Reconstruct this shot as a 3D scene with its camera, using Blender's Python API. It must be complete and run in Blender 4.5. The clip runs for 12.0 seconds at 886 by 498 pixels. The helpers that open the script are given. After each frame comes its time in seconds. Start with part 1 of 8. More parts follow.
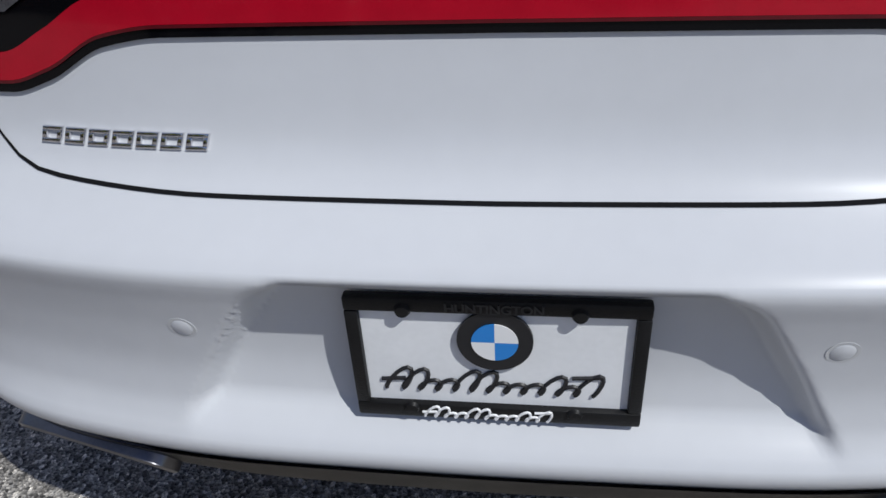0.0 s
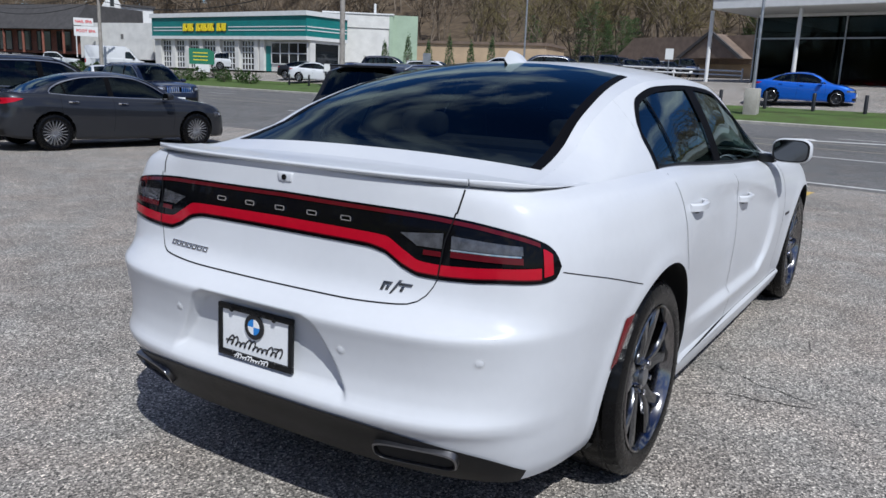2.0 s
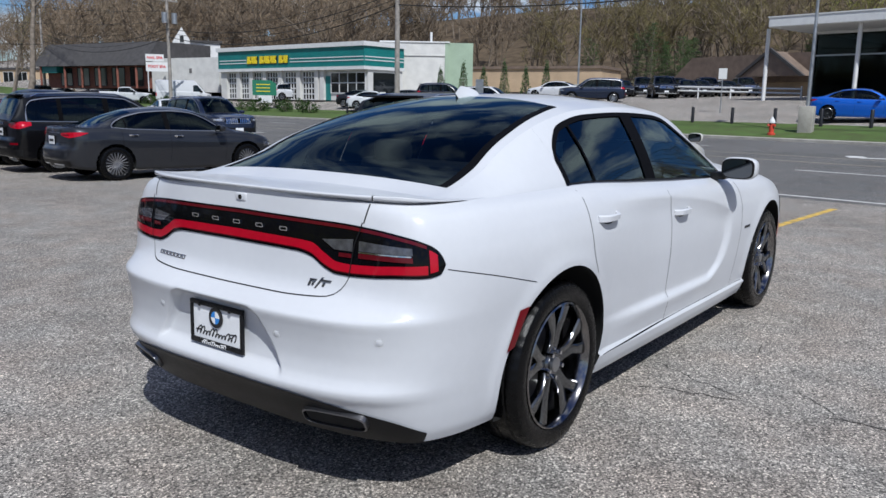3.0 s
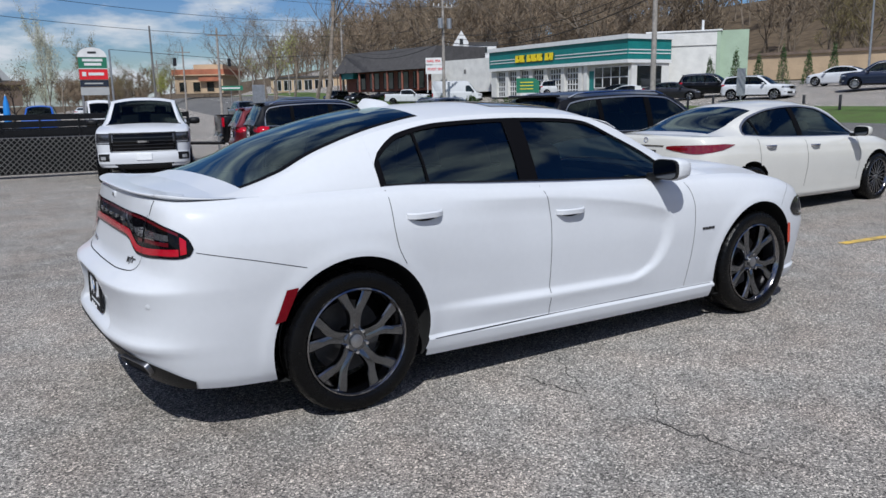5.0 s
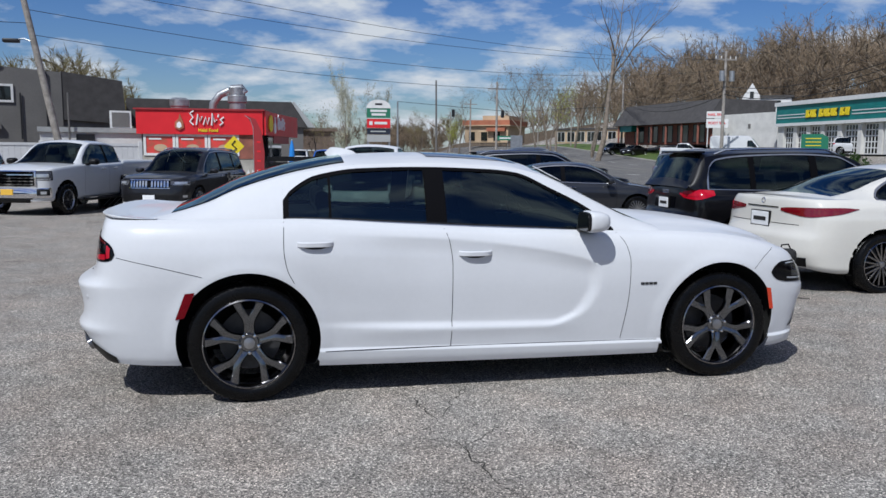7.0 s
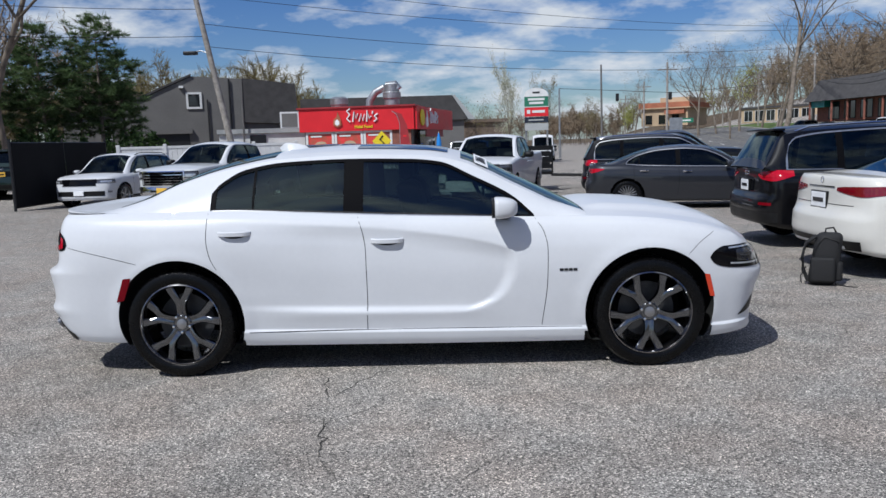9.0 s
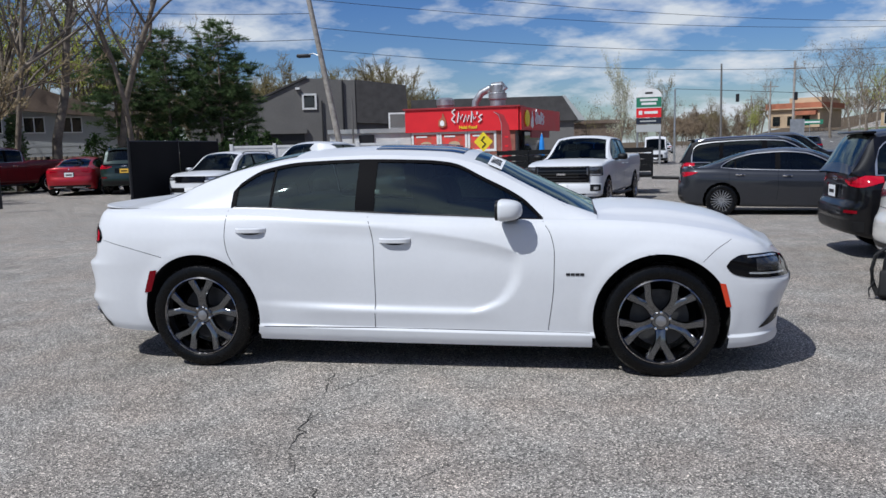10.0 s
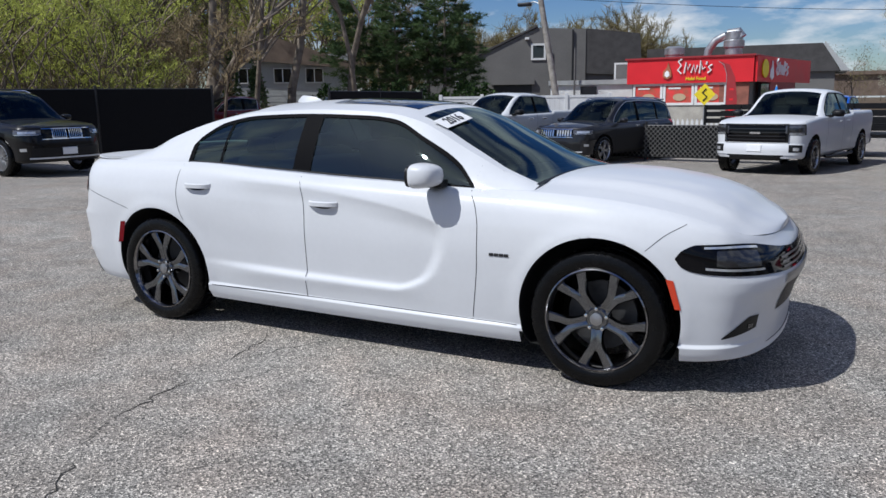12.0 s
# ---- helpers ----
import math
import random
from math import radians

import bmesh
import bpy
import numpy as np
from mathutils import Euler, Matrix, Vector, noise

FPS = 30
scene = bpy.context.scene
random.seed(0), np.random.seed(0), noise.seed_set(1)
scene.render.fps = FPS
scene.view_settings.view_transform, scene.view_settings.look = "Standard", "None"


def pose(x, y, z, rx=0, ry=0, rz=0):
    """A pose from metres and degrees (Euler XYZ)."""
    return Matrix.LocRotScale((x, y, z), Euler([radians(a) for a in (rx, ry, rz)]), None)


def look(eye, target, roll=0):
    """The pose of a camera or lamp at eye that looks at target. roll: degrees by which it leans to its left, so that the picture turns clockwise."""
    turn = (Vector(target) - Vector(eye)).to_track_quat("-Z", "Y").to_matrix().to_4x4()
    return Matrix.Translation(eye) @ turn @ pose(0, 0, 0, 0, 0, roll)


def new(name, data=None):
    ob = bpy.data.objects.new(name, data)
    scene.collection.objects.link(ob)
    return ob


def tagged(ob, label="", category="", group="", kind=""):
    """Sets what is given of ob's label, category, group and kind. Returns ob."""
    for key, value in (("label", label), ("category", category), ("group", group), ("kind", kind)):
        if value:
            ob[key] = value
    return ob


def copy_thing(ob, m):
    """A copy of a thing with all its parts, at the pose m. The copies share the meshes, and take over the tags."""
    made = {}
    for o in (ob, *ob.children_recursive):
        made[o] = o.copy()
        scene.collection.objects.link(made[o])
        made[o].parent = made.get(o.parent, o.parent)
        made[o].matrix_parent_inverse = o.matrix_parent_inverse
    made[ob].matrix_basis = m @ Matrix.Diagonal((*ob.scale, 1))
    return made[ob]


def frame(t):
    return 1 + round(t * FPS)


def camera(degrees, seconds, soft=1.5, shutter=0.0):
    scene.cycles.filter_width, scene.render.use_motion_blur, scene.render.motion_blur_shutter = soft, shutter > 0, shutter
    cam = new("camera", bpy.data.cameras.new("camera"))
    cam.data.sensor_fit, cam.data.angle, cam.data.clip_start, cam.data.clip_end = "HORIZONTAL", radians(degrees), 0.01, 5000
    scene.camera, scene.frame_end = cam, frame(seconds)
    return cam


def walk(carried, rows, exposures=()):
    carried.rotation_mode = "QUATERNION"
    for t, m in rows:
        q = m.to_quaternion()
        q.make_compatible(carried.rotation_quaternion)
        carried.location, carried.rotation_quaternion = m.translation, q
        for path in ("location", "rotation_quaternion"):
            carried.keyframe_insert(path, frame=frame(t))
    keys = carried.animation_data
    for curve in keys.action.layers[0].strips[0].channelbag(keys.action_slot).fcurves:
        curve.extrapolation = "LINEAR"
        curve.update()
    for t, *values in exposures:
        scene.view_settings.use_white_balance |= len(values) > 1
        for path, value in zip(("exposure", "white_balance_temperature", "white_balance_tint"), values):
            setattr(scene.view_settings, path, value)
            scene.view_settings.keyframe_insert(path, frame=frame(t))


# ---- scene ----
cam = camera(59.0, 12.0)
PATH = [
    (0, (-3.146, -0.049, 1.165), (-1.54, 0.208, 0.001), -4.0),
    (0.5, (-3.352, -0.269, 1.19), (-1.673, 0.268, 0.246), -4.1),
    (1, (-3.645, -0.642, 1.29), (-1.961, 0.169, 0.578), -1.6),
    (1.5, (-3.994, -1.162, 1.327), (-2.324, -0.194, 0.804), 1.2),
    (2, (-4.183, -1.698, 1.376), (-2.526, -0.661, 0.953), 2.3),
    (2.5, (-4.345, -2.064, 1.418), (-2.705, -0.982, 1.043), 1.3),
    (3, (-4.333, -2.409, 1.428), (-2.757, -1.233, 1.061), 0.9),
    (3.5, (-4.207, -2.826, 1.449), (-2.701, -1.563, 1.078), 0.5),
    (3.7, (-4.084, -2.972, 1.426), (-2.603, -1.678, 1.061), -0.2),
    (5.3, (-2.91, -4.467, 1.517), (-1.944, -2.755, 1.147), -1.0),
    (5.5, (-2.757, -4.6, 1.491), (-1.841, -2.859, 1.133), -1.0),
    (6, (-2.334, -4.959, 1.481), (-1.609, -3.125, 1.146), -0.4),
    (6.5, (-1.84, -5.298, 1.492), (-1.278, -3.399, 1.214), 0.0),
    (7, (-1.357, -5.572, 1.496), (-0.942, -3.631, 1.247), 0.5),
    (7.2, (-1.134, -5.634, 1.497), (-0.783, -3.679, 1.258), 0.4),
    (8.8, (0.178, -5.908, 1.492), (0.152, -3.927, 1.221), -1.7),
    (9, (0.32, -5.899, 1.486), (0.273, -3.918, 1.215), -1.8),
    (9.5, (0.621, -5.954, 1.476), (0.468, -3.977, 1.211), -1.8),
    (10, (1.011, -5.837, 1.47), (0.674, -3.883, 1.209), -1.4),
    (10.5, (1.477, -5.695, 1.472), (0.996, -3.773, 1.205), -1.5),
    (11, (1.886, -5.392, 1.454), (1.289, -3.506, 1.159), -0.9),
    (11.5, (2.253, -5.043, 1.457), (1.5, -3.22, 1.126), -0.9),
    (12, (2.644, -4.674, 1.454), (1.723, -2.937, 1.085), -0.8),
]
walk(cam, [(t, look(eye, target, roll)) for t, eye, target, roll in PATH],
     exposures=[(0, -0.52, 6000, 8), (0.8, -0.44, 6000, 8), (2.0, -0.20, 5850, 8), (3.5, -0.20, 5900, 8), (6.5, -0.22, 5900, 8), (9.0, -0.17, 5900, 8), (12, -0.10, 5950, 8)])


# ---- world, sun ----
SUN_DIR = Vector((0.48, 0.62, -1.0)).normalized()
world = bpy.data.worlds.new("sky")
scene.world = world
world.use_nodes = True
wn, wl = world.node_tree.nodes, world.node_tree.links
wn.clear()
w_out = wn.new("ShaderNodeOutputWorld")
w_bg = wn.new("ShaderNodeBackground")
w_sky = wn.new("ShaderNodeTexSky")
w_sky.sky_type = "NISHITA"
w_sky.sun_disc = False
w_sky.sun_elevation = math.asin(-SUN_DIR.z)
w_sky.sun_rotation = math.atan2(-SUN_DIR.x, -SUN_DIR.y)
w_sky.air_density, w_sky.dust_density, w_sky.ozone_density, w_sky.altitude = 1.0, 1.0, 4.0, 400
# broken fair-weather clouds over the whole dome
w_tc = wn.new("ShaderNodeTexCoord")
w_sep = wn.new("ShaderNodeSeparateXYZ")
w_add = wn.new("ShaderNodeMath"); w_add.operation = "ADD"; w_add.inputs[1].default_value = 0.30
w_max = wn.new("ShaderNodeMath"); w_max.operation = "MAXIMUM"; w_max.inputs[1].default_value = 0.05
w_div = wn.new("ShaderNodeVectorMath"); w_div.operation = "DIVIDE"
w_comb = wn.new("ShaderNodeCombineXYZ")
wl.new(w_tc.outputs["Generated"], w_sep.inputs[0])
wl.new(w_sep.outputs["Z"], w_add.inputs[0])
wl.new(w_add.outputs[0], w_max.inputs[0])
for k in range(3):
    wl.new(w_max.outputs[0], w_comb.inputs[k])
wl.new(w_tc.outputs["Generated"], w_div.inputs[0])
wl.new(w_comb.outputs[0], w_div.inputs[1])
w_noise = wn.new("ShaderNodeTexNoise")
w_noise.inputs["Scale"].default_value = 3.4
w_noise.inputs["Detail"].default_value = 9.0
w_noise.inputs["Roughness"].default_value = 0.56
w_map = wn.new("ShaderNodeMapping")
w_map.inputs["Location"].default_value = (7.3, 1.9, 0)
w_map.inputs["Rotation"].default_value = (0, 0, 0.5)
w_map.inputs["Scale"].default_value = (1.0, 1.1, 1.6)
wl.new(w_div.outputs[0], w_map.inputs["Vector"])
wl.new(w_map.outputs[0], w_noise.inputs["Vector"])
w_ramp = wn.new("ShaderNodeValToRGB")
w_ramp.color_ramp.elements[0].position = 0.46
w_ramp.color_ramp.elements[1].position = 0.64
wl.new(w_noise.outputs[0], w_ramp.inputs[0])
w_mix = wn.new("ShaderNodeMixRGB")
w_mix.inputs[2].default_value = (21.0, 21.2, 21.6, 1)
wl.new(w_ramp.outputs[0], w_mix.inputs[0])
w_hsv = wn.new("ShaderNodeHueSaturation")
w_hsv.inputs["Saturation"].default_value, w_hsv.inputs["Value"].default_value = 1.28, 2.4
w_hsv.inputs["Hue"].default_value = 0.516
wl.new(w_sky.outputs[0], w_hsv.inputs["Color"])
wl.new(w_hsv.outputs[0], w_mix.inputs[1])
wl.new(w_mix.outputs[0], w_bg.inputs[0])
w_bg.inputs[1].default_value = 0.036
wl.new(w_bg.outputs[0], w_out.inputs[0])
sun = new("sun", bpy.data.lights.new("sun", "SUN"))
sun.data.energy, sun.data.angle, sun.data.color = 4.9, radians(0.6), (1.0, 0.955, 0.89)
sun.matrix_world = look((0, 0, 40), Vector((0, 0, 40)) + SUN_DIR)

# ---- materials ----
def mat(name, col, rough=0.5, metal=0.0, var=0.12, scale=6.0, bump=0.0, bscale=80.0, coat=0.0, spec=0.5,
        alt=None, emit=None, objvar=0.0, island=0.0):
    """A Principled surface with two scales of colour variation, an optional second colour, and fine relief."""
    m = bpy.data.materials.new(name)
    m.use_nodes = True
    n, l = m.node_tree.nodes, m.node_tree.links
    b = n["Principled BSDF"]
    b.inputs["Roughness"].default_value = rough
    b.inputs["Metallic"].default_value = metal
    b.inputs["Coat Weight"].default_value = coat
    b.inputs["Coat Roughness"].default_value = 0.03
    b.inputs["Specular IOR Level"].default_value = spec
    c0 = (*col, 1)
    b.inputs["Base Color"].default_value = c0
    if emit:
        b.inputs["Emission Color"].default_value = (*col, 1)
        b.inputs["Emission Strength"].default_value = emit
    if var > 0 or bump > 0:
        tc = n.new("ShaderNodeTexCoord")
        src = tc.outputs["Object"]
    if var > 0:
        lo = tuple(c * (1 - var) for c in col) if alt is None else alt
        hi = tuple(min(1, c * (1 + var)) for c in col)
        n1 = n.new("ShaderNodeTexNoise")
        n1.inputs["Scale"].default_value, n1.inputs["Detail"].default_value = scale, 4
        n2 = n.new("ShaderNodeTexNoise")
        n2.inputs["Scale"].default_value, n2.inputs["Detail"].default_value = scale * 11.3, 2
        l.new(src, n1.inputs["Vector"]); l.new(src, n2.inputs["Vector"])
        mx = n.new("ShaderNodeMath"); mx.operation = "MULTIPLY_ADD"
        mx.inputs[1].default_value = 0.45
        l.new(n2.outputs[0], mx.inputs[0]); l.new(n1.outputs[0], mx.inputs[2])
        rp = n.new("ShaderNodeValToRGB")
        rp.color_ramp.elements[0].position, rp.color_ramp.elements[1].position = 0.52, 0.92
        rp.color_ramp.elements[0].color, rp.color_ramp.elements[1].color = (*lo, 1), (*hi, 1)
        l.new(mx.outputs[0], rp.inputs[0])
        outc = rp.outputs[0]
        if objvar > 0 or island > 0:
            if objvar > 0:
                oi = n.new("ShaderNodeObjectInfo"); rnd = oi.outputs["Random"]
            else:
                gi = n.new("ShaderNodeNewGeometry"); rnd = gi.outputs["Random Per Island"]
            k = max(objvar, island)
            mr = n.new("ShaderNodeMapRange")
            mr.inputs[3].default_value, mr.inputs[4].default_value = 1 - k, 1 + k
            l.new(rnd, mr.inputs[0])
            hs = n.new("ShaderNodeHueSaturation")
            l.new(mr.outputs[0], hs.inputs["Value"]); l.new(outc, hs.inputs["Color"])
            outc = hs.outputs[0]
        l.new(outc, b.inputs["Base Color"])
        rr = n.new("ShaderNodeMapRange")
        rr.inputs[3].default_value, rr.inputs[4].default_value = max(0.02, rough * 0.85), min(1, rough * 1.15)
        l.new(n1.outputs[0], rr.inputs[0]); l.new(rr.outputs[0], b.inputs["Roughness"])
    if bump > 0:
        n3 = n.new("ShaderNodeTexNoise")
        n3.inputs["Scale"].default_value, n3.inputs["Detail"].default_value = bscale, 3
        l.new(src, n3.inputs["Vector"])
        bp = n.new("ShaderNodeBump")
        bp.inputs["Strength"].default_value, bp.inputs["Distance"].default_value = bump, 0.02
        l.new(n3.outputs[0], bp.inputs["Height"]); l.new(bp.outputs[0], b.inputs["Normal"])
    return m


def glass(name, tint, ior=1.5):
    m = bpy.data.materials.new(name)
    m.use_nodes = True
    n, l = m.node_tree.nodes, m.node_tree.links
    n.clear()
    o = n.new("ShaderNodeOutputMaterial")
    t = n.new("ShaderNodeBsdfTransparent"); t.inputs[0].default_value = (*tint, 1)
    g = n.new("ShaderNodeBsdfGlossy"); g.inputs["Roughness"].default_value = 0.01
    g.inputs["Color"].default_value = (0.80, 0.96, 0.93, 1)
    f = n.new("ShaderNodeFresnel"); f.inputs[0].default_value = ior
    x = n.new("ShaderNodeMixShader")
    l.new(f.outputs[0], x.inputs[0]); l.new(t.outputs[0], x.inputs[1]); l.new(g.outputs[0], x.inputs[2])
    l.new(x.outputs[0], o.inputs[0])
    return m


def paint(name, col, metal=0.0, rough=0.35, coat=0.9):
    return mat(name, col, rough, metal, var=0.02, scale=3, coat=coat, spec=0.15)


def leafy(name, a, b2, rough=0.75):
    """Thin leaves: part of the light goes through."""
    m = mat(name, a, rough, var=0.3, scale=0.6, alt=b2, island=0.35, spec=0.2)
    n, l = m.node_tree.nodes, m.node_tree.links
    b = n["Principled BSDF"]
    t = n.new("ShaderNodeBsdfTranslucent")
    l.new(b.inputs["Base Color"].links[0].from_socket, t.inputs["Color"])
    x = n.new("ShaderNodeMixShader")
    x.inputs[0].default_value = 0.4
    l.new(b.outputs[0], x.inputs[1]); l.new(t.outputs[0], x.inputs[2])
    l.new(x.outputs[0], n["Material Output"].inputs["Surface"])
    return m


M = {}
M["white"] = paint("white_paint", (0.575, 0.585, 0.605), rough=0.3, coat=0.28)
M["white2"] = paint("pearl_white_paint", (0.60, 0.585, 0.54), rough=0.3)
M["black_p"] = mat("black_paint", (0.004, 0.004, 0.005), 0.3, var=0.02, scale=3, coat=0.55, spec=0.1)
M["navy_p"] = paint("navy_paint", (0.012, 0.018, 0.04), metal=0.3)
M["grey_p"] = paint("grey_paint", (0.028, 0.030, 0.036), metal=0.5, rough=0.4, coat=0.8)
M["dgrey_p"] = paint("dark_grey_paint", (0.017, 0.017, 0.020), metal=0.3, rough=0.4, coat=0.7)
M["silver_p"] = paint("silver_paint", (0.58, 0.59, 0.60), metal=0.05, rough=0.35)
M["red_p"] = paint("red_paint", (0.30, 0.012, 0.02), metal=0.25)
M["dred_p"] = paint("dark_red_paint", (0.10, 0.008, 0.012), metal=0.25)
M["blue_p"] = paint("blue_paint", (0.01, 0.10, 0.50), metal=0.25)
M["green_p"] = paint("dark_green_paint", (0.012, 0.025, 0.022), metal=0.2)
M["black_pl"] = mat("black_plastic", (0.007, 0.007, 0.0075), 0.45, var=0.2, scale=20, bump=0.10, bscale=400, spec=0.28)
M["gloss_black"] = mat("gloss_black", (0.003, 0.003, 0.004), 0.06, var=0.0, spec=0.2)
M["seam"] = mat("panel_gap", (0.008, 0.008, 0.009), 0.9, var=0.0, spec=0.1)
M["tyre"] = mat("tyre_rubber", (0.0025, 0.0025, 0.0028), 0.27, var=0.3, scale=14, bump=0.12, bscale=200, spec=0.20)
M["graphite"] = mat("graphite_alloy", (0.25, 0.245, 0.25), 0.13, 1.0, var=0.08, scale=20)
M["hyper"] = mat("polished_graphite_alloy", (0.175, 0.180, 0.190), 0.14, 1.0, var=0.10, scale=20)
M["alloy"] = mat("silver_alloy", (0.45, 0.45, 0.46), 0.3, 0.9, var=0.08, scale=20)
M["chrome"] = mat("chrome", (0.7, 0.7, 0.72), 0.08, 1.0, var=0.0)
M["steel"] = mat("brushed_steel", (0.35, 0.35, 0.36), 0.38, 0.95, var=0.15, scale=18)
M["dark_steel"] = mat("smoked_steel", (0.20, 0.20, 0.21), 0.3, 0.95, var=0.15, scale=18)
M["tint"] = glass("tinted_glass", (0.31, 0.39, 0.36), 1.78)
M["tint_rear"] = glass("tinted_rear_glass", (0.34, 0.39, 0.39), 1.32)
M["tint_car"] = glass("dark_car_glass", (0.15, 0.18, 0.18), 1.48)
M["clear"] = glass("clear_glass", (0.30, 0.35, 0.34), 1.3)
M["pillar_film"] = mat("black_pillar_film", (0.005, 0.005, 0.006), 0.5, var=0.0, spec=0.02)
M["darkglass"] = mat("dark_glazing", (0.012, 0.015, 0.017), 0.05, var=0.0, coat=0.5)
M["red_lens"] = mat("red_lens", (0.38, 0.003, 0.016), 0.14, var=0.06, scale=30, coat=0.25, spec=0.3)
M["dred_lens"] = mat("dark_red_lens", (0.085, 0.004, 0.008), 0.14, var=0.1, scale=30, coat=0.25, spec=0.3)
M["reflex"] = mat("red_reflector", (0.14, 0.001, 0.006), 0.25, var=0.1, scale=30, coat=0.1, spec=0.15)
M["disc"] = mat("dark_brake_iron", (0.06, 0.06, 0.062), 0.5, 0.7, var=0.2, scale=20)
M["mred_lens"] = mat("deep_red_lens", (0.15, 0.004, 0.010), 0.14, var=0.1, scale=30, coat=0.8)
M["smoke"] = mat("smoked_lamp_inside", (0.03, 0.03, 0.033), 0.2, 0.4, var=0.3, scale=40, coat=0.8)
M["mirror"] = mat("mirror_glass", (0.11, 0.115, 0.12), 0.03, 1.0, var=0.0)
M["amber"] = mat("amber_lens", (0.55, 0.040, 0.010), 0.2, var=0.05, scale=30, coat=0.4)
M["lens_grey"] = mat("smoked_reflector", (0.10, 0.10, 0.11), 0.22, 0.5, var=0.4, scale=40, coat=0.8)
M["lens_white"] = mat("lamp_reflector", (0.55, 0.57, 0.6), 0.15, 0.6, var=0.2, scale=30, coat=0.8)
M["interior"] = mat("cabin_trim", (0.02, 0.02, 0.022), 0.8, var=0.2, scale=10)
M["seat"] = mat("seat_cloth", (0.03, 0.03, 0.033), 0.85, var=0.2, scale=30, bump=0.2, bscale=300)
M["plate_w"] = mat("plate_white", (0.78, 0.79, 0.80), 0.4, var=0.04, scale=12)
M["plate_y"] = mat("plate_yellow", (0.75, 0.45, 0.06), 0.4, var=0.04, scale=12)
M["ink"] = mat("black_ink", (0.012, 0.012, 0.014), 0.45, var=0.0)
M["white_ink"] = mat("white_ink", (0.8, 0.8, 0.8), 0.45, var=0.0)
M["blue_ink"] = mat("blue_ink", (0.03, 0.22, 0.62), 0.35, var=0.0)
M["under"] = mat("underbody", (0.006, 0.006, 0.006), 0.9, var=0.2, scale=6)

# ---- building kit ----
def obj(name, me, m=None, parent=None, label=""):
    ob = new(name, me)
    if m is not None and not me.materials:
        me.materials.append(M[m] if isinstance(m, str) else m)
    if parent is not None:
        ob.parent = parent
    if label:
        ob["label"] = label
    return ob


def mesh(name, v, f, smooth=False):
    me = bpy.data.meshes.new(name)
    me.from_pydata([tuple(map(float, p)) for p in v], [], [tuple(map(int, q)) for q in f])
    if smooth:
        me.polygons.foreach_set("use_smooth", [True] * len(me.polygons))
    me.update()
    return me


def part(name, bm, m, parent, label="", smooth=True, sharp=35):
    me = bpy.data.meshes.new(name)
    bm.normal_update()
    if smooth:
        for f in bm.faces:
            f.smooth = True
        for e in bm.edges:
            if len(e.link_faces) == 2 and e.calc_face_angle(0) > radians(sharp):
                e.smooth = False
    bm.to_mesh(me)
    bm.free()
    return obj(name, me, m, parent, label)


def box_bm(x0, x1, y0, y1, z0, z1, bevel=0.0, seg=2, bm=None):
    tmp = bmesh.new()
    r = bmesh.ops.create_cube(tmp, size=1.0)
    for v in tmp.verts:
        v.co = Vector((x0 + (v.co.x + .5) * (x1 - x0), y0 + (v.co.y + .5) * (y1 - y0), z0 + (v.co.z + .5) * (z1 - z0)))
    if bevel > 0:
        bmesh.ops.bevel(tmp, geom=tmp.edges[:], offset=bevel, segments=seg, affect="EDGES", profile=0.5)
    if bm is None:
        return tmp
    merge(bm, tmp)
    return bm


def merge(bm, tmp, m=None):
    vs = [bm.verts.new((m @ v.co) if m is not None else v.co) for v in tmp.verts]
    tmp.verts.index_update()
    for f in tmp.faces:
        try:
            bm.faces.new([vs[v.index] for v in f.verts])
        except ValueError:
            pass
    tmp.free()
    return bm


def tube(points, r, n=8, cap=True, bm=None):
    """A round bar along points; r is one radius or one for each point."""
    bm = bm or bmesh.new()
    pts = [Vector(p) for p in points]
    rs = r if isinstance(r, (list, tuple)) else [r] * len(pts)
    rings = []
    up = Vector((0, 0, 1))
    for i, p in enumerate(pts):
        d = (pts[min(i + 1, len(pts) - 1)] - pts[max(i - 1, 0)]).normalized()
        a = d.cross(up)
        if a.length < 1e-3:
            a = d.cross(Vector((1, 0, 0)))
        a.normalize()
        b = d.cross(a)
        rings.append([bm.verts.new(p + (a * math.cos(t) + b * math.sin(t)) * rs[i]) for t in (2 * math.pi * k / n for k in range(n))])
    for r0, r1 in zip(rings, rings[1:]):
        for k in range(n):
            bm.faces.new((r0[k], r0[(k + 1) % n], r1[(k + 1) % n], r1[k]))
    if cap:
        bm.faces.new(rings[0][::-1])
        bm.faces.new(rings[-1])
    return bm


def revolve(profile, n=32, axis="y", closed=True, bm=None):
    """Turns (radius, along) pairs round the y axis."""
    bm = bm or bmesh.new()
    rings = []
    for r, h in profile:
        rings.append([bm.verts.new((r * math.cos(2 * math.pi * k / n), h, r * math.sin(2 * math.pi * k / n))) for k in range(n)])
    pairs = list(zip(rings, rings[1:]))
    if closed:
        pairs.append((rings[-1], rings[0]))
    for r0, r1 in pairs:
        for k in range(n):
            bm.faces.new((r0[k], r1[k], r1[(k + 1) % n], r0[(k + 1) % n]))
    return bm


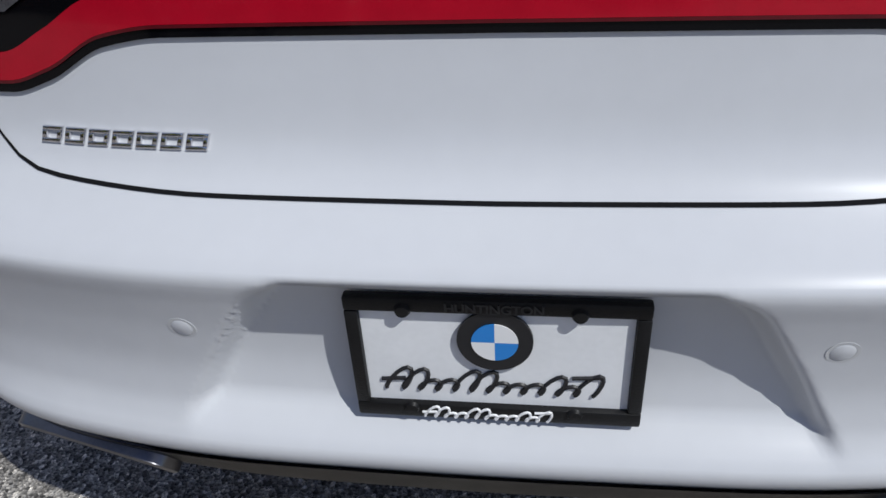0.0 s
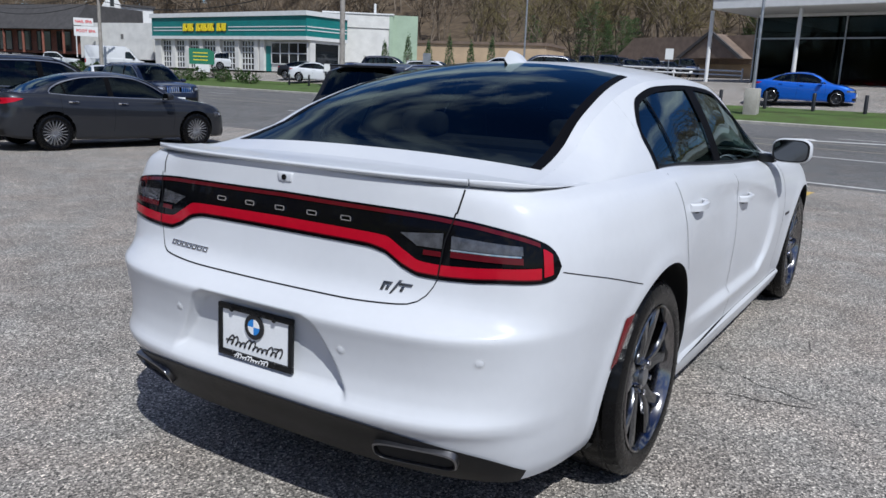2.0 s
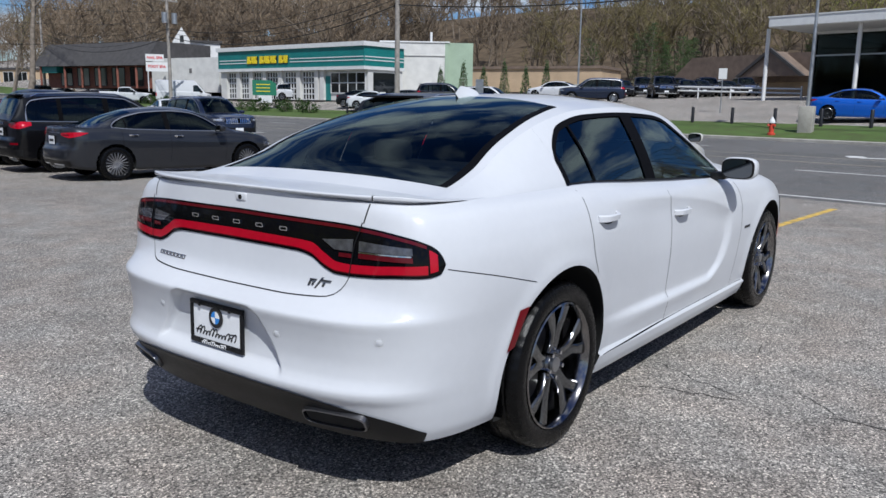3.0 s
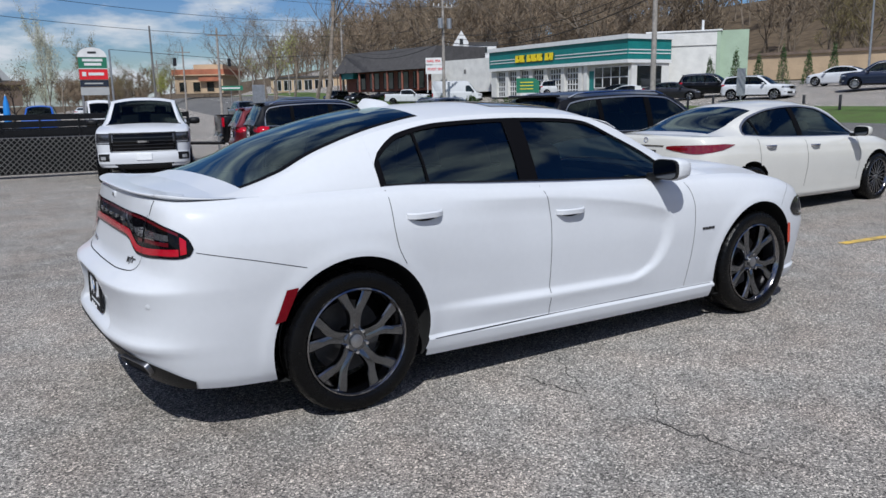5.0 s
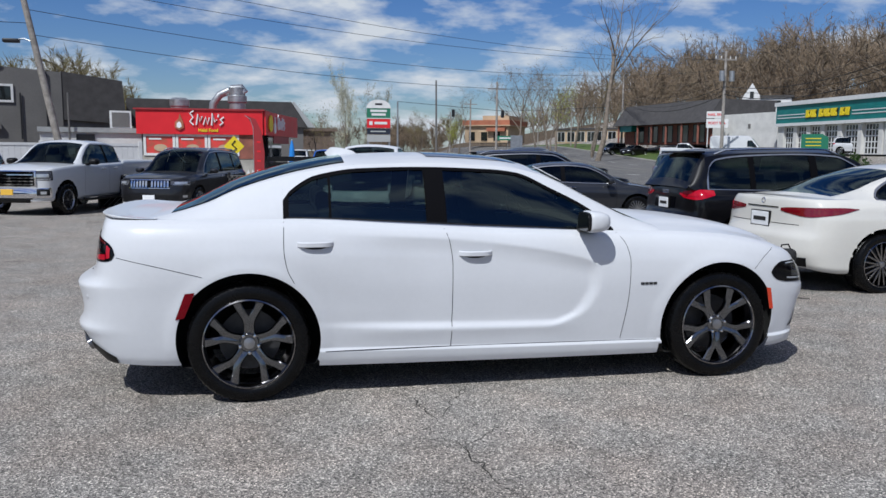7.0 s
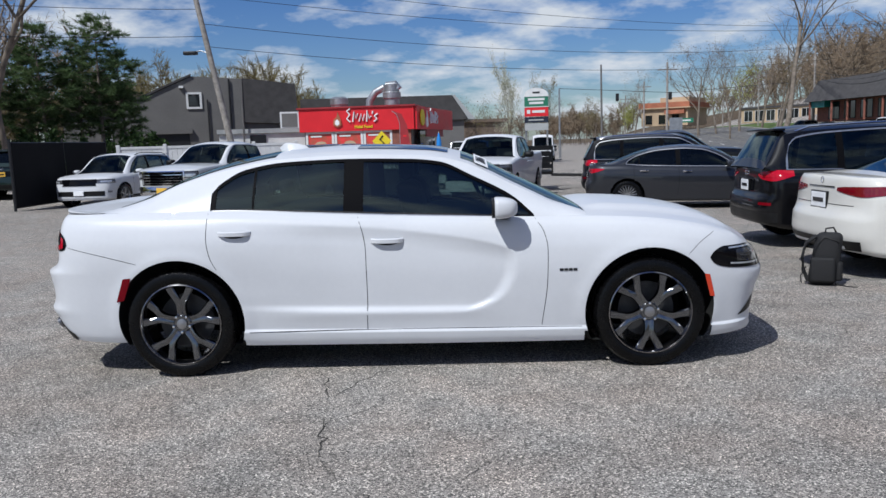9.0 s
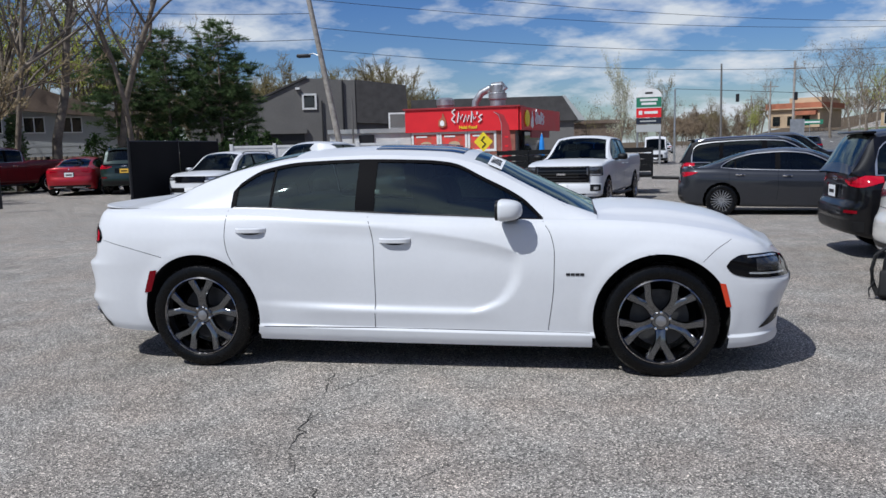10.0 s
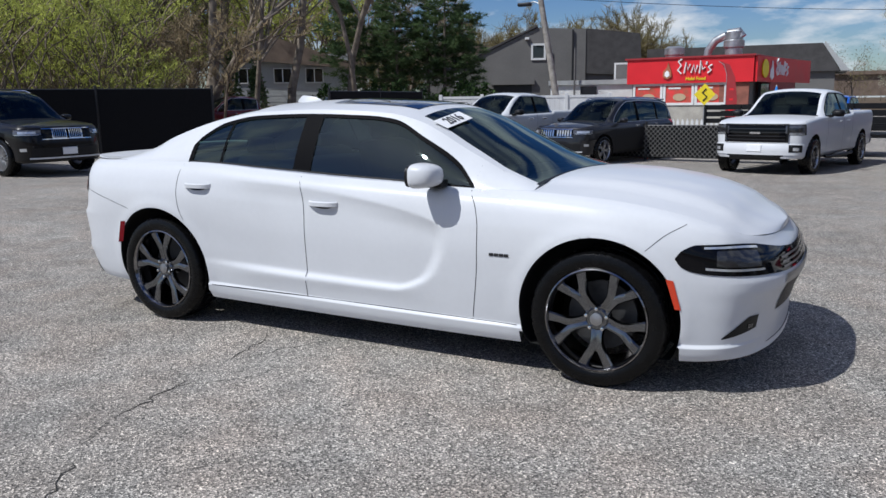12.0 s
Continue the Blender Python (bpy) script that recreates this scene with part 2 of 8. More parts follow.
def prism(poly, z0, z1, bm=None, m=None, bevel=0.0):
    """A plate of outline poly (x, y) from z0 to z1, then moved by m."""
    tmp = bmesh.new()
    lo = [tmp.verts.new((x, y, z0)) for x, y in poly]
    hi = [tmp.verts.new((x, y, z1)) for x, y in poly]
    k = len(poly)
    tmp.faces.new(lo[::-1]); tmp.faces.new(hi)
    for i in range(k):
        tmp.faces.new((lo[i], lo[(i + 1) % k], hi[(i + 1) % k], hi[i]))
    if bevel > 0:
        bmesh.ops.bevel(tmp, geom=[e for e in tmp.edges if abs(e.verts[0].co.z - e.verts[1].co.z) < 1e-6 and e.verts[0].co.z > (z0 + z1) / 2], offset=bevel, segments=2, affect="EDGES", profile=0.5)
    bmesh.ops.recalc_face_normals(tmp, faces=tmp.faces[:])
    if bm is None:
        if m is not None:
            bmesh.ops.transform(tmp, matrix=m, verts=tmp.verts[:])
        return tmp
    return merge(bm, tmp, m)


def pch(tab):
    """A smooth monotone curve through (x, y) pairs."""
    xs = np.array([a for a, _ in tab], float)
    ys = np.array([b for _, b in tab], float)
    h = np.diff(xs)
    d = np.diff(ys) / h
    m = np.zeros(len(xs))
    m[0], m[-1] = d[0], d[-1]
    for i in range(1, len(xs) - 1):
        m[i] = 0 if d[i - 1] * d[i] <= 0 else 2 * d[i - 1] * d[i] / (d[i - 1] + d[i])

    def f(x):
        x = np.clip(np.asarray(x, float), xs[0], xs[-1])
        i = np.clip(np.searchsorted(xs, x) - 1, 0, len(h) - 1)
        t = (x - xs[i]) / h[i]
        t2, t3 = t * t, t * t * t
        return (2 * t3 - 3 * t2 + 1) * ys[i] + (t3 - 2 * t2 + t) * h[i] * m[i] + (3 * t2 - 2 * t3) * ys[i + 1] + (t3 - t2) * h[i] * m[i + 1]
    return f


def sstep(a, b, x):
    t = np.clip((np.asarray(x, float) - a) / (b - a), 0, 1)
    return t * t * (3 - 2 * t)


def text_mesh(name, body, size, m, parent=None, depth=0.004, shear=0.0, align="CENTER", label="", bold=0.0):
    cu = bpy.data.curves.new(name, "FONT")
    cu.body, cu.size, cu.align_x, cu.align_y = body, size, align, "CENTER"
    cu.extrude, cu.shear, cu.offset = depth / 2, shear, bold
    tmp = bpy.data.objects.new(name, cu)
    scene.collection.objects.link(tmp)
    me = bpy.data.meshes.new_from_object(tmp.evaluated_get(bpy.context.evaluated_depsgraph_get()))
    bpy.data.objects.remove(tmp)
    me.name = name
    me.materials.clear()
    return obj(name, me, m, parent, label)


def face_pose(origin, right, up):
    """A pose whose x runs along right, y along up, z out of the face."""
    r = Vector(right).normalized()
    u = Vector(up).normalized()
    o = r.cross(u).normalized()
    u = o.cross(r)
    mm = Matrix((r, u, o)).transposed().to_4x4()
    mm.translation = Vector(origin)
    return mm

# ---- vehicles ----
class Shape:
    """A car's skin: a wall that runs round its plan from the rear centre along the right side to the front centre,
    the decks that span it, and a cabin on top. x ahead, y left, z up; the left side mirrors the right."""

    def __init__(self, sp):
        self.sp = sp
        pl = np.array(sp["plan"], float)
        c = np.concatenate([[0], np.cumsum(np.hypot(*np.diff(pl, axis=0).T))])
        fx, fy = pch(list(zip(c, pl[:, 0]))), pch(list(zip(c, pl[:, 1])))
        t = np.linspace(0, c[-1], 1600)
        x, y = fx(t), -fy(t)
        k = np.ones(41) / 41
        pad = 20
        x = np.convolve(np.concatenate([x[1:pad + 1][::-1], x, x[-pad - 1:-1][::-1]]), k, "valid")
        y = np.convolve(np.concatenate([-y[1:pad + 1][::-1], y, -y[-pad - 1:-1][::-1]]), k, "valid")
        self.s = np.concatenate([[0], np.cumsum(np.hypot(np.diff(x), np.diff(y)))])
        self.x, self.y = x, y
        tx, ty = np.gradient(x, self.s), np.gradient(y, self.s)
        ln = np.hypot(tx, ty)
        self.nx, self.ny = ty / ln, -tx / ln
        for i, v in ((0, -1.0), (-1, 1.0)):
            self.nx[i], self.ny[i] = v, 0.0
        self.smax = self.s[-1]
        self.xm = np.maximum.accumulate(x + np.arange(len(x)) * 1e-9)
        self.f_rear, self.f_front, self.f_side = pch(sp["rear"]), pch(sp["front"]), pch(sp["side"])
        self.f_ztop, self.f_zr, self.f_yr = pch(sp["ztop"]), pch(sp["zr"]), pch(sp["yr"])
        self.f_zlo, self.f_crown = pch(sp["zlo"]), pch(sp["crown"])
        self.extra = sp.get("extra")

    def at(self, s):
        return [np.interp(s, self.s, a) for a in (self.x, self.y, self.nx, self.ny)]

    def s_of_x(self, x):
        return np.interp(x, self.xm, self.s)

    def lim(self, s):
        x0, _, nx, ny = self.at(s)
        ztop = self.f_ztop(x0)
        zlo = self.f_zlo(x0)
        return zlo, ztop

    def wall(self, s, z):
        s, z = np.broadcast_arrays(np.asarray(s, float), np.asarray(z, float))
        x0, y0, nx, ny = self.at(s)
        zlo, ztop = self.lim(s)
        q = (z - zlo) / (ztop - zlo)
        wx = nx * nx
        wr, wf, ws = np.where(nx < 0, wx, 0), np.where(nx > 0, wx, 0), 1 - wx
        off = wr * self.f_rear(z) + wf * self.f_front(z) + ws * self.f_side(q)
        if self.extra:
            off = off + self.extra(s, x0, z, q, ws, wr, wf)
        return np.stack([x0 + nx * off, np.minimum(y0 + ny * off, 0), z], -1)

    def side(self, x, z):
        return self.wall(self.s_of_x(x), z)

    def edge(self, s):
        return self.wall(s, self.lim(s)[1])

    # cabin
    def base(self, x):
        e = self.edge(self.s_of_x(x))
        return -e[..., 1] - 0.006, e[..., 2] - 0.012

    def rail(self, x):
        yb, zb = self.base(x)
        zr = self.f_zr(x)
        drop = np.minimum(self.sp["drop"], 0.4 * np.maximum(zr - zb, 0))
        return self.f_yr(x), zr - drop, zr, drop

    def cab_side(self, x, w):
        yb, zb = self.base(x)
        yr, zrail, _, _ = self.rail(x)
        b = self.sp.get("bulge", 0.015) * 4 * w * (1 - w)
        return np.stack(np.broadcast_arrays(x, -(yb + (yr - yb) * w + b), zb + (zrail - zb) * w), -1)

    def cab_w(self, x, z):
        _, zb = self.base(x)
        _, zrail, _, _ = self.rail(x)
        return np.clip((z - zb) / np.maximum(zrail - zb, 1e-3), 0, 1)

    def cab_top(self, x, f):
        yr, zrail, zr, drop = self.rail(x)
        return np.stack(np.broadcast_arrays(x, -yr * f, zr - drop * np.abs(f) ** 2.4), -1)


def grid_faces(n, m, keep=None):
    i, j = np.meshgrid(np.arange(n - 1), np.arange(m - 1), indexing="ij")
    a = i * m + j
    f = np.stack([a, a + 1, a + m + 1, a + m], -1)
    return f[keep] if keep is not None else f.reshape(-1, 4)


def grid_normals(P):
    du, dv = np.gradient(P, axis=0), np.gradient(P, axis=1)
    n = np.cross(dv, du)
    return n / np.maximum(np.linalg.norm(n, axis=-1, keepdims=True), 1e-9)


def skin(name, P, m, parent, keep=None, mirror=False, flip=False, label="", N=None):
    """A sheet over the grid P of points; mirror gives the left side's twin."""
    n, k = P.shape[:2]
    if N is None:
        N = grid_normals(P)
    F = grid_faces(n, k, keep)
    if len(F) == 0:
        return None
    V = P.reshape(-1, 3)
    NN = N.reshape(-1, 3)
    if mirror:
        V, NN = V * (1, -1, 1), NN * (1, -1, 1)
    if flip:
        NN = -NN
    if mirror == flip:
        pass
    F2 = F if (mirror == flip) else F[:, ::-1]
    used = np.unique(F2)
    re = np.full(len(V), -1)
    re[used] = np.arange(len(used))
    me = mesh(name, V[used], re[F2], smooth=True)
    me.normals_split_custom_set_from_vertices([tuple(q) for q in NN[used]])
    return obj(name, me, m, parent, label)


def patch(name, fn, ca, cb, n, k, m, parent, out=0.003, mirror=False, label="", flip=False):
    """A sheet on the surface fn(u, v) between the curves ca(t) and cb(t), lifted off it by out."""
    t = np.linspace(0, 1, n)
    a, b = np.array([ca(q) for q in t]), np.array([cb(q) for q in t])
    w = np.linspace(0, 1, k)[None, :, None]
    uv = a[:, None] * (1 - w) + b[:, None] * w
    P = fn(uv[..., 0], uv[..., 1])
    e = 1e-3
    du = fn(uv[..., 0] + e, uv[..., 1]) - fn(uv[..., 0] - e, uv[..., 1])
    dv = fn(uv[..., 0], uv[..., 1] + e) - fn(uv[..., 0], uv[..., 1] - e)
    N = np.cross(du, dv)
    N /= np.maximum(np.linalg.norm(N, axis=-1, keepdims=True), 1e-9)
    if flip:
        N = -N
    P = P + N * out
    G = grid_normals(P)
    fl = (G * N).sum() < 0
    return skin(name, P, m, parent, mirror=mirror, flip=bool(fl), label=label)


def ribbon(name, fn, pts, width, m, parent, out=0.001, mirror=False, n=None):
    """A thin line of that width along points (u, v) of the surface fn."""
    pts = np.array(pts, float)
    c = np.concatenate([[0], np.cumsum(np.hypot(*np.diff(pts, axis=0).T))])
    q = np.linspace(0, c[-1], n or max(8, int(c[-1] / 0.03)))
    fu, fv = pch(list(zip(c, pts[:, 0]))), pch(list(zip(c, pts[:, 1])))
    u, v = fu(q), fv(q)
    du, dv = np.gradient(u), np.gradient(v)
    ln = np.hypot(du, dv)
    nu, nv = -dv / ln * width / 2, du / ln * width / 2
    return patch(name, fn, lambda t: (np.interp(t * c[-1], q, u + nu), np.interp(t * c[-1], q, v + nv)),
                 lambda t: (np.interp(t * c[-1], q, u - nu), np.interp(t * c[-1], q, v - nv)), len(q), 2, m, parent, out, mirror)


_wheel_cache = {}


def wheel_meshes(style, R):
    """Meshes for one wheel whose outer face looks along -y, its axle at the origin."""
    key = (style, round(R, 3))
    if key in _wheel_cache:
        return _wheel_cache[key]
    r = R * (0.725 if style in ("y5", "y5s", "multid") else 0.68 if style != "truck" else 0.60)
    tw = 0.125
    coarse = style.endswith("_far")
    style = style.replace("_far", "")
    seg = 64 if style == "y5" else 16 if coarse else 32
    out = []

    def keep(name, bm, m, sharp=35):
        me = bpy.data.meshes.new(name)
        bm.normal_update()
        for f in bm.faces:
            f.smooth = True
        for e in bm.edges:
            if len(e.link_faces) == 2 and e.calc_face_angle(0) > radians(sharp):
                e.smooth = False
        bm.to_mesh(me); bm.free()
        me.materials.append(M[m])
        out.append((name, me))
    prof = [(r * 1.0, -tw * .86), (r * 1.03, -tw * .93), (r * 1.08, -tw * .99), (R * .88, -tw * 1.02), (R * .955, -tw * .93), (R * .985, -tw * .80),
            (R * .998, -tw * .62), (R * .985, -tw * .58), (R * .985, -tw * .53), (R, -tw * .48), (R, -tw * .06), (R * .985, -tw * .04), (R * .985, tw * .04), (R, tw * .06),
            (R, tw * .5), (R * .985, tw * .8), (R * .9, tw), (r, tw * .86)]
    tb = revolve(prof, 144 if style == "y5" else seg)
    if style == "y5":
        # cross grooves in the shoulder of the tread
        for v in tb.verts:
            rad = math.hypot(v.co.x, v.co.z)
            if rad > R * .94 and int(round(math.atan2(v.co.z, v.co.x) / (2 * math.pi) * 144)) % 3 == 0:
                v.co.x *= .992; v.co.z *= .992
    keep("tyre", tb, "tyre", 30)
    keep("rim_barrel", revolve([(r * 1.035, -tw * .90), (r * 1.03, -tw * .97), (r * 1.005, -tw * 1.0), (r * .970, -tw * .90), (r * .94, -tw * .6), (r * .90, tw * .6), (r, tw * .8), (r * 1.0, -tw * .8)], seg),
         "graphite" if style in ("y5", "y5s", "multid") else "dgrey_p" if style == "vee" else "alloy")
    keep("brake_disc", revolve([(r * .20, 0.015), (r * .70, 0.015), (r * .70, 0.035), (r * .20, 0.035)], 32), "disc")
    bm = bmesh.new()
    yf = -tw * .86
    flat = Matrix(((1, 0, 0, 0), (0, 0, -1, 0), (0, 1, 0, 0), (0, 0, 0, 1)))   # plate x,y -> x,z ; thickness towards -y

    def bar(p, q, w0, w1, d0, d1, thick, bev):
        """One spoke from radius point p to q with the widths w0, w1 and the face depths d0, d1."""
        p, q = Vector(p), Vector(q)
        d = (q - p).normalized()
        s = Vector((-d.y, d.x))
        poly = [p + s * w0, p - s * w0, q - s * w1, q + s * w1]
        tmp = bmesh.new()
        top = [tmp.verts.new((v.x, yf + dd, v.y)) for v, dd in zip(poly, (d0, d0, d1, d1))]
        bot = [tmp.verts.new((v.x * .985, yf + dd + thick, v.y * .985)) for v, dd in zip(poly, (d0, d0, d1, d1))]
        tmp.faces.new(top); tmp.faces.new(bot[::-1])
        for i in range(4):
            tmp.faces.new((top[i], bot[i], bot[(i + 1) % 4], top[(i + 1) % 4]))
        bmesh.ops.recalc_face_normals(tmp, faces=tmp.faces[:])
        if bev and not coarse:
            bmesh.ops.bevel(tmp, geom=[e for e in tmp.edges if e.verts[0] in top and e.verts[1] in top], offset=bev, segments=3, affect="EDGES", profile=0.5)
        merge(bm, tmp)
    if style in ("y5", "y5s"):
        # each of the five arms forks into two broad tines; the faces are crowned and run out flush with the rim
        outer = [(.13, .155), (.24, .132), (.36, .120), (.48, .130), (.57, .162), (.68, .228), (.80, .302), (.96, .400)]
        inner = [(.13, .0), (.24, .0), (.36, .0), (.50, .0), (.61, .0), (.72, .055), (.84, .108), (1.0, .170)]
        depth = [.030, .022, .014, .009, .006, .004, .002, .001]
        for i in range(5):
            a = -math.pi / 2 + i * 2 * math.pi / 5
            u = Vector((math.cos(a), math.sin(a)))
            v = Vector((-u.y, u.x))
            for sgn in (-1, 1):
                rows = []
                for k, ((oa, ob), (ia, ib), dp) in enumerate(zip(outer, inner, depth)):
                    fork = k >= 5
                    sec = ((0, .034), (0, .009), (.14, .001), (.50, 0), (.86, .001 if fork else .005), (1, .009 if fork else .006), (1, .034 if fork else .006))
                    row = []
                    for f, dd in sec:
                        q = (u * (oa + (ia - oa) * f) + v * sgn * (ob + (ib - ob) * f)) * r
                        row.append(bm.verts.new((q.x, yf + dp + dd, q.y)))
                    rows.append(row)
                for r0, r1 in zip(rows, rows[1:]):
                    for k in range(6):
                        q = (r0[k], r0[k + 1], r1[k + 1], r1[k])
                        try:
                            bm.faces.new(q if sgn > 0 else q[::-1])
                        except ValueError:
                            pass
        bmesh.ops.recalc_face_normals(bm, faces=bm.faces[:])
    elif style == "vee":
        for i in range(5):
            a = math.pi / 2 + i * 2 * math.pi / 5
            for sgn in (-1, 1):
                for d0, d1 in ((.10, .15), (.50, .46)):
                    b, c = a + sgn * d1, a + sgn * d0
                    bar((math.cos(c) * r * .17, math.sin(c) * r * .17), (math.cos(b) * r * .95, math.sin(b) * r * .95), r * .030, r * .034, .010, 0, .03, .003)
    elif style in ("multi", "multid"):
        for i in range(10):
            a = i * 2 * math.pi / 10
            for sgn in (-1, 1):
                b = a + sgn * .16
                bar((math.cos(a) * r * .18, math.sin(a) * r * .18), (math.cos(b) * r * .95, math.sin(b) * r * .95), r * .045, r * .035, .01, 0, .03, .003)
    else:
        nsp = 6 if style == "truck" else 5
        for i in range(nsp):
            a = i * 2 * math.pi / nsp
            for sgn in (-1, 1):
                b = a + sgn * .17
                bar((math.cos(a) * r * .15, math.sin(a) * r * .15), (math.cos(b) * r * .95, math.sin(b) * r * .95), r * .07, r * .06, .012, 0, .03, .003)
    merge(bm, revolve([(r * .0, yf + .018), (r * .20, yf + .018), (r * .24, yf + .03), (r * .24, yf + .06), (0, yf + .06)], 30, closed=False))
    keep("spokes", bm, "hyper" if style == "y5" else "graphite" if style in ("y5", "y5s", "multid") else "dgrey_p" if style == "truck" else "alloy")
    bm = revolve([(0, yf + .002), (r * .10, yf + .004), (r * .125, yf + .006), (r * .125, yf + .03), (0, yf + .03)], 28, closed=False)
    keep("centre_cap", bm, "steel")
    if style in ("y5", "y5s"):
        for i in range(5):
            a = math.pi / 2 + i * 2 * math.pi / 5
            bm = revolve([(0, -.018), (r * .034, -.016), (r * .042, -.004), (r * .042, .02), (0, .02)], 10, closed=False)
            bmesh.ops.translate(bm, verts=bm.verts[:], vec=(math.cos(a) * r * .215, yf + .018, math.sin(a) * r * .215))
            keep("lug_nut", bm, "chrome")
    _wheel_cache[key] = out
    return out


def add_wheels(car, sp, style, R, track, zc=None):
    zc = zc or R * 0.985
    for x in sp["axles"]:
        for sgn in (-1, 1):
            w = new("wheel")
            w.parent = car
            w.matrix_basis = pose(x, sgn * track, zc, 0, 0, 0 if sgn < 0 else 180) @ pose(0, 0, 0, 0, 180 if x < 0 else 0, 0)
            for name, me in wheel_meshes(style, R):
                obj(name, me, None, w)


def slot(s, z0, z1):
    return (s, z0), (s, z1)


def zone(fn, u0, u1, v0, v1):
    """Edge curves of a patch between u0..u1 and v0..v1; v0, v1 may be functions of u."""
    g = lambda v: v if callable(v) else (lambda u: v)
    a, b = g(v0), g(v1)
    return lambda t: (u0 + (u1 - u0) * t, float(a(u0 + (u1 - u0) * t))), lambda t: (u0 + (u1 - u0) * t, float(b(u0 + (u1 - u0) * t)))


def build_body(car, S, col, panel=None, ds=0.03, dz=0.03, dense=None):
    """The wall with its wheel openings, the decks, the arch liners and the underside."""
    sp = S.sp
    s = []
    q = 0.0
    while q < S.smax:
        s.append(q)
        x = float(np.interp(q, S.s, S.x))
        q += (dense if dense and (x < sp["axles"][0] - 0.45 or x > sp["axles"][1] + 0.45) else ds)
    s.append(S.smax)
    s = np.array(s)
    zlo, ztop = S.lim(s)
    nz = int((ztop.max() - zlo.min()) / dz) + 2
    v = np.linspace(0, 1, nz)
    v = np.concatenate([v[:-1], np.linspace(v[-2], 1, 4)[1:]])
    Z = zlo[:, None] + (ztop - zlo)[:, None] * v[None]
    SS = np.broadcast_to(s[:, None], Z.shape).copy()
    X0 = np.interp(SS, S.s, S.x)
    Ra, keep = sp["arch"], np.ones((len(s) - 1, len(v) - 1), bool)
    for xa in sp["axles"]:
        za = sp.get("arch_z", sp["R"])
        cx, cz = X0 - xa, Z - za
        rr = np.hypot(cx, cz)
        cell = max(ds, dz)
        near = np.abs(rr - Ra) < cell * 0.55
        k = np.where(near, Ra / np.maximum(rr, 1e-3), 1.0)
        SS = SS + (np.interp(xa + cx * k, S.xm, S.s) - np.interp(X0, S.xm, S.s)) * near
        Z = np.where(near, za + cz * k, Z)
        X0 = np.interp(SS, S.s, S.x)
        rr = np.hypot(X0 - xa, Z - za)
        cen = (rr[:-1, :-1] + rr[1:, :-1] + rr[:-1, 1:] + rr[1:, 1:]) / 4
        keep &= ~(cen < Ra - cell * 0.12)
        # openings run down to the sill
        xc = (X0[:-1, :-1] + X0[1:, 1:]) / 2 - xa
        zc = (Z[:-1, :-1] + Z[1:, 1:]) / 2
        keep &= ~((np.abs(xc) < Ra - cell * .3) & (zc < za))
    P = S.wall(SS, Z)
    N = grid_normals(P)
    if (N[:, :, 1].mean()) > 0:
        N = -N
    tri = np.stack([P[:-1, :-1], P[1:, 1:]]).mean(0)
    flip = (np.cross(P[1, 0] - P[0, 0], P[0, 1] - P[0, 0])[0]) < 0
    if panel is None:
        panel = lambda sc, xc, zc: np.full(sc.shape, "body", object)
    sc, xc, zc = (SS[:-1, :-1] + SS[1:, 1:]) / 2, (X0[:-1, :-1] + X0[1:, 1:]) / 2, (Z[:-1, :-1] + Z[1:, 1:]) / 2
    names = panel(sc, xc, zc)
    for nm in sorted(set(names.ravel())):
        mk = keep & (names == nm)
        if not mk.any():
            continue
        m = sp.get("panel_mat", {}).get(nm, col)
        F = grid_faces(*P.shape[:2], mk)
        V, used = P.reshape(-1, 3), np.unique(F)
        re = np.full(len(V), -1); re[used] = np.arange(len(used))
        f = re[F]
        va, vb = V[used], N.reshape(-1, 3)[used]
        f = f[:, ::-1] if flip else f
        if nm in sp.get("whole", ("body",)):
            vv = np.concatenate([va, va * (1, -1, 1)])
            ff = np.concatenate([f, f[:, ::-1] + len(va)])
            nn = np.concatenate([vb, vb * (1, -1, 1)])
            me = mesh(nm, vv, ff, True)
            me.normals_split_custom_set_from_vertices([tuple(q) for q in nn])
            obj(nm, me, m, car)
        else:
            for sg in (1, -1):
                me = mesh(nm, va * (1, sg, 1), f if sg > 0 else f[:, ::-1], True)
                me.normals_split_custom_set_from_vertices([tuple(q) for q in vb * (1, sg, 1)])
                obj(nm, me, m, car)
    # decks
    E = S.edge(s)
    zones = sp["decks"]          # (name, x0, x1, material, sink)
    for nm, x0, x1, m, sink in zones:
        ss = np.linspace(float(S.s_of_x(x0)) if x0 > S.x[0] else 0.0, float(S.s_of_x(x1)) if x1 < S.x[-1] else S.smax, max(6, int((x1 - x0) / 0.05)))
        E = S.edge(ss)
        fr = np.linspace(-1, 1, 33)
        Y = E[:, 1:2] * -fr[None]
        cr = S.f_crown(E[:, 0])[:, None]
        Zt = E[:, 2:3] + cr * (1 - np.abs(fr[None]) ** 2.2) - sink
        if "deck_extra" in sp:
            Zt = Zt + sp["deck_extra"](np.broadcast_to(E[:, 0:1], Y.shape), Y)
        D = np.stack([np.broadcast_to(E[:, 0:1], Y.shape), Y, Zt], -1)
        g = grid_normals(D)
        skin(nm, D, m or col, car, flip=bool(g[..., 2].mean() < 0))
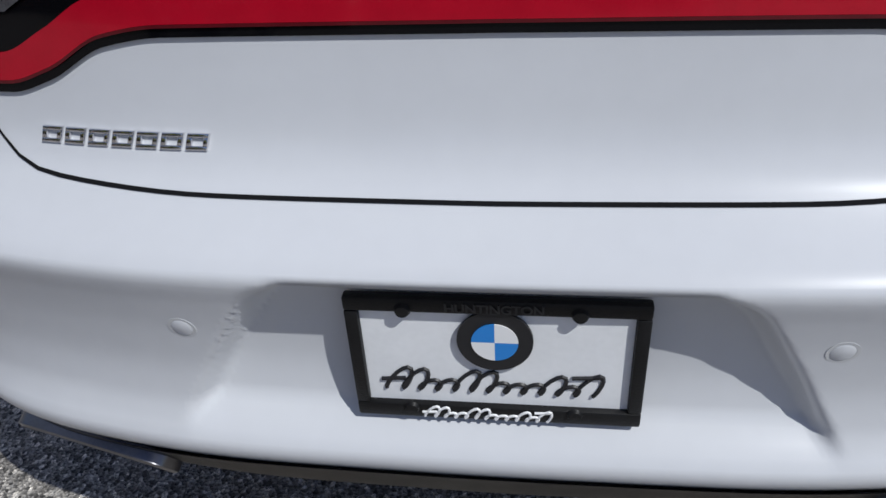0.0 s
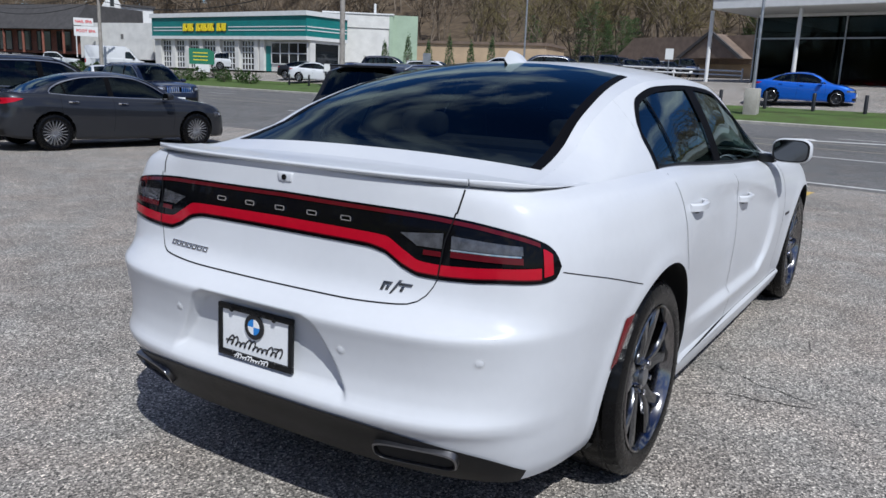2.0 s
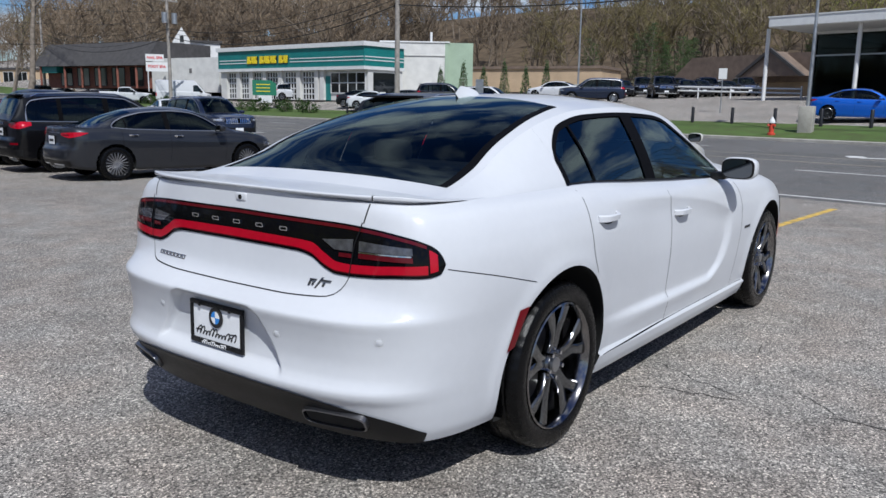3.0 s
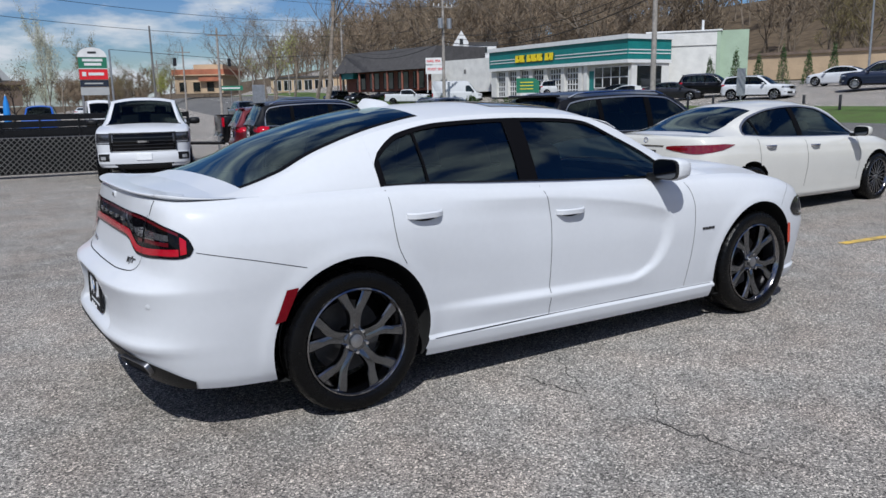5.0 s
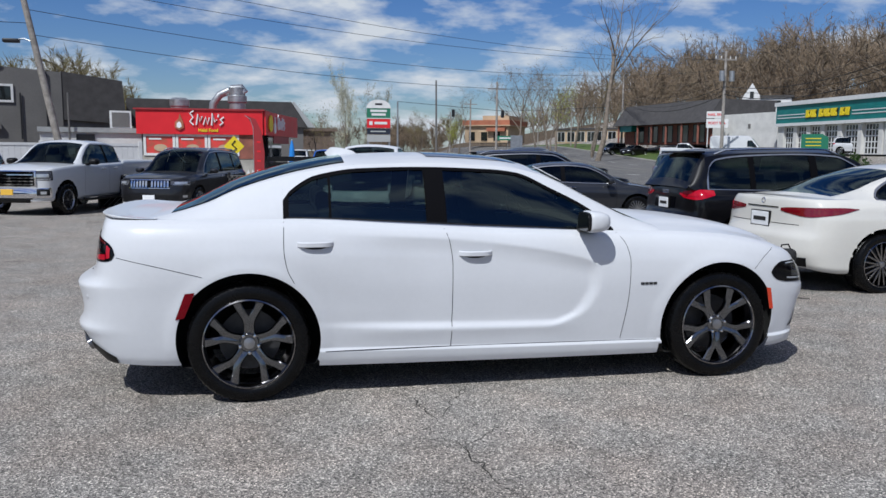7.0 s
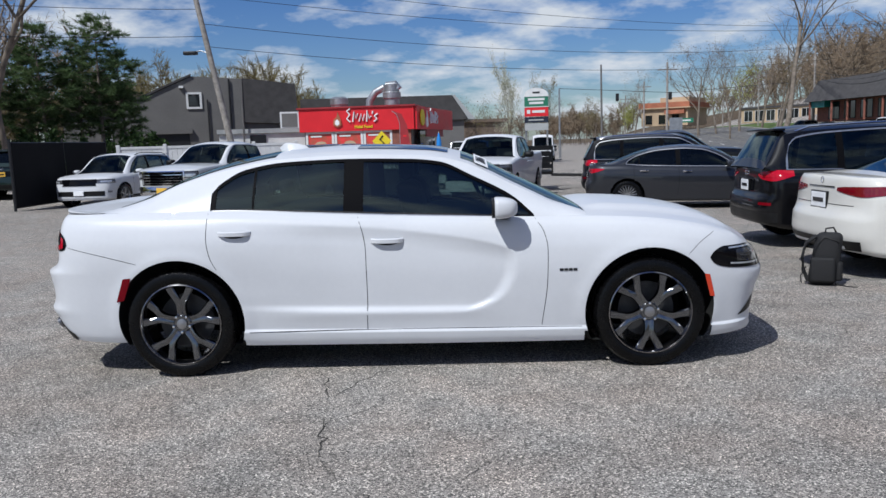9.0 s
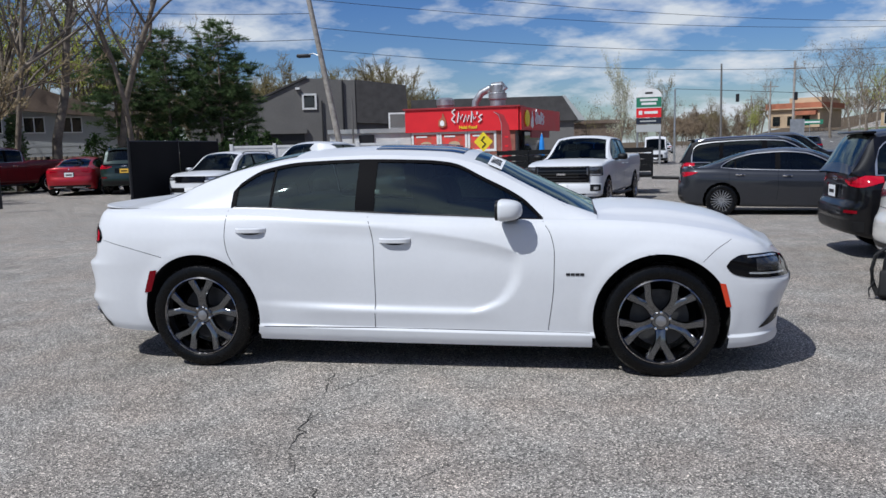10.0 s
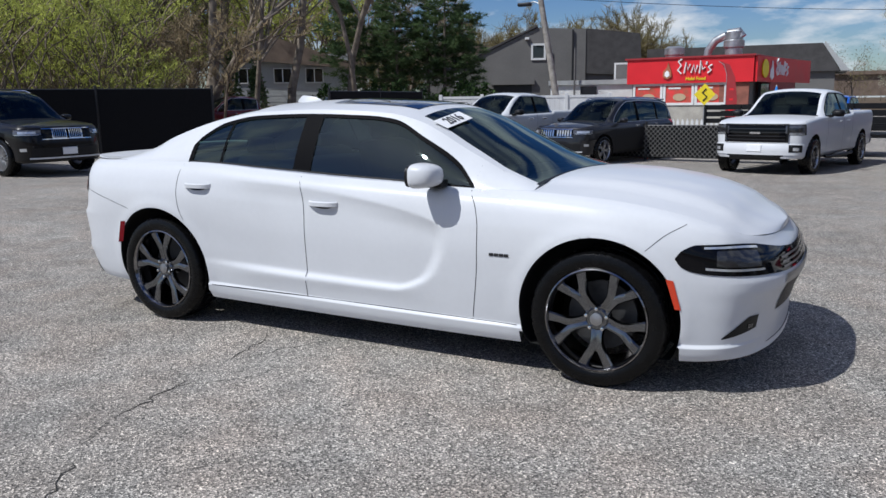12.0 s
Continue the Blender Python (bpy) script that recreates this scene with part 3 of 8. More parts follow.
    # wheel wells
    for xa in sp["axles"]:
        za = sp.get("arch_z", sp["R"])
        for sg in (-1, 1):
            a = np.linspace(math.radians(-42), math.radians(222), 40)
            lipx, lipz = xa + Ra * np.cos(a), za + Ra * np.sin(a)
            lipz = np.maximum(lipz, float(S.f_zlo(xa)))
            lip = S.side(lipx, lipz)
            rows = []
            for d, k in ((0.0, 1.0), (0.02, 1.0), (0.05, 1.04), (0.32, 1.06)):
                p = lip.copy()
                p[:, 0] = xa + (p[:, 0] - xa) * k
                p[:, 2] = za + (p[:, 2] - za) * k
                p[:, 1] += d
                rows.append(p)
            c = rows[-1].copy(); c[:, 0] = xa + (c[:, 0] - xa) * 0.05; c[:, 2] = za + (c[:, 2] - za) * 0.05
            rows.append(c)
            G = np.stack(rows, 1) * (1, -sg, 1)
            skin("wheel_arch_liner", G, "under", car)
    # underside
    us = np.linspace(0, S.smax, 60)
    zl, _ = S.lim(us)
    B = S.wall(us, zl)
    fr = np.linspace(-1, 1, 9)
    hw = np.minimum(-B[:, 1:2], 0.62 * float(np.abs(S.y).max()) + 0 * B[:, 1:2])
    D = np.stack([np.broadcast_to(B[:, 0:1], (60, 9)), hw * fr[None], np.broadcast_to(np.maximum(B[:, 2:3] + .03, .2), (60, 9))], -1)
    skin("underbody", D, "under", car, flip=True)


def build_cabin(car, S, col, ngl="tint", roof_glass=False, pillars=()):
    """Roof, pillars, windows and window trim."""
    sp = S.sp
    xa, xb = sp["cab"]              # cabin's rear and front feet
    ra, rb, wa, wb = sp["glass"]    # rear glass from ra up to rb, windscreen from wa down to wb
    fr_r, fr_w = pch(sp["rear_f"]), pch(sp["wind_f"])
    rwin = pch(sp["win_top"])
    w0, w1 = sp["win"]
    lowb = sp.get("win_low", 0.012)

    def top(name, x0, x1, f0, f1, m, both=True, out=0.0, nx=None):
        n = nx or max(6, int((x1 - x0) / 0.04))
        for sg in ((False, True) if both else (False,)):
            ca, cb = zone(None, x0, x1, f0, f1)
            patch(name, S.cab_top, ca, cb, n, 14, m, car, out, mirror=sg, flip=True)

    def full(name, x0, x1, f, m, out=0.0, label=""):
        ca, cb = zone(None, x0, x1, lambda x: -float(f(x)), lambda x: float(f(x)))
        return patch(name, S.cab_top, ca, cb, max(6, int((x1 - x0) / 0.05)), 21, m, car, out, flip=True, label=label)
    one = lambda x: 1.0
    if ra > xa + .01:
        full("cowl", xa, ra, one, col)
    top("rear_pillar", ra, rb, fr_r, one, col)
    full("roof", rb, wa, one, col)
    top("windscreen_pillar", wa, wb, fr_w, one, col)
    if xb > wb + .01:
        full("scuttle", wb, xb, one, "black_pl")
    full("rear_window", ra, rb, fr_r, (sp.get("rear_mat", ngl)) if sp.get("rear_glass", True) else col, 0.0)
    if sp.get("frit"):
        for g in (False, True):
            ca, cb = zone(None, ra, rb, lambda x: float(fr_r(x)) - sp["frit"], lambda x: float(fr_r(x)))
            patch("glass_border", S.cab_top, ca, cb, 24, 3, "pillar_film", car, 0.0015, mirror=g, flip=True)
    full("windscreen", wa, wb, fr_w, "clear" if ngl == "tint" else ngl, 0.0)

    def lower(x):
        z = rwin(x) if w0 < x < w1 else -9
        return float(S.cab_w(x, z)) if z > 0 else 0.0
    for sg in (False, True):
        for (x0, x1) in ((xa, w0), (w0 + 1e-4, w1 - 1e-4), (w1, xb)):
            if x1 - x0 < .02:
                continue
            ca, cb = zone(None, x0, x1, lower, one)
            patch("side_pillar" if x0 != w0 + 1e-4 else "cant_rail", S.cab_side, ca, cb, max(5, int((x1 - x0) / 0.035)), 8, col, car, 0.0, mirror=sg)
        # windows between the pillars
        cuts = [w0 + .006] + [c for p in sp["pillars"] for c in p] + [w1 - .01]
        wl = lambda x: float(S.cab_w(x, S.base(x)[1] + lowb))
        wt = lambda x: max(float(S.cab_w(x, float(rwin(x)) + .002)), wl(x) + 1e-3)
        for i in range(0, len(cuts), 2):
            ca, cb = zone(None, cuts[i], cuts[i + 1], wl, wt)
            patch("side_window", S.cab_side, ca, cb, 24, 8, sp.get("side_glass", ngl), car, -0.004, mirror=sg)
        for p in sp["pillars"]:
            ca, cb = zone(None, p[0], p[1], lambda x: 0.0, wt)
            patch("door_pillar", S.cab_side, ca, cb, 4, 8, "pillar_film", car, 0.002, mirror=sg)
        # rubber and trim round the opening
        xs = np.linspace(w0 + .004, w1 - .004, 50)
        loop = [(x, float(S.cab_w(x, float(rwin(x))))) for x in xs]
        tw = sp.get("trim_w", 0.022)
        ht = lambda x: max(0.05, float(S.rail(x)[1] - S.base(x)[1]))
        ca = lambda t: (xs[0] + (xs[-1] - xs[0]) * t, float(S.cab_w(xs[0] + (xs[-1] - xs[0]) * t, float(rwin(xs[0] + (xs[-1] - xs[0]) * t)))) + 0.004 / ht(xs[0] + (xs[-1] - xs[0]) * t))
        cb = lambda t: (ca(t)[0], max(0.0, ca(t)[1] - tw / ht(ca(t)[0]) * (1 + 1.2 * abs(t - .5) ** 2)))
        patch("window_trim", S.cab_side, ca, cb, 60, 3, "pillar_film", car, 0.002, mirror=sg)
        ca, cb = zone(None, xs[0] - .003, xs[0] + .030, lambda x: 0.0, lambda x: max(.03, float(S.cab_w(max(x, xs[0]), float(rwin(max(x, xs[0])))))))
        patch("window_trim", S.cab_side, ca, cb, 3, 6, "pillar_film", car, 0.0025, mirror=sg)
        if sp.get("line_mat"):
            top_line = lambda x, d: float(S.cab_w(x, float(rwin(x)) + d))
            ca, cb = zone(None, xs[0], xs[-1], lambda x: top_line(x, .008), lambda x: max(0.0, top_line(x, -.012)))
            patch("window_surround", S.cab_side, ca, cb, 60, 2, sp["line_mat"], car, 0.007, mirror=sg)
            for px, qx in ((xs[0] - .004, xs[0] + .022),):
                ca, cb = zone(None, px, qx, lambda x: 0.02, lambda x: max(.03, top_line(max(x, xs[0]), -.01)))
                patch("window_surround", S.cab_side, ca, cb, 3, 4, sp["line_mat"], car, 0.006, mirror=sg)
        ca, cb = zone(None, xs[0], xs[-1], lambda x: 0.0, lambda x: float(S.cab_w(x, S.base(x)[1] + tw)))
        patch("window_trim", S.cab_side, ca, cb, 40, 2, sp.get("sill_mat", "gloss_black"), car, 0.003, mirror=sg)


def add_seats(car, S, rows, z, width=0.5):
    for x, kind in rows:
        if kind == "pair":
            for y in (-.37, .37):
                bm = box_bm(x - .08, x + .08, y - .25, y + .25, z - .15, z + .36, .06, 3)
                for v in bm.verts:
                    v.co.x -= (v.co.z - z) * .28
                part("seat_back", bm, "seat", car)
                bm = box_bm(x - .15, x - .05, y - .13, y + .13, z + .36, z + .52, .045, 3)
                part("headrest", bm, "seat", car)
        else:
            bm = box_bm(x - .08, x + .08, -.62, .62, z - .15, z + .26, .06, 3)
            for v in bm.verts:
                v.co.x -= (v.co.z - z) * .35
            part("rear_bench", bm, "seat", car)
            for y in (-.38, .38):
                part("headrest", box_bm(x - .16, x - .07, y - .12, y + .12, z + .24, z + .36, .04, 3), "seat", car)


def add_mirror(car, x, y, z, col, k=1.0):
    for sg in (-1, 1):
        bm = bmesh.new()
        bmesh.ops.create_uvsphere(bm, u_segments=20, v_segments=12, radius=1)
        for v in bm.verts:
            c = v.co
            fx = math.copysign(abs(c.x) ** .75, c.x)
            v.co = Vector((x + (fx * .125 if c.x > 0 else fx * .035) * k, sg * (y + .11 * k) + math.copysign(abs(c.y) ** .6, c.y) * .105 * k, z + math.copysign(abs(c.z) ** .6, c.z) * .068 * k * (1 - .12 * max(0, c.x)) - abs(c.y) * .0))
        mr = part("mirror_housing", bm, col, car)
        oval = [(math.copysign(abs(math.cos(a)) ** .55, math.cos(a)) * .100 * k, math.copysign(abs(math.sin(a)) ** .6, math.sin(a)) * .064 * k) for a in (2 * math.pi * q / 32 for q in range(32))]
        fp = face_pose((x - .022 * k, sg * (y + .11 * k), z), (0, -1, 0), (0, 0, 1))
        part("mirror_rim", prism([(u * .955, v * .955) for u, v in oval], 0, .0165 * k, m=fp), "black_pl", mr)
        part("mirror_glass", prism([(u * .86, v * .86) for u, v in oval], .0165 * k, .019 * k, m=fp), "mirror", mr, smooth=False)
        part("mirror_foot", box_bm(x - .02, x + .09, min(sg * (y - .06), sg * (y + .03)), max(sg * (y - .06), sg * (y + .03)), z - .075 * k, z - .03, .012, 2), "black_pl", car)


def add_handle(car, S, x, z, col, L=0.21):
    for sg in (-1, 1):
        p = S.side(np.array([x - L / 2, x, x + L / 2]), np.array([z, z, z]))
        bm = bmesh.new()
        pts = []
        for t in np.linspace(-1, 1, 13):
            b = S.side(x + t * L / 2, z)
            lift = 0.034 * (1 - abs(t) ** 4) + .001
            pts.append((float(b[0]), sg * -1 * float(b[1] - lift) * 1.0, float(b[2])))
        for p0, (hw, th) in zip(pts, [(.013, .008)] * 13):
            pass
        rings = []
        for px, py, pz in pts:
            rings.append([bm.verts.new((px, py + sg * dy, pz + dz)) for dz, dy in ((-.016, -.006), (-.012, .004), (.010, .005), (.017, -.004), (.012, -.016), (-.012, -.016))])
        for r0, r1 in zip(rings, rings[1:]):
            for k in range(6):
                bm.faces.new((r0[k], r0[(k + 1) % 6], r1[(k + 1) % 6], r1[k]))
        bm.faces.new(rings[0]); bm.faces.new(rings[-1])
        bmesh.ops.recalc_face_normals(bm, faces=bm.faces[:])
        part("door_handle", bm, col, car)

# ---- the white muscle sedan ----
def main_sedan_spec():
    def extra(s, x0, z, q, ws, wr, wf):
        # plate recess in the rear bumper
        top = pch([(0, .698), (.20, .696), (.245, .682), (.295, .615), (.345, .53), (.40, .44)])(s)
        inside = sstep(0.0, .018 + .030 * sstep(.20, .30, s), top - z) * sstep(.46, .50, z) * sstep(.40, .36, s)
        o = -inside * (.024 + .012 * np.clip((z - .48) / .20, 0, 1)) * np.where(x0 < -2.2, 1, 0)
        # door scallop, haunch and fender swell, arch lips
        crease = pch([(-1.9, 1.05), (-1.05, 1.0), (-.26, .956), (.29, .884), (.55, .827), (.70, .76)])(x0)
        foot = pch([(-1.1, .434), (-.32, .404), (.35, .394), (.50, .435)])(x0)
        fore = pch([(.30, .30), (.392, .37), (.435, .50), (.533, .615), (.67, .673), (.76, .675), (1.0, .66)])(z)
        dip = 1 - (1 - np.clip((crease - z) / .11, 0, 1)) ** 2
        m = dip * sstep(-.005, .040, z - foot) * sstep(-.01, .085, fore - x0) * sstep(-1.30, -.45, x0)
        o = o - .025 * m * ws
        low = np.exp(-((z - .40) / .045) ** 2) * sstep(-1.1, -.6, x0) * sstep(.62, .3, x0)
        o = o + .006 * low * ws
        o = o + ws * .022 * np.exp(-((x0 + 1.55) / .62) ** 2) * np.exp(-((z - .84) / .16) ** 2)
        o = o + ws * .016 * np.exp(-((x0 - 1.52) / .55) ** 2) * np.exp(-((z - .76) / .16) ** 2)
        o = o + ws * .018 * sstep(.122, .108, q) * sstep(-1.25, -1.05, x0)
        for xa in (-1.526, 1.526):
            r = np.hypot(x0 - xa, z - .365)
            o = o + ws * .009 * np.exp(-((r - .425) / .05) ** 2) * sstep(.20, .34, z)

        return o

    def deck_extra(x, y):
        hood = sstep(1.05, 1.3, x) * sstep(2.4, 1.9, x)
        b = .022 * hood * (sstep(.62, .52, np.abs(y)) - .0)
        return b
    sp = dict(
        plan=[(-2.588, 0), (-2.583, .30), (-2.545, .58), (-2.46, .76), (-2.33, .865), (-2.10, .918), (-1.526, .942), (-.6, .945), (.4, .945), (1.526, .940),
              (1.95, .910), (2.17, .845), (2.305, .70), (2.388, .45), (2.42, .2), (2.425, 0)],
        rear=[(.20, -.20), (.27, -.12), (.34, -.07), (.40, -.038), (.43, -.016), (.45, -.012), (.47, -.024), (.50, -.037), (.55, -.043), (.60, -.039), (.66, -.027), (.684, -.020), (.698, -.018), (.708, -.023), (.717, -.040), (.733, -.070),
              (.75, -.094), (.765, -.112), (.80, -.132), (.86, -.146), (.95, -.161), (1.02, -.178), (1.06, -.184), (1.09, -.188), (1.2, -.19)],
        front=[(.12, -.12), (.16, -.075), (.19, -.062), (.23, -.072), (.36, -.062), (.48, -.03), (.55, -.002), (.58, 0), (.62, -.018), (.70, -.05), (.76, -.10), (.8, -.12)],
        side=[(0, -.075), (.05, -.055), (.11, -.043), (.14, -.038), (.25, -.024), (.42, -.008), (.6, 0), (.76, -.006), (.86, -.02), (.93, -.042), (.97, -.068), (1, -.115)],
        zlo=[(-2.6, .26), (-2.2, .235), (-1.95, .225), (-1.1, .195), (1.1, .175), (1.95, .178), (2.2, .195), (2.46, .215)],
        ztop=[(-2.6, 1.085), (-2.3, 1.082), (-1.9, 1.085), (-1.3, 1.085), (-.6, 1.05), (0, 1.018), (.8, .990), (1.12, .985), (1.5, .965), (1.8, .925), (2.1, .855), (2.3, .795), (2.46, .755)],
        crown=[(-2.6, .02), (-1.9, .02), (.9, .04), (1.4, .055), (2.0, .06), (2.3, .035), (2.46, .012)],
        zr=[(-2.14, 1.09), (-1.97, 1.135), (-1.56, 1.318), (-1.18, 1.422), (-.85, 1.470), (-.40, 1.484), (.10, 1.462), (.32, 1.420), (.70, 1.245), (1.14, 1.030)],
        yr=[(-2.14, .70), (-1.9, .69), (-1.5, .645), (-1.0, .615), (-.3, .615), (.2, .60), (.6, .645), (1.14, .72)],
        drop=.065, bulge=.02, cab=(-2.14, 1.14), glass=(-1.97, -.93, .33, 1.12),
        rear_f=[(-1.97, .95), (-1.5, .93), (-.93, .88)], wind_f=[(.33, .86), (.7, .90), (1.12, .955)],
        win=(-1.318, .80), win_top=[(-1.325, 1.17), (-1.30, 1.215), (-1.25, 1.262), (-1.115, 1.334), (-.84, 1.378), (-.457, 1.388), (.0, 1.375), (.186, 1.353), (.407, 1.254), (.665, 1.117), (.80, .995)],
        pillars=((-1.045, -1.03), (-.445, -.315)), win_low=.022, trim_w=.02,
        axles=(-1.526, 1.526), R=.365, arch=.418, arch_z=.365,
        decks=(("trunk_lid_top", -2.7, -1.94, None, 0.0), ("cabin_tray", -1.94, .95, "interior", .02), ("hood", .95, 2.7, None, 0.0)),
        whole=("rear_bumper", "trunk_lid", "rear_valance", "front_bumper"),
        rear_mat="tint_rear", frit=.055, panel_mat={"rear_valance": "black_pl"}, extra=extra, deck_extra=deck_extra)
    return sp


def build_main_sedan():
    car = tagged(new("sedan"), "white muscle sedan with dark alloy wheels parked on the asphalt lot", "car")
    sp = main_sedan_spec()
    S = Shape(sp)
    lidx = pch([(0.0, .749), (.3, .750), (.46, .755), (.531, .761), (.579, .783), (.609, .815), (.625, .841), (.641, .94), (.67, .998), (.702, 1.2)])

    def panel(sc, xc, zc):
        n = np.full(sc.shape, "rear_quarter", object)
        n[xc > -1.31] = "rear_door"
        n[xc > -.30] = "front_door"
        n[xc > .83] = "front_fender"
        sf = S.smax - sc
        n[(xc > 1.9) & (zc < .72) | (xc > 2.12)] = "front_bumper"
        n[(xc > -1.09) & (xc < 1.09) & (zc < .29)] = "sill"
        n[(xc < -1.85) & (zc < .80)] = "rear_bumper"
        n[(sc < .69) & (zc > lidx(np.minimum(sc, .70)))] = "trunk_lid"
        return n
    build_body(car, S, "white", panel, ds=.022, dz=.011, dense=.008)
    build_cabin(car, S, "white")
    W = S.wall
    half = lambda nm, ca, cb, n, k, m, out, lab="": [patch(nm, W, ca, cb, n, k, m, car, out, mirror=g, label=lab) for g in (False, True)]
    # tail-lamp band
    lt = pch([(0, 1.020), (.18, 1.018), (.384, 1.016), (.58, 1.011), (.745, 1.002), (.88, .985), (.97, .958), (1.005, .93), (1.02, .895)])
    lb = pch([(0, .901), (.19, .900), (.344, .898), (.417, .888), (.497, .851), (.555, .836), (.62, .835), (.75, .839), (.844, .846), (.95, .850), (1.0, .862), (1.02, .893)])
    ru = pch([(0, .944), (.19, .942), (.34, .940), (.42, .936), (.491, .904), (.553, .879), (.617, .876), (.748, .880), (.841, .886), (.955, .892), (1.0, .894)])
    z = lambda f, d=0.0: (lambda u: float(f(u)) + d)
    half("tail_lamp_band", *zone(0, 0, 1.02, lb, lt), 110, 10, "gloss_black", .004, "gloss black full-width tail lamp panel")
    half("red_light_strip", *zone(0, 0, .955, z(lb, .013), z(ru)), 100, 6, "red_lens", .0065)
    half("red_light_edge", *zone(0, 0, .955, z(lb, .0095), z(lb, .0128)), 100, 2, "dred_lens", .0066)
    half("red_light_end", *zone(0, .962, .990, z(lb, .016), z(lt, -.018)), 8, 10, "red_lens", .0068)
    half("upper_red_strip", *zone(0, 0, .955, z(lt, -.018), z(lt, -.007)), 90, 3, "dred_lens", .0065)
    half("reverse_lamp", *zone(0, .668, .905, .924, lambda u: .958 - .010 * (u - .668) / .237), 14, 5, "lens_grey", .007)
    half("reverse_lamp", (lambda t: (.475 + .158 * t, .950 - .030 * min(1, t * 2.6))), (lambda t: (.475 + .160 * t, .951 + .011 * t)), 14, 5, "lens_grey", .007)
    half("brake_reflector", *zone(0, .668, .905, .900, .917), 10, 3, "dred_lens", .007)
    half("brake_reflector", *zone(0, .56, .63, .898, .912), 8, 3, "dred_lens", .007)
    half("lamp_bezel", *zone(0, .668, .90, .918, .9225), 12, 2, "chrome", .008)
    # five plain chrome blocks where the maker's letters stand
    for y in (.26, .13, 0, -.13, -.26):
        for dz0, dz1, dy0, dy1 in ((-.0075, -.0050, -.018, .018), (.0050, .0075, -.018, .018), (-.0050, .0050, -.020, -.016), (-.0050, .0050, .016, .020)):
            bm = box_bm(0, .005, y + dy0, y + dy1, .970 + dz0, .970 + dz1)
            xx = float(W(abs(y), .970)[0]) - .009
            bmesh.ops.translate(bm, verts=bm.verts[:], vec=(xx, 0, 0))
            part("badge_block", bm, "chrome", car, smooth=False)
    # badges as plain chrome plates: a row of slanted outline blocks on one side, a slanted mark on the other
    def badge_face(s0, z0, left):
        p, q, r2 = W(s0, z0), W(s0 + .03, z0), W(s0, z0 + .03)
        if left:
            p, q, r2 = p * (1, -1, 1), W(s0 - .03, z0) * (1, -1, 1), r2 * (1, -1, 1)
        return face_pose(tuple(p), tuple(q - p), tuple(r2 - p))
    for i in range(7):
        fp = badge_face(.509 - i * .0315, .794, True)
        bars = [[(-.014, -.009), (.010, -.009), (.0115, -.0045), (-.0125, -.0045)], [(-.0105, .0045), (.0135, .0045), (.015, .009), (-.009, .009)],
                [(-.0125, -.0045), (-.0070, -.0045), (-.0045, .0045), (-.0105, .0045)]]
        bars.append([(.0060, -.0045), (.0115, -.0045), (.0135, .0045), (.0085, .0045)])
        for bar_poly in bars:
            part("badge_block", prism(bar_poly, .0, .0045, m=fp, bevel=.0006), "chrome", car)
    fp = badge_face(.478, .798, False)
    for mark in ([(0, 0), (.009, 0), (.018, .026), (.009, .026)], [(.012, .019), (.034, .019), (.037, .026), (.014, .026)], [(.016, .002), (.025, .002), (.030, .015), (.021, .015)],
                 [(.030, -.008), (.038, -.008), (.066, .034), (.058, .034)], [(.058, .020), (.098, .020), (.101, .027), (.061, .027)], [(.062, .002), (.071, .002), (.076, .016), (.067, .016)]):
        part("badge_stroke", prism([(u - .05, v - .013) for u, v in mark], .0, .005, m=fp, bevel=.0008), "dark_steel", car)
    vt = pch([(0, .428), (.35, .425), (.60, .395), (.80, .35), (.98, .285)])
    half("rear_valance", *zone(0, 0, .98, lambda u: float(S.lim(u)[0]) - .0, vt), 90, 10, "black_pl", .005, "matt black lower valance")
    # seams
    seam = lambda pts, w=.006, fn=W, out=.0012: [ribbon("panel_gap", fn, pts, w, "seam", car, out, mirror=g) for g in (False, True)]
    SD = S.side
    seam([(0.0, .749), (.3, .750), (.46, .755), (.531, .761), (.579, .783), (.609, .815), (.625, .841)], .0032)
    seam([(.625, .838), (.643, .94), (.672, .998), (.680, 1.02)], .006, W, .009)
    seam([(.680, 1.018), (.706, 1.083)], .007)
    seam([(-2.255, .876), (-2.053, .831), (-1.78, .762)], .003, SD)
    seam([(-1.316, 1.07), (-1.318, .92), (-1.30, .80), (-1.26, .715)], .0036, SD)
    seam([(-.345, 1.02), (-.315, .93), (-.298, .80), (-.298, .55), (-.306, .285)], .0036, SD)
    seam([(.80, .98), (.85, .90), (.872, .79), (.868, .60), (.83, .29)], .0036, SD)
    seam([(-1.08, .288), (0, .284), (1.09, .272)], .004, SD)
    seam([(1.766, .733), (1.862, .815), (1.950, .862)], .0025, SD)
    sm = S.smax
    # lamps in front
    ht = pch([(0, .694), (.22, .698), (.45, .716), (.6, .738), (.74, .759), (.95, .772), (1.09, .770), (1.16, .742), (1.19, .705)])
    hb = pch([(0, .600), (.475, .605), (.74, .617), (1.04, .631), (1.12, .645), (1.165, .667), (1.19, .700)])
    half("headlamp", *zone(0, sm - 1.19, sm - .55, lambda u: float(hb(sm - u)), lambda u: float(ht(sm - u))), 50, 8, "gloss_black", .004, "smoked black headlamp")
    half("grille", *zone(0, sm - .55, sm, lambda u: float(hb(sm - u)), lambda u: float(ht(sm - u))), 24, 8, "gloss_black", .003)
    half("daytime_light", *zone(0, sm - 1.06, sm - .72, lambda u: float(ht(sm - u)) - .020, lambda u: float(ht(sm - u)) - .010), 40, 2, "lens_white", .007)
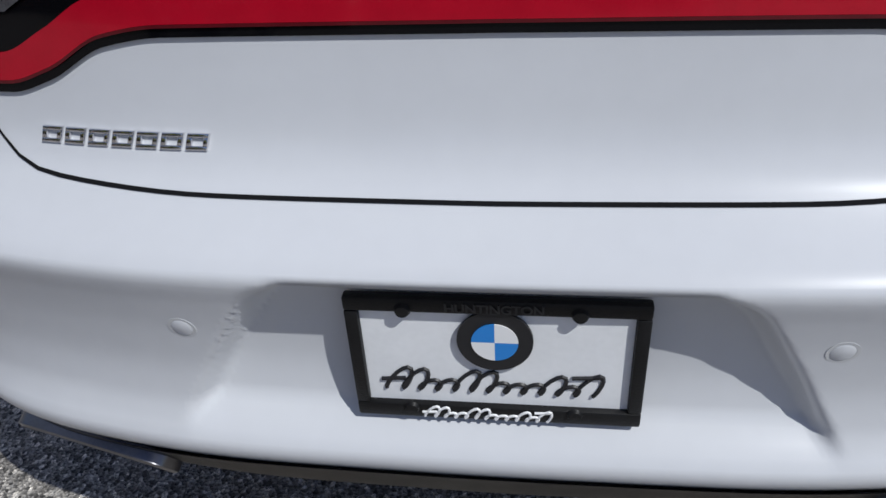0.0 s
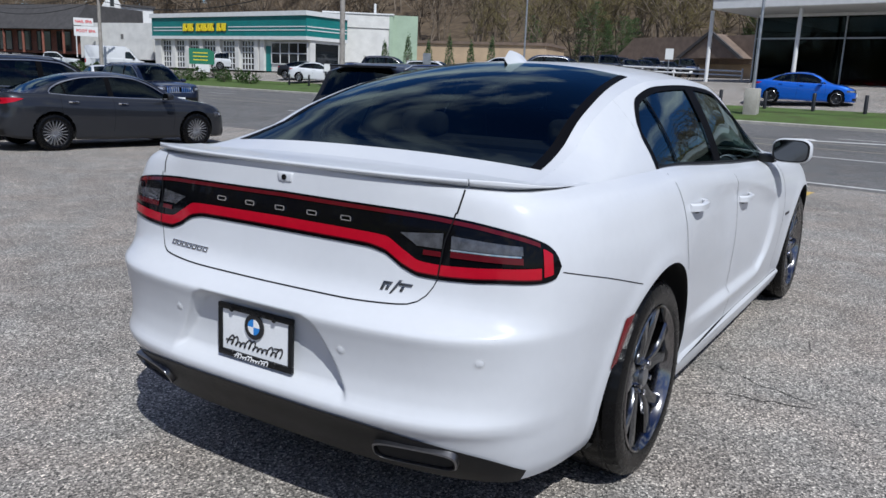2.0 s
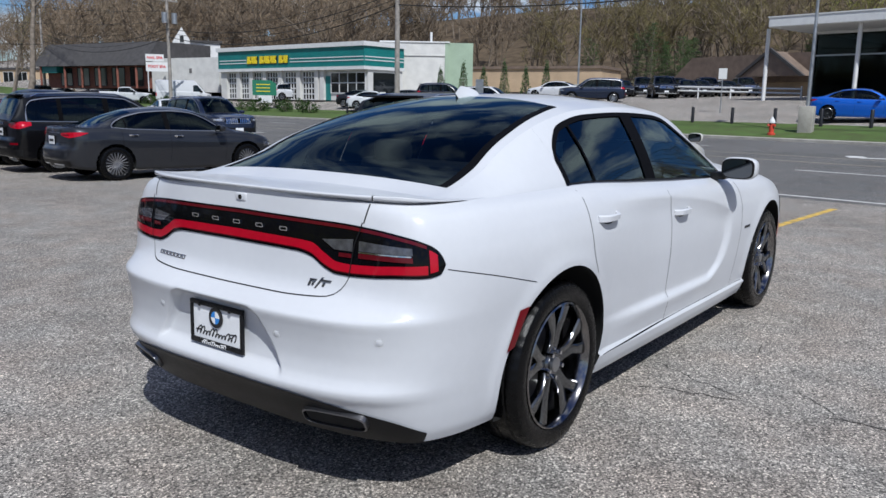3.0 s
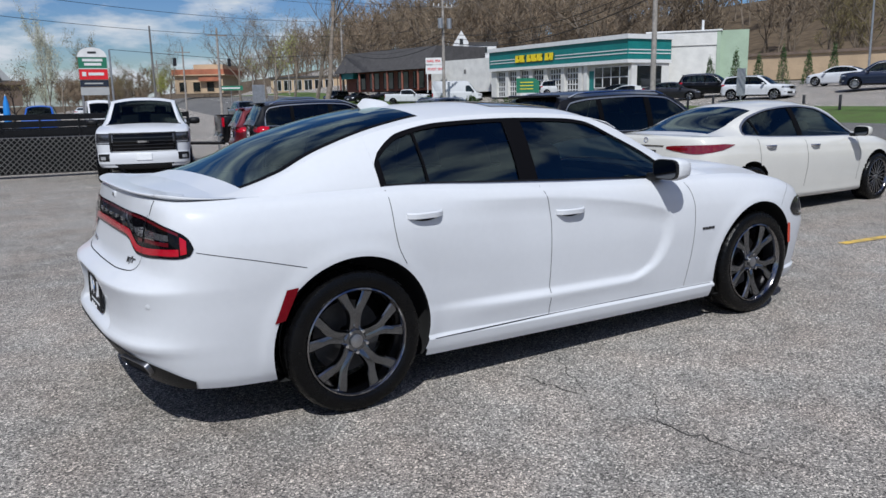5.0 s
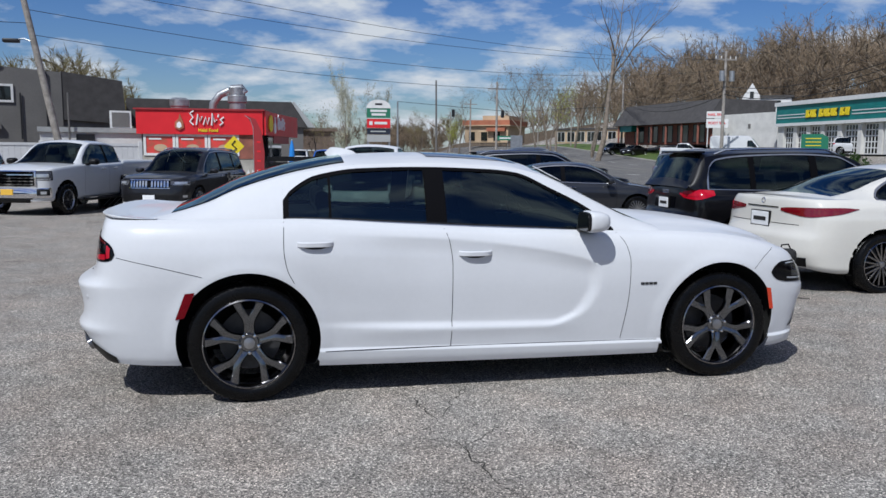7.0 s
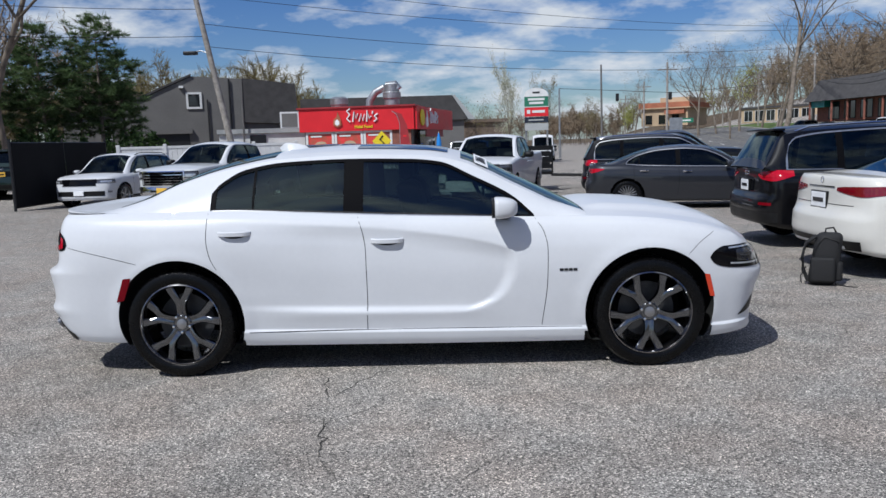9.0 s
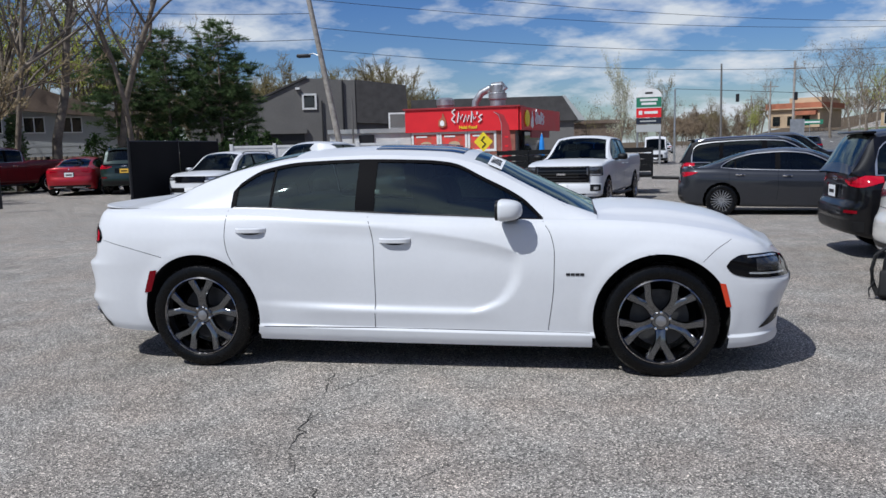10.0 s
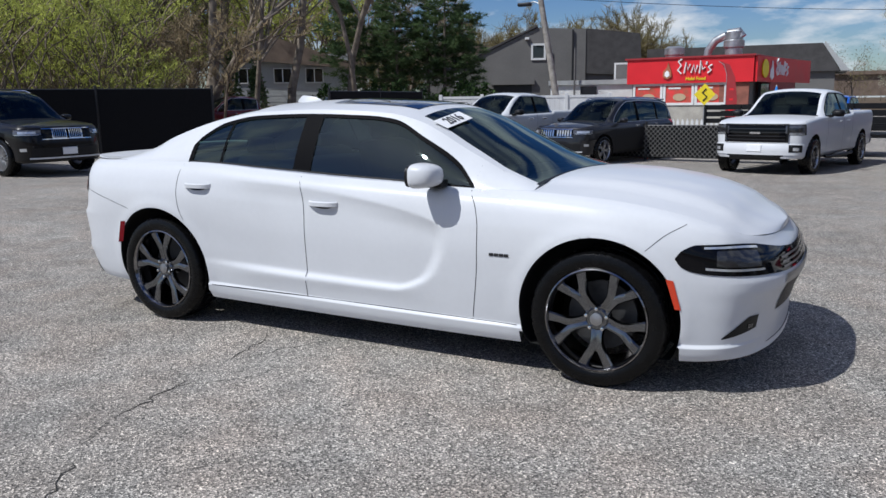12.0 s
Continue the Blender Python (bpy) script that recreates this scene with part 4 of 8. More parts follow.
    half("daytime_light", *zone(0, sm - 1.05, sm - .72, lambda u: float(hb(sm - u)) + .022, lambda u: float(hb(sm - u)) + .033), 40, 2, "lens_white", .007)
    half("headlamp_reflector", *zone(0, sm - 1.0, sm - .74, lambda u: float(hb(sm - u)) + .042, lambda u: float(ht(sm - u)) - .030), 20, 5, "smoke", .006)
    for zz in (.625, .648, .671):
        half("grille_bar", *zone(0, sm - .53, sm - .02, zz - .005, zz + .005), 20, 2, "dark_steel", .010)
    half("beak_trim", *zone(0, sm - .52, sm, .545, .592), 30, 4, "steel", .006)
    half("lower_grille", *zone(0, sm - .50, sm, .40, .540), 30, 5, "black_pl", .003)
    half("fog_lamp_slot", (lambda t: (sm - .95 + .24 * t, .302 + .043 * t)), (lambda t: (sm - .95 + .24 * t, .308 + .105 * min(1, t * 1.5) ** .9)), 20, 5, "black_pl", .003)
    half("fog_lamp", *zone(0, sm - .79, sm - .75, .350, .372), 8, 4, "smoke", .006)
    half("front_marker", (lambda t: (float(S.s_of_x(1.868 + .046 * t)), .602 - .15 * t)), (lambda t: (float(S.s_of_x(1.902 + .040 * t)), .596 - .145 * t)), 12, 4, "amber", .005, "amber side marker")
    half("rear_marker", (lambda t: (float(S.s_of_x(-1.878 - .060 * t)), .668 - .155 * t)), (lambda t: (float(S.s_of_x(-1.822 - .066 * t)), .675 - .150 * t)), 12, 4, "reflex", .005, "red side marker")
    # parking sensors
    for sv, zz in ((.344, .614), (.775, .635)):
        for g in (False, True):
            p = W(sv, zz)
            e = W(sv + .002, zz) - p
            f = W(sv, zz + .002) - p
            mm = face_pose(tuple(p), tuple(e), tuple(f))
            if g:
                mm = Matrix.Diagonal((1, -1, 1, 1)) @ mm
            bm = revolve([(0, .0018), (.0105, .0016), (.0125, .0006), (.0125, -.004), (0, -.004)], 20, closed=False)
            bmesh.ops.transform(bm, matrix=mm @ pose(0, 0, 0, 90), verts=bm.verts[:])
            bmesh.ops.recalc_face_normals(bm, faces=bm.faces[:])
            sn = part("parking_sensor", bm, "white", car)
            bm = revolve([(.0128, .0006), (.0165, .0006), (.0165, -.003), (.0128, -.003)], 20)
            bmesh.ops.transform(bm, matrix=mm @ pose(0, 0, 0, 90), verts=bm.verts[:])
            bmesh.ops.recalc_face_normals(bm, faces=bm.faces[:])
            part("sensor_ring", bm, "silver_p", sn)
    # rear camera pod
    p = W(0, 1.062)
    bm = box_bm(float(p[0]) - .006, float(p[0]) + .02, -.030, .030, 1.047, 1.078, .006, 3)
    for v in bm.verts:
        v.co.y *= 1 + (v.co.z - 1.063) * 5
    pod = part("camera_pod", bm, "white", car)
    bm = revolve([(0, 0), (.009, 0), (.009, .01), (0, .01)], 16, closed=False)
    bmesh.ops.transform(bm, matrix=pose(float(p[0]) - .009, 0, 1.063, 0, 0, -90), verts=bm.verts[:])
    part("camera_lens", bm, "gloss_black", pod)
    # lip spoiler in one middle and two end pieces
    def spoiler(s0, s1, mir):
        s = np.linspace(s0, s1, max(12, int((s1 - s0) / .03)))
        E = S.edge(s)
        x0, y0, nx, ny = S.at(s)
        h = .024 * sstep(1.24, .86, s)
        ov = 1 - .95 * sstep(.55, .85, s)
        prof = [(-.20, .002), (-.13, .4), (-.06, .80), (-.01, 1.0), (.008, 1.03), (.015, .86), (.012, .60), (.001, .40), (-.02, .10), (-.05, -.3)]
        R = []
        for o, k in prof:
            o = np.where(o > 0, o * ov, o)
            cr = S.f_crown(E[:, 0]) * (1 - np.abs(E[:, 1] / (np.abs(E[:, 1]).max() + 1e-6)) ** 2.2)
            lift = S.f_crown(E[:, 0]) * 0
            R.append(np.stack([E[:, 0] + nx * o, E[:, 1] + ny * o, E[:, 2] + h * k + .004 + lift * 0], -1))
        G = np.stack(R, 1)
        G[..., 1] = np.minimum(G[..., 1], 0)
        g = grid_normals(G)
        skin("spoiler", G, "white", car, mirror=mir, flip=bool(g[:, 2, 2].mean() < 0))
    for g in (False, True):
        spoiler(0.0, .715, g)
        spoiler(.722, 1.24, g)
        # exhaust finishers
        sv, zz = .585, .335
        p = W(sv, zz)
        fp = face_pose(tuple(p), tuple(W(sv + .01, zz) - p), tuple(W(sv, zz + .01) - p))
        if g:
            fp = Matrix.Diagonal((1, -1, 1, 1)) @ fp
        outer = [(.128 * math.copysign(abs(math.cos(a)) ** .45, math.cos(a)), .040 * math.copysign(abs(math.sin(a)) ** .55, math.sin(a))) for a in (2 * math.pi * k / 28 for k in range(28))]
        bm = bmesh.new()
        rings = []
        for k, dz in ((1.0, -.02), (1.0, .012), (.955, .015), (.90, -.05)):
            rings.append([bm.verts.new((x * k, y * (k - (.06 if k < 1 else 0)), dz)) for x, y in outer])
        for r0, r1 in zip(rings, rings[1:]):
            for k in range(28):
                bm.faces.new((r0[k], r0[(k + 1) % 28], r1[(k + 1) % 28], r1[k]))
        bmesh.ops.transform(bm, matrix=fp, verts=bm.verts[:])
        bmesh.ops.recalc_face_normals(bm, faces=bm.faces[:])
        ex = part("exhaust_tip", bm, "dark_steel", car, "brushed metal exhaust finisher")
        bm = bmesh.new()
        bm.faces.new([bm.verts.new((x * .88, y * .80, .006)) for x, y in outer])
        bmesh.ops.transform(bm, matrix=fp, verts=bm.verts[:])
        part("exhaust_pipe", bm, "under", ex)
    # dealer plate in a black frame
    fp = face_pose((-2.536, 0, .581), (0, -1, 0), (.003, 0, .165))
    pl = new("dealer_plate"); pl.parent = car; pl.matrix_basis = fp
    pl["label"] = "white dealer plate with blue and black marks in a black frame"
    part("plate", box_bm(-.148, .148, -.075, .075, -.004, .002), "plate_w", pl, smooth=False)
    for nm, b in (("frame_bar", (-.157, .157, .066, .084)), ("frame_bar", (-.157, .157, -.086, -.066)), ("frame_bar", (-.157, -.142, -.066, .066)), ("frame_bar", (.142, .157, -.066, .066))):
        part(nm, box_bm(b[0], b[1], b[2], b[3], -.004, .010, .003, 2), "black_pl", pl)
    bm = revolve([(0, 0), (.040, 0), (.040, .004), (0, .004)], 36, closed=False)
    bmesh.ops.transform(bm, matrix=pose(0, .030, .0085, -90), verts=bm.verts[:])
    bmesh.ops.recalc_face_normals(bm, faces=bm.faces[:])
    part("round_emblem", bm, "ink", pl)
    for k in range(4):
        a0 = math.pi / 2 * k
        bm = prism([(0, 0)] + [(.0245 * math.cos(a0 + math.pi / 2 * i / 8), .0245 * math.sin(a0 + math.pi / 2 * i / 8)) for i in range(9)], 0, .0012, m=pose(0, .030, .0090))
        part("emblem_quarter", bm, "white_ink" if k in (0, 2) else "blue_ink", pl, smooth=False)
    def script(x0, x1, y0, h, m, th, dz):
        # an unlettered slanting pen scribble: one line of loops, some tall
        tall = (1.0, .95, .45, .5, .95, .95, .45, .42, .45, .85, .42, .95)
        n, pts = len(tall), []
        for i in range(n * 12 + 1):
            q = i / 12
            k = tall[min(int(q), n - 1)]
            y = k * h * (1 - math.cos(2 * math.pi * q)) / 2
            x = x0 + (x1 - x0) * q / n + .52 * y - .30 * (x1 - x0) / n * math.sin(2 * math.pi * q)
            pts.append((x, y0 + y, dz))
        part("script_line", tube(pts, th, 6), m, pl)
        for a, b2, c, d in ((-.02, .42, .10, .50), (.90, .80, 1.04, .88)):
            part("script_stroke", tube([(x0 + (x1 - x0) * a, y0 + h * b2, dz), (x0 + (x1 - x0) * c, y0 + h * d, dz)], th, 6), m, pl)
    script(-.122, .104, -.048, .032, "ink", .0025, .003)
    script(-.080, .056, -.083, .016, "white_ink", .0016, .0106)
    t = text_mesh("frame_lettering", "HUNTINGTON", .015, "disc", pl, .0012, bold=.0004)
    t.matrix_basis = pose(0, .0745, .0112)
    for x, y in ((-.094, .070), (.086, .070), (-.094, -.070), (.086, -.070)):
        bm = revolve([(0, .005), (.007, .004), (.009, 0), (0, 0)], 12, closed=False)
        bmesh.ops.transform(bm, matrix=pose(x, y, .0105, 90), verts=bm.verts[:])
        bmesh.ops.recalc_face_normals(bm, faces=bm.faces[:])
        part("screw", bm, "black_pl", pl)
    # fender badge, handles, mirrors, aerial, sunroof
    for i in range(4):
        for sg in (-1, 1):
            p = SD(1.0 + (i - 1.5) * .029, .655)
            bm = box_bm(float(p[0]) - .0125, float(p[0]) + .0125, min(sg * -p[1], sg * -p[1] + sg * .004), max(sg * -p[1], sg * -p[1] + sg * .004), .647, .663, .001, 1)
            part("fender_badge", bm, "ink" if i % 2 else "dgrey_p", car)
    add_handle(car, S, -1.135, .942, "white")
    add_handle(car, S, -.155, .868, "white")
    # shade of the handle hollows, painted as flat near-black crescents on the doors
    for sg in (False, True):
        for hx, hz in ((-1.135, .938), (-.155, .864)):
            P = lambda u, v: SD(u, v)
            patch("handle_cup", P, (lambda t, hx=hx, hz=hz: (hx - .085 + .17 * t, hz - .026 * math.sin(math.pi * t) ** .5)), (lambda t, hx=hx, hz=hz: (hx - .085 + .17 * t, hz + .004)), 14, 3, "seam", car, .0015, mirror=sg)
    # belt moulding under the side windows
    for sg in (False, True):
        for nm, w0, w1, m, o in (("belt_seal", .002, .070, "black_pl", .004), ("belt_moulding", .022, .042, "alloy", .0065)):
            patch(nm, S.cab_side, *zone(None, -1.30, .79, w0, lambda x, w1=w1: w1), 40, 2, m, car, o, mirror=sg)
    add_mirror(car, .555, .885, 1.065, "white", 1.0)
    bm = bmesh.new()
    rings = []
    for t in np.linspace(0, 1, 12):
        x = -1.00 + .20 * t
        h = .062 * math.sin(math.pi * min(1, .15 + .85 * (1 - t))) ** .8 if t > .0 else .02
        h = .064 * (1 - t) ** .55 * (.35 + .65 * min(1, t * 5)) + .004
        w = .030 * math.sin(math.pi * (.08 + .84 * t)) + .003
        zb = float(S.cab_top(np.array(x), np.array(0.0))[2]) - .004
        rings.append([bm.verts.new((x - k * .02 * (1 - t), y * w * (1 - k * .8), zb + k * h)) for y, k in ((1, 0), (.9, .25), (.55, .7), (0, 1), (-.55, .7), (-.9, .25), (-1, 0))])
    for r0, r1 in zip(rings, rings[1:]):
        for k in range(6):
            bm.faces.new((r0[k], r0[k + 1], r1[k + 1], r1[k]))
    bmesh.ops.recalc_face_normals(bm, faces=bm.faces[:])
    part("roof_aerial", bm, "white", car)
    ca, cb = zone(None, -.38, .24, lambda x: -.72, lambda x: .72)
    patch("sunroof", S.cab_top, ca, cb, 14, 14, "darkglass", car, .004, flip=True)
    # year card behind the windscreen, inside clutter
    add_seats(car, S, ((.05, "pair"), (-.95, "bench")), .87)
    ys = float(S.cab_top(np.array(.60), np.array(0.0))[2])
    card = new("year_card"); card.parent = car
    a = S.cab_top(np.array([.42, .42, .52]), np.array([.86, .52, .86]))
    card_n = np.cross(a[1] - a[0], a[0] - a[2]); card_n /= np.linalg.norm(card_n)
    card.matrix_basis = face_pose(tuple(S.cab_top(np.array(.465), np.array(.66)) + card_n * .010), tuple(a[1] - a[0]), tuple(a[0] - a[2])) @ Matrix.Scale(1.4, 4)
    part("card", box_bm(-.12, .12, -.036, .036, -.001, .001), "white_ink", card, smooth=False)
    tx = text_mesh("year_lettering", "2016", .07, "ink", card, .001, bold=.001)
    tx.matrix_basis = pose(0, 0, .003)
    bm = revolve([(.17, -.014), (.185, 0), (.17, .014), (.155, 0)], 28)
    bmesh.ops.transform(bm, matrix=pose(.50, .37, 1.02, 0, 0, 0) @ pose(0, 0, 0, 0, 0, 90) @ pose(0, 0, 0, -25), verts=bm.verts[:])
    part("steering_wheel", bm, "interior", car)
    bm = box_bm(.62, .95, -.68, .68, .90, 1.02, .04, 3)
    part("dashboard", bm, "interior", car)
    add_wheels(car, sp, "y5", .359, .815, .356)
    return car, S


main_sedan, SC = build_main_sedan()

# ---- ground ----
RD = Vector((0.17, 0.985, 0)).normalized()       # along the road
RN = Vector((0.985, -0.17, 0)).normalized()      # across it, away from the lot


def uv_to_xy(u, v):
    return RN.x * u + RD.x * v, RN.y * u + RD.y * v


LAND = pch([(-900, 0), (9, 0), (28.2, .10), (33, .45), (38, 1.0), (45, 1.75), (60, 2.3), (92, 3.0), (130, 12), (190, 27), (300, 34), (900, 34)])


def rise(u, v):
    """Height of the land: a lot that drains gently, a road, higher ground across it and a wooded hill."""
    x, y = RN.x * u + RD.x * v, RN.y * u + RD.y * v
    lot = (-.015 * np.clip(y - 1, 0, 16) + .016 * np.clip(-x - 3, 0, 13)) * (1 - sstep(7, 17, u))
    z = LAND(u)
    far = sstep(60, 170, v) * 2.6 * sstep(4, 14, u)
    spur = sstep(125, 235, v) * sstep(34, 78, u) * 8
    return z + far + lot + spur * (1 - sstep(95, 150, u))


def asphalt(name, base, dark, stone, scale):
    m = bpy.data.materials.new(name)
    m.use_nodes = True
    n, l = m.node_tree.nodes, m.node_tree.links
    b = n["Principled BSDF"]
    b.inputs["Roughness"].default_value = 0.88
    b.inputs["Specular IOR Level"].default_value = 0.3
    tc = n.new("ShaderNodeTexCoord")
    vo = n.new("ShaderNodeTexVoronoi")
    vo.inputs["Scale"].default_value = scale
    l.new(tc.outputs["Object"], vo.inputs["Vector"])
    sx = n.new("ShaderNodeSeparateColor")
    l.new(vo.outputs["Color"], sx.inputs[0])
    chip = n.new("ShaderNodeValToRGB")
    e = chip.color_ramp.elements
    e[0].position, e[0].color = 0.0, (*dark, 1)
    e[1].position, e[1].color = 1.0, (*stone, 1)
    x = chip.color_ramp.elements.new(.5); x.color = (*base, 1)
    x = chip.color_ramp.elements.new(.82); x.color = (*[c * 1.35 for c in base], 1)
    l.new(sx.outputs[0], chip.inputs[0])
    v2 = n.new("ShaderNodeTexVoronoi")
    v2.inputs["Scale"].default_value = scale * 2.3
    l.new(tc.outputs["Object"], v2.inputs["Vector"])
    s2 = n.new("ShaderNodeSeparateColor")
    l.new(v2.outputs["Color"], s2.inputs[0])
    fine = n.new("ShaderNodeMapRange")
    fine.inputs[3].default_value, fine.inputs[4].default_value = .45, 1.55
    l.new(s2.outputs[1], fine.inputs[0])
    hue = n.new("ShaderNodeTexNoise")
    hue.inputs["Scale"].default_value, hue.inputs["Detail"].default_value = 1.7, 5
    l.new(tc.outputs["Object"], hue.inputs["Vector"])
    tone = n.new("ShaderNodeValToRGB")
    tone.color_ramp.elements[0].position, tone.color_ramp.elements[1].position = .36, .66
    tone.color_ramp.elements[0].color, tone.color_ramp.elements[1].color = (1.0, 1.0, .99, 1), (1.06, .99, .94, 1)
    l.new(hue.outputs[0], tone.inputs[0])
    big = n.new("ShaderNodeTexNoise")
    big.inputs["Scale"].default_value, big.inputs["Detail"].default_value = .35, 6
    l.new(tc.outputs["Object"], big.inputs["Vector"])
    mid = n.new("ShaderNodeTexNoise")
    mid.inputs["Scale"].default_value, mid.inputs["Detail"].default_value = 3.2, 4
    l.new(tc.outputs["Object"], mid.inputs["Vector"])
    ad = n.new("ShaderNodeMath"); ad.operation = "ADD"
    l.new(big.outputs[0], ad.inputs[0]); l.new(mid.outputs[0], ad.inputs[1])
    mr = n.new("ShaderNodeMapRange")
    mr.inputs[1].default_value, mr.inputs[2].default_value, mr.inputs[3].default_value, mr.inputs[4].default_value = .6, 1.4, .68, 1.3
    l.new(ad.outputs[0], mr.inputs[0])
    hs = n.new("ShaderNodeHueSaturation")
    l.new(chip.outputs[0], hs.inputs["Color"]); l.new(mr.outputs[0], hs.inputs["Value"])
    m1 = n.new("ShaderNodeMixRGB"); m1.blend_type = "MULTIPLY"; m1.inputs[0].default_value = 1
    l.new(hs.outputs[0], m1.inputs[1]); l.new(tone.outputs[0], m1.inputs[2])
    m2 = n.new("ShaderNodeMixRGB"); m2.blend_type = "MULTIPLY"; m2.inputs[0].default_value = 1
    l.new(m1.outputs[0], m2.inputs[1]); l.new(fine.outputs[0], m2.inputs[2])
    l.new(m2.outputs[0], b.inputs["Base Color"])
    bp = n.new("ShaderNodeBump")
    bp.inputs["Strength"].default_value, bp.inputs["Distance"].default_value = .6, .008
    l.new(vo.outputs["Distance"], bp.inputs["Height"]); l.new(bp.outputs[0], b.inputs["Normal"])
    return m


M["lot"] = asphalt("worn_asphalt", (.245, .230, .210), (.045, .043, .041), (.72, .67, .60), 135)
M["road"] = asphalt("road_asphalt", (.12, .12, .118), (.07, .07, .07), (.22, .215, .205), 60)
M["concrete"] = mat("concrete", (.36, .34, .30), .85, var=.18, scale=2, bump=.2, bscale=60)
M["grass"] = mat("grass_ground", (.066, .108, .028), .9, var=.35, scale=1.2, alt=(.075, .095, .032), bump=.6, bscale=60, spec=.2)
M["soil"] = mat("leaf_litter", (.10, .075, .05), .95, var=.35, scale=.5, bump=.5, bscale=20, spec=.1)
M["yellow"] = mat("yellow_paint", (.62, .40, .06), .7, var=.25, scale=9, alt=(.32, .24, .09))
M["fadedyel"] = mat("faded_yellow_paint", (.36, .31, .20), .75, var=.25, scale=9, alt=(.22, .20, .16))
M["wline"] = mat("white_road_paint", (.62, .61, .58), .7, var=.25, scale=7, alt=(.48, .47, .45))


def sheet(name, us, vs, m, lift=0.0, zone_mat=None):
    P = np.array([[(*uv_to_xy(u, v), float(rise(u, v)) + lift) for v in vs] for u in us])
    g = grid_normals(P)
    return skin(name, P, m, None, flip=bool(g[..., 2].mean() < 0))


# one sheet to the horizon, with finer steps near the camera
us = np.concatenate([np.linspace(-900, -70, 14), np.linspace(-60, 8, 35), np.linspace(8.9, 28.3, 12), np.linspace(29, 110, 40), np.linspace(114, 200, 24), np.linspace(230, 900, 10)])
vs = np.concatenate([np.linspace(-900, -60, 14), np.linspace(-50, 60, 56), np.linspace(65, 240, 36), np.linspace(260, 1200, 14)])
gp = np.array([[(*uv_to_xy(u, v), float(rise(u, v))) for v in vs] for u in us])
gn = grid_normals(gp)
ground = tagged(skin("ground", gp, "lot", None, flip=bool(gn[..., 2].mean() < 0)), "worn grey asphalt with pale stone chips", "ground", kind="structure")
ground.data.materials.append(M["road"]); ground.data.materials.append(M["grass"]); ground.data.materials.append(M["soil"])
cen = np.array([p.center[:] for p in ground.data.polygons])
cu, cv = cen[:, 0] * RN.x + cen[:, 1] * RN.y, cen[:, 0] * RD.x + cen[:, 1] * RD.y
idx = np.zeros(len(cen), int)
idx[(cu > 8.9) & (cu < 28.5)] = 1
idx[(cu > 28.5) & (cu < 35.6)] = 2
idx[(cu > 96) | (cv < -60) | (cu < -40) | (cv > 250)] = 3
idx[(cu > 34) & (cu < 36) & (cv > 34) & (cv < 60)] = 2
idx[(cu < -12) & (cv > 40)] = 3
ground.data.polygons.foreach_set("material_index", idx.tolist())
ground.data.update()


def strip(name, u0, v0, u1, v1, w, m, label, lift=.004, cat="road marking"):
    a, b = Vector((*uv_to_xy(u0, v0), 0)), Vector((*uv_to_xy(u1, v1), 0))
    d = (b - a).normalized()
    s = Vector((-d.y, d.x, 0)) * w / 2
    n = max(2, int((b - a).length / 1.5))
    V, F = [], []
    for i in range(n + 1):
        p = a.lerp(b, i / n)
        for q in (p + s, p - s):
            uu, vv = q.x * RN.x + q.y * RN.y, q.x * RD.x + q.y * RD.y
            V.append((q.x, q.y, float(rise(uu, vv)) + lift))
    for i in range(n):
        F.append((2 * i, 2 * i + 1, 2 * i + 3, 2 * i + 2))
    me = mesh(name, V, F)
    ob = obj(name, me, m)
    if me.polygons[0].normal.z < 0:
        me.flip_normals()
    return tagged(ob, label, cat, kind="structure")

def xy_strip(name, p, q, *a, **k):
    f = lambda x, y: (x * RN.x + y * RN.y, x * RD.x + y * RD.y)
    return strip(name, *f(*p), *f(*q), *a, **k)


xy_strip("parking_line", (4.4, .12), (8.1, -.2), .10, "yellow", "worn yellow painted parking line on asphalt", cat="parking line")
strip("edge_line", 9.3, -60, 9.3, 8, .12, "wline", "white painted road edge line")
for k in range(-6, 16):
    strip("lane_line", 14.8, k * 9 + 1.4, 14.8, k * 9 + 4.6, .12, "wline", "white dashed lane line")
    strip("lane_line", 22.6, k * 9 + 2, 22.6, k * 9 + 5, .12, "wline", "white dashed lane line")
strip("turn_arrow", 21.5, 3.0, 20.6, 5.2, .34, "wline", "white painted turn arrow on the road")
strip("turn_arrow", 20.6, 5.2, 21.3, 5.6, .5, "wline", "white painted turn arrow on the road", .006)
for u in (17.6, 19.8):
    strip("centre_line", u, -80, u, 160, .10, "fadedyel", "yellow centre line of the road")


def kerb(u, v0, v1, w=.16, h=.13):
    bm = bmesh.new()
    n = max(2, int((v1 - v0) / 3))
    rows = []
    for i in range(n + 1):
        v = v0 + (v1 - v0) * i / n
        z = float(rise(u, v))
        rows.append([bm.verts.new((*uv_to_xy(u + du, v), z + dz)) for du, dz in ((0, -.05), (0, h - .03), (.03, h), (w, h), (w, -.05))])
    for a, b in zip(rows, rows[1:]):
        for k in range(4):
            bm.faces.new((a[k], b[k], b[k + 1], a[k + 1]))
    bmesh.ops.recalc_face_normals(bm, faces=bm.faces[:])
    return tagged(part("kerb", bm, "concrete", None), "pale concrete kerb along the grass verge", "kerb", kind="structure")


kerb(28.3, -40, 16)
kerb(28.3, 26, 62)
kerb(28.3, 70, 160)

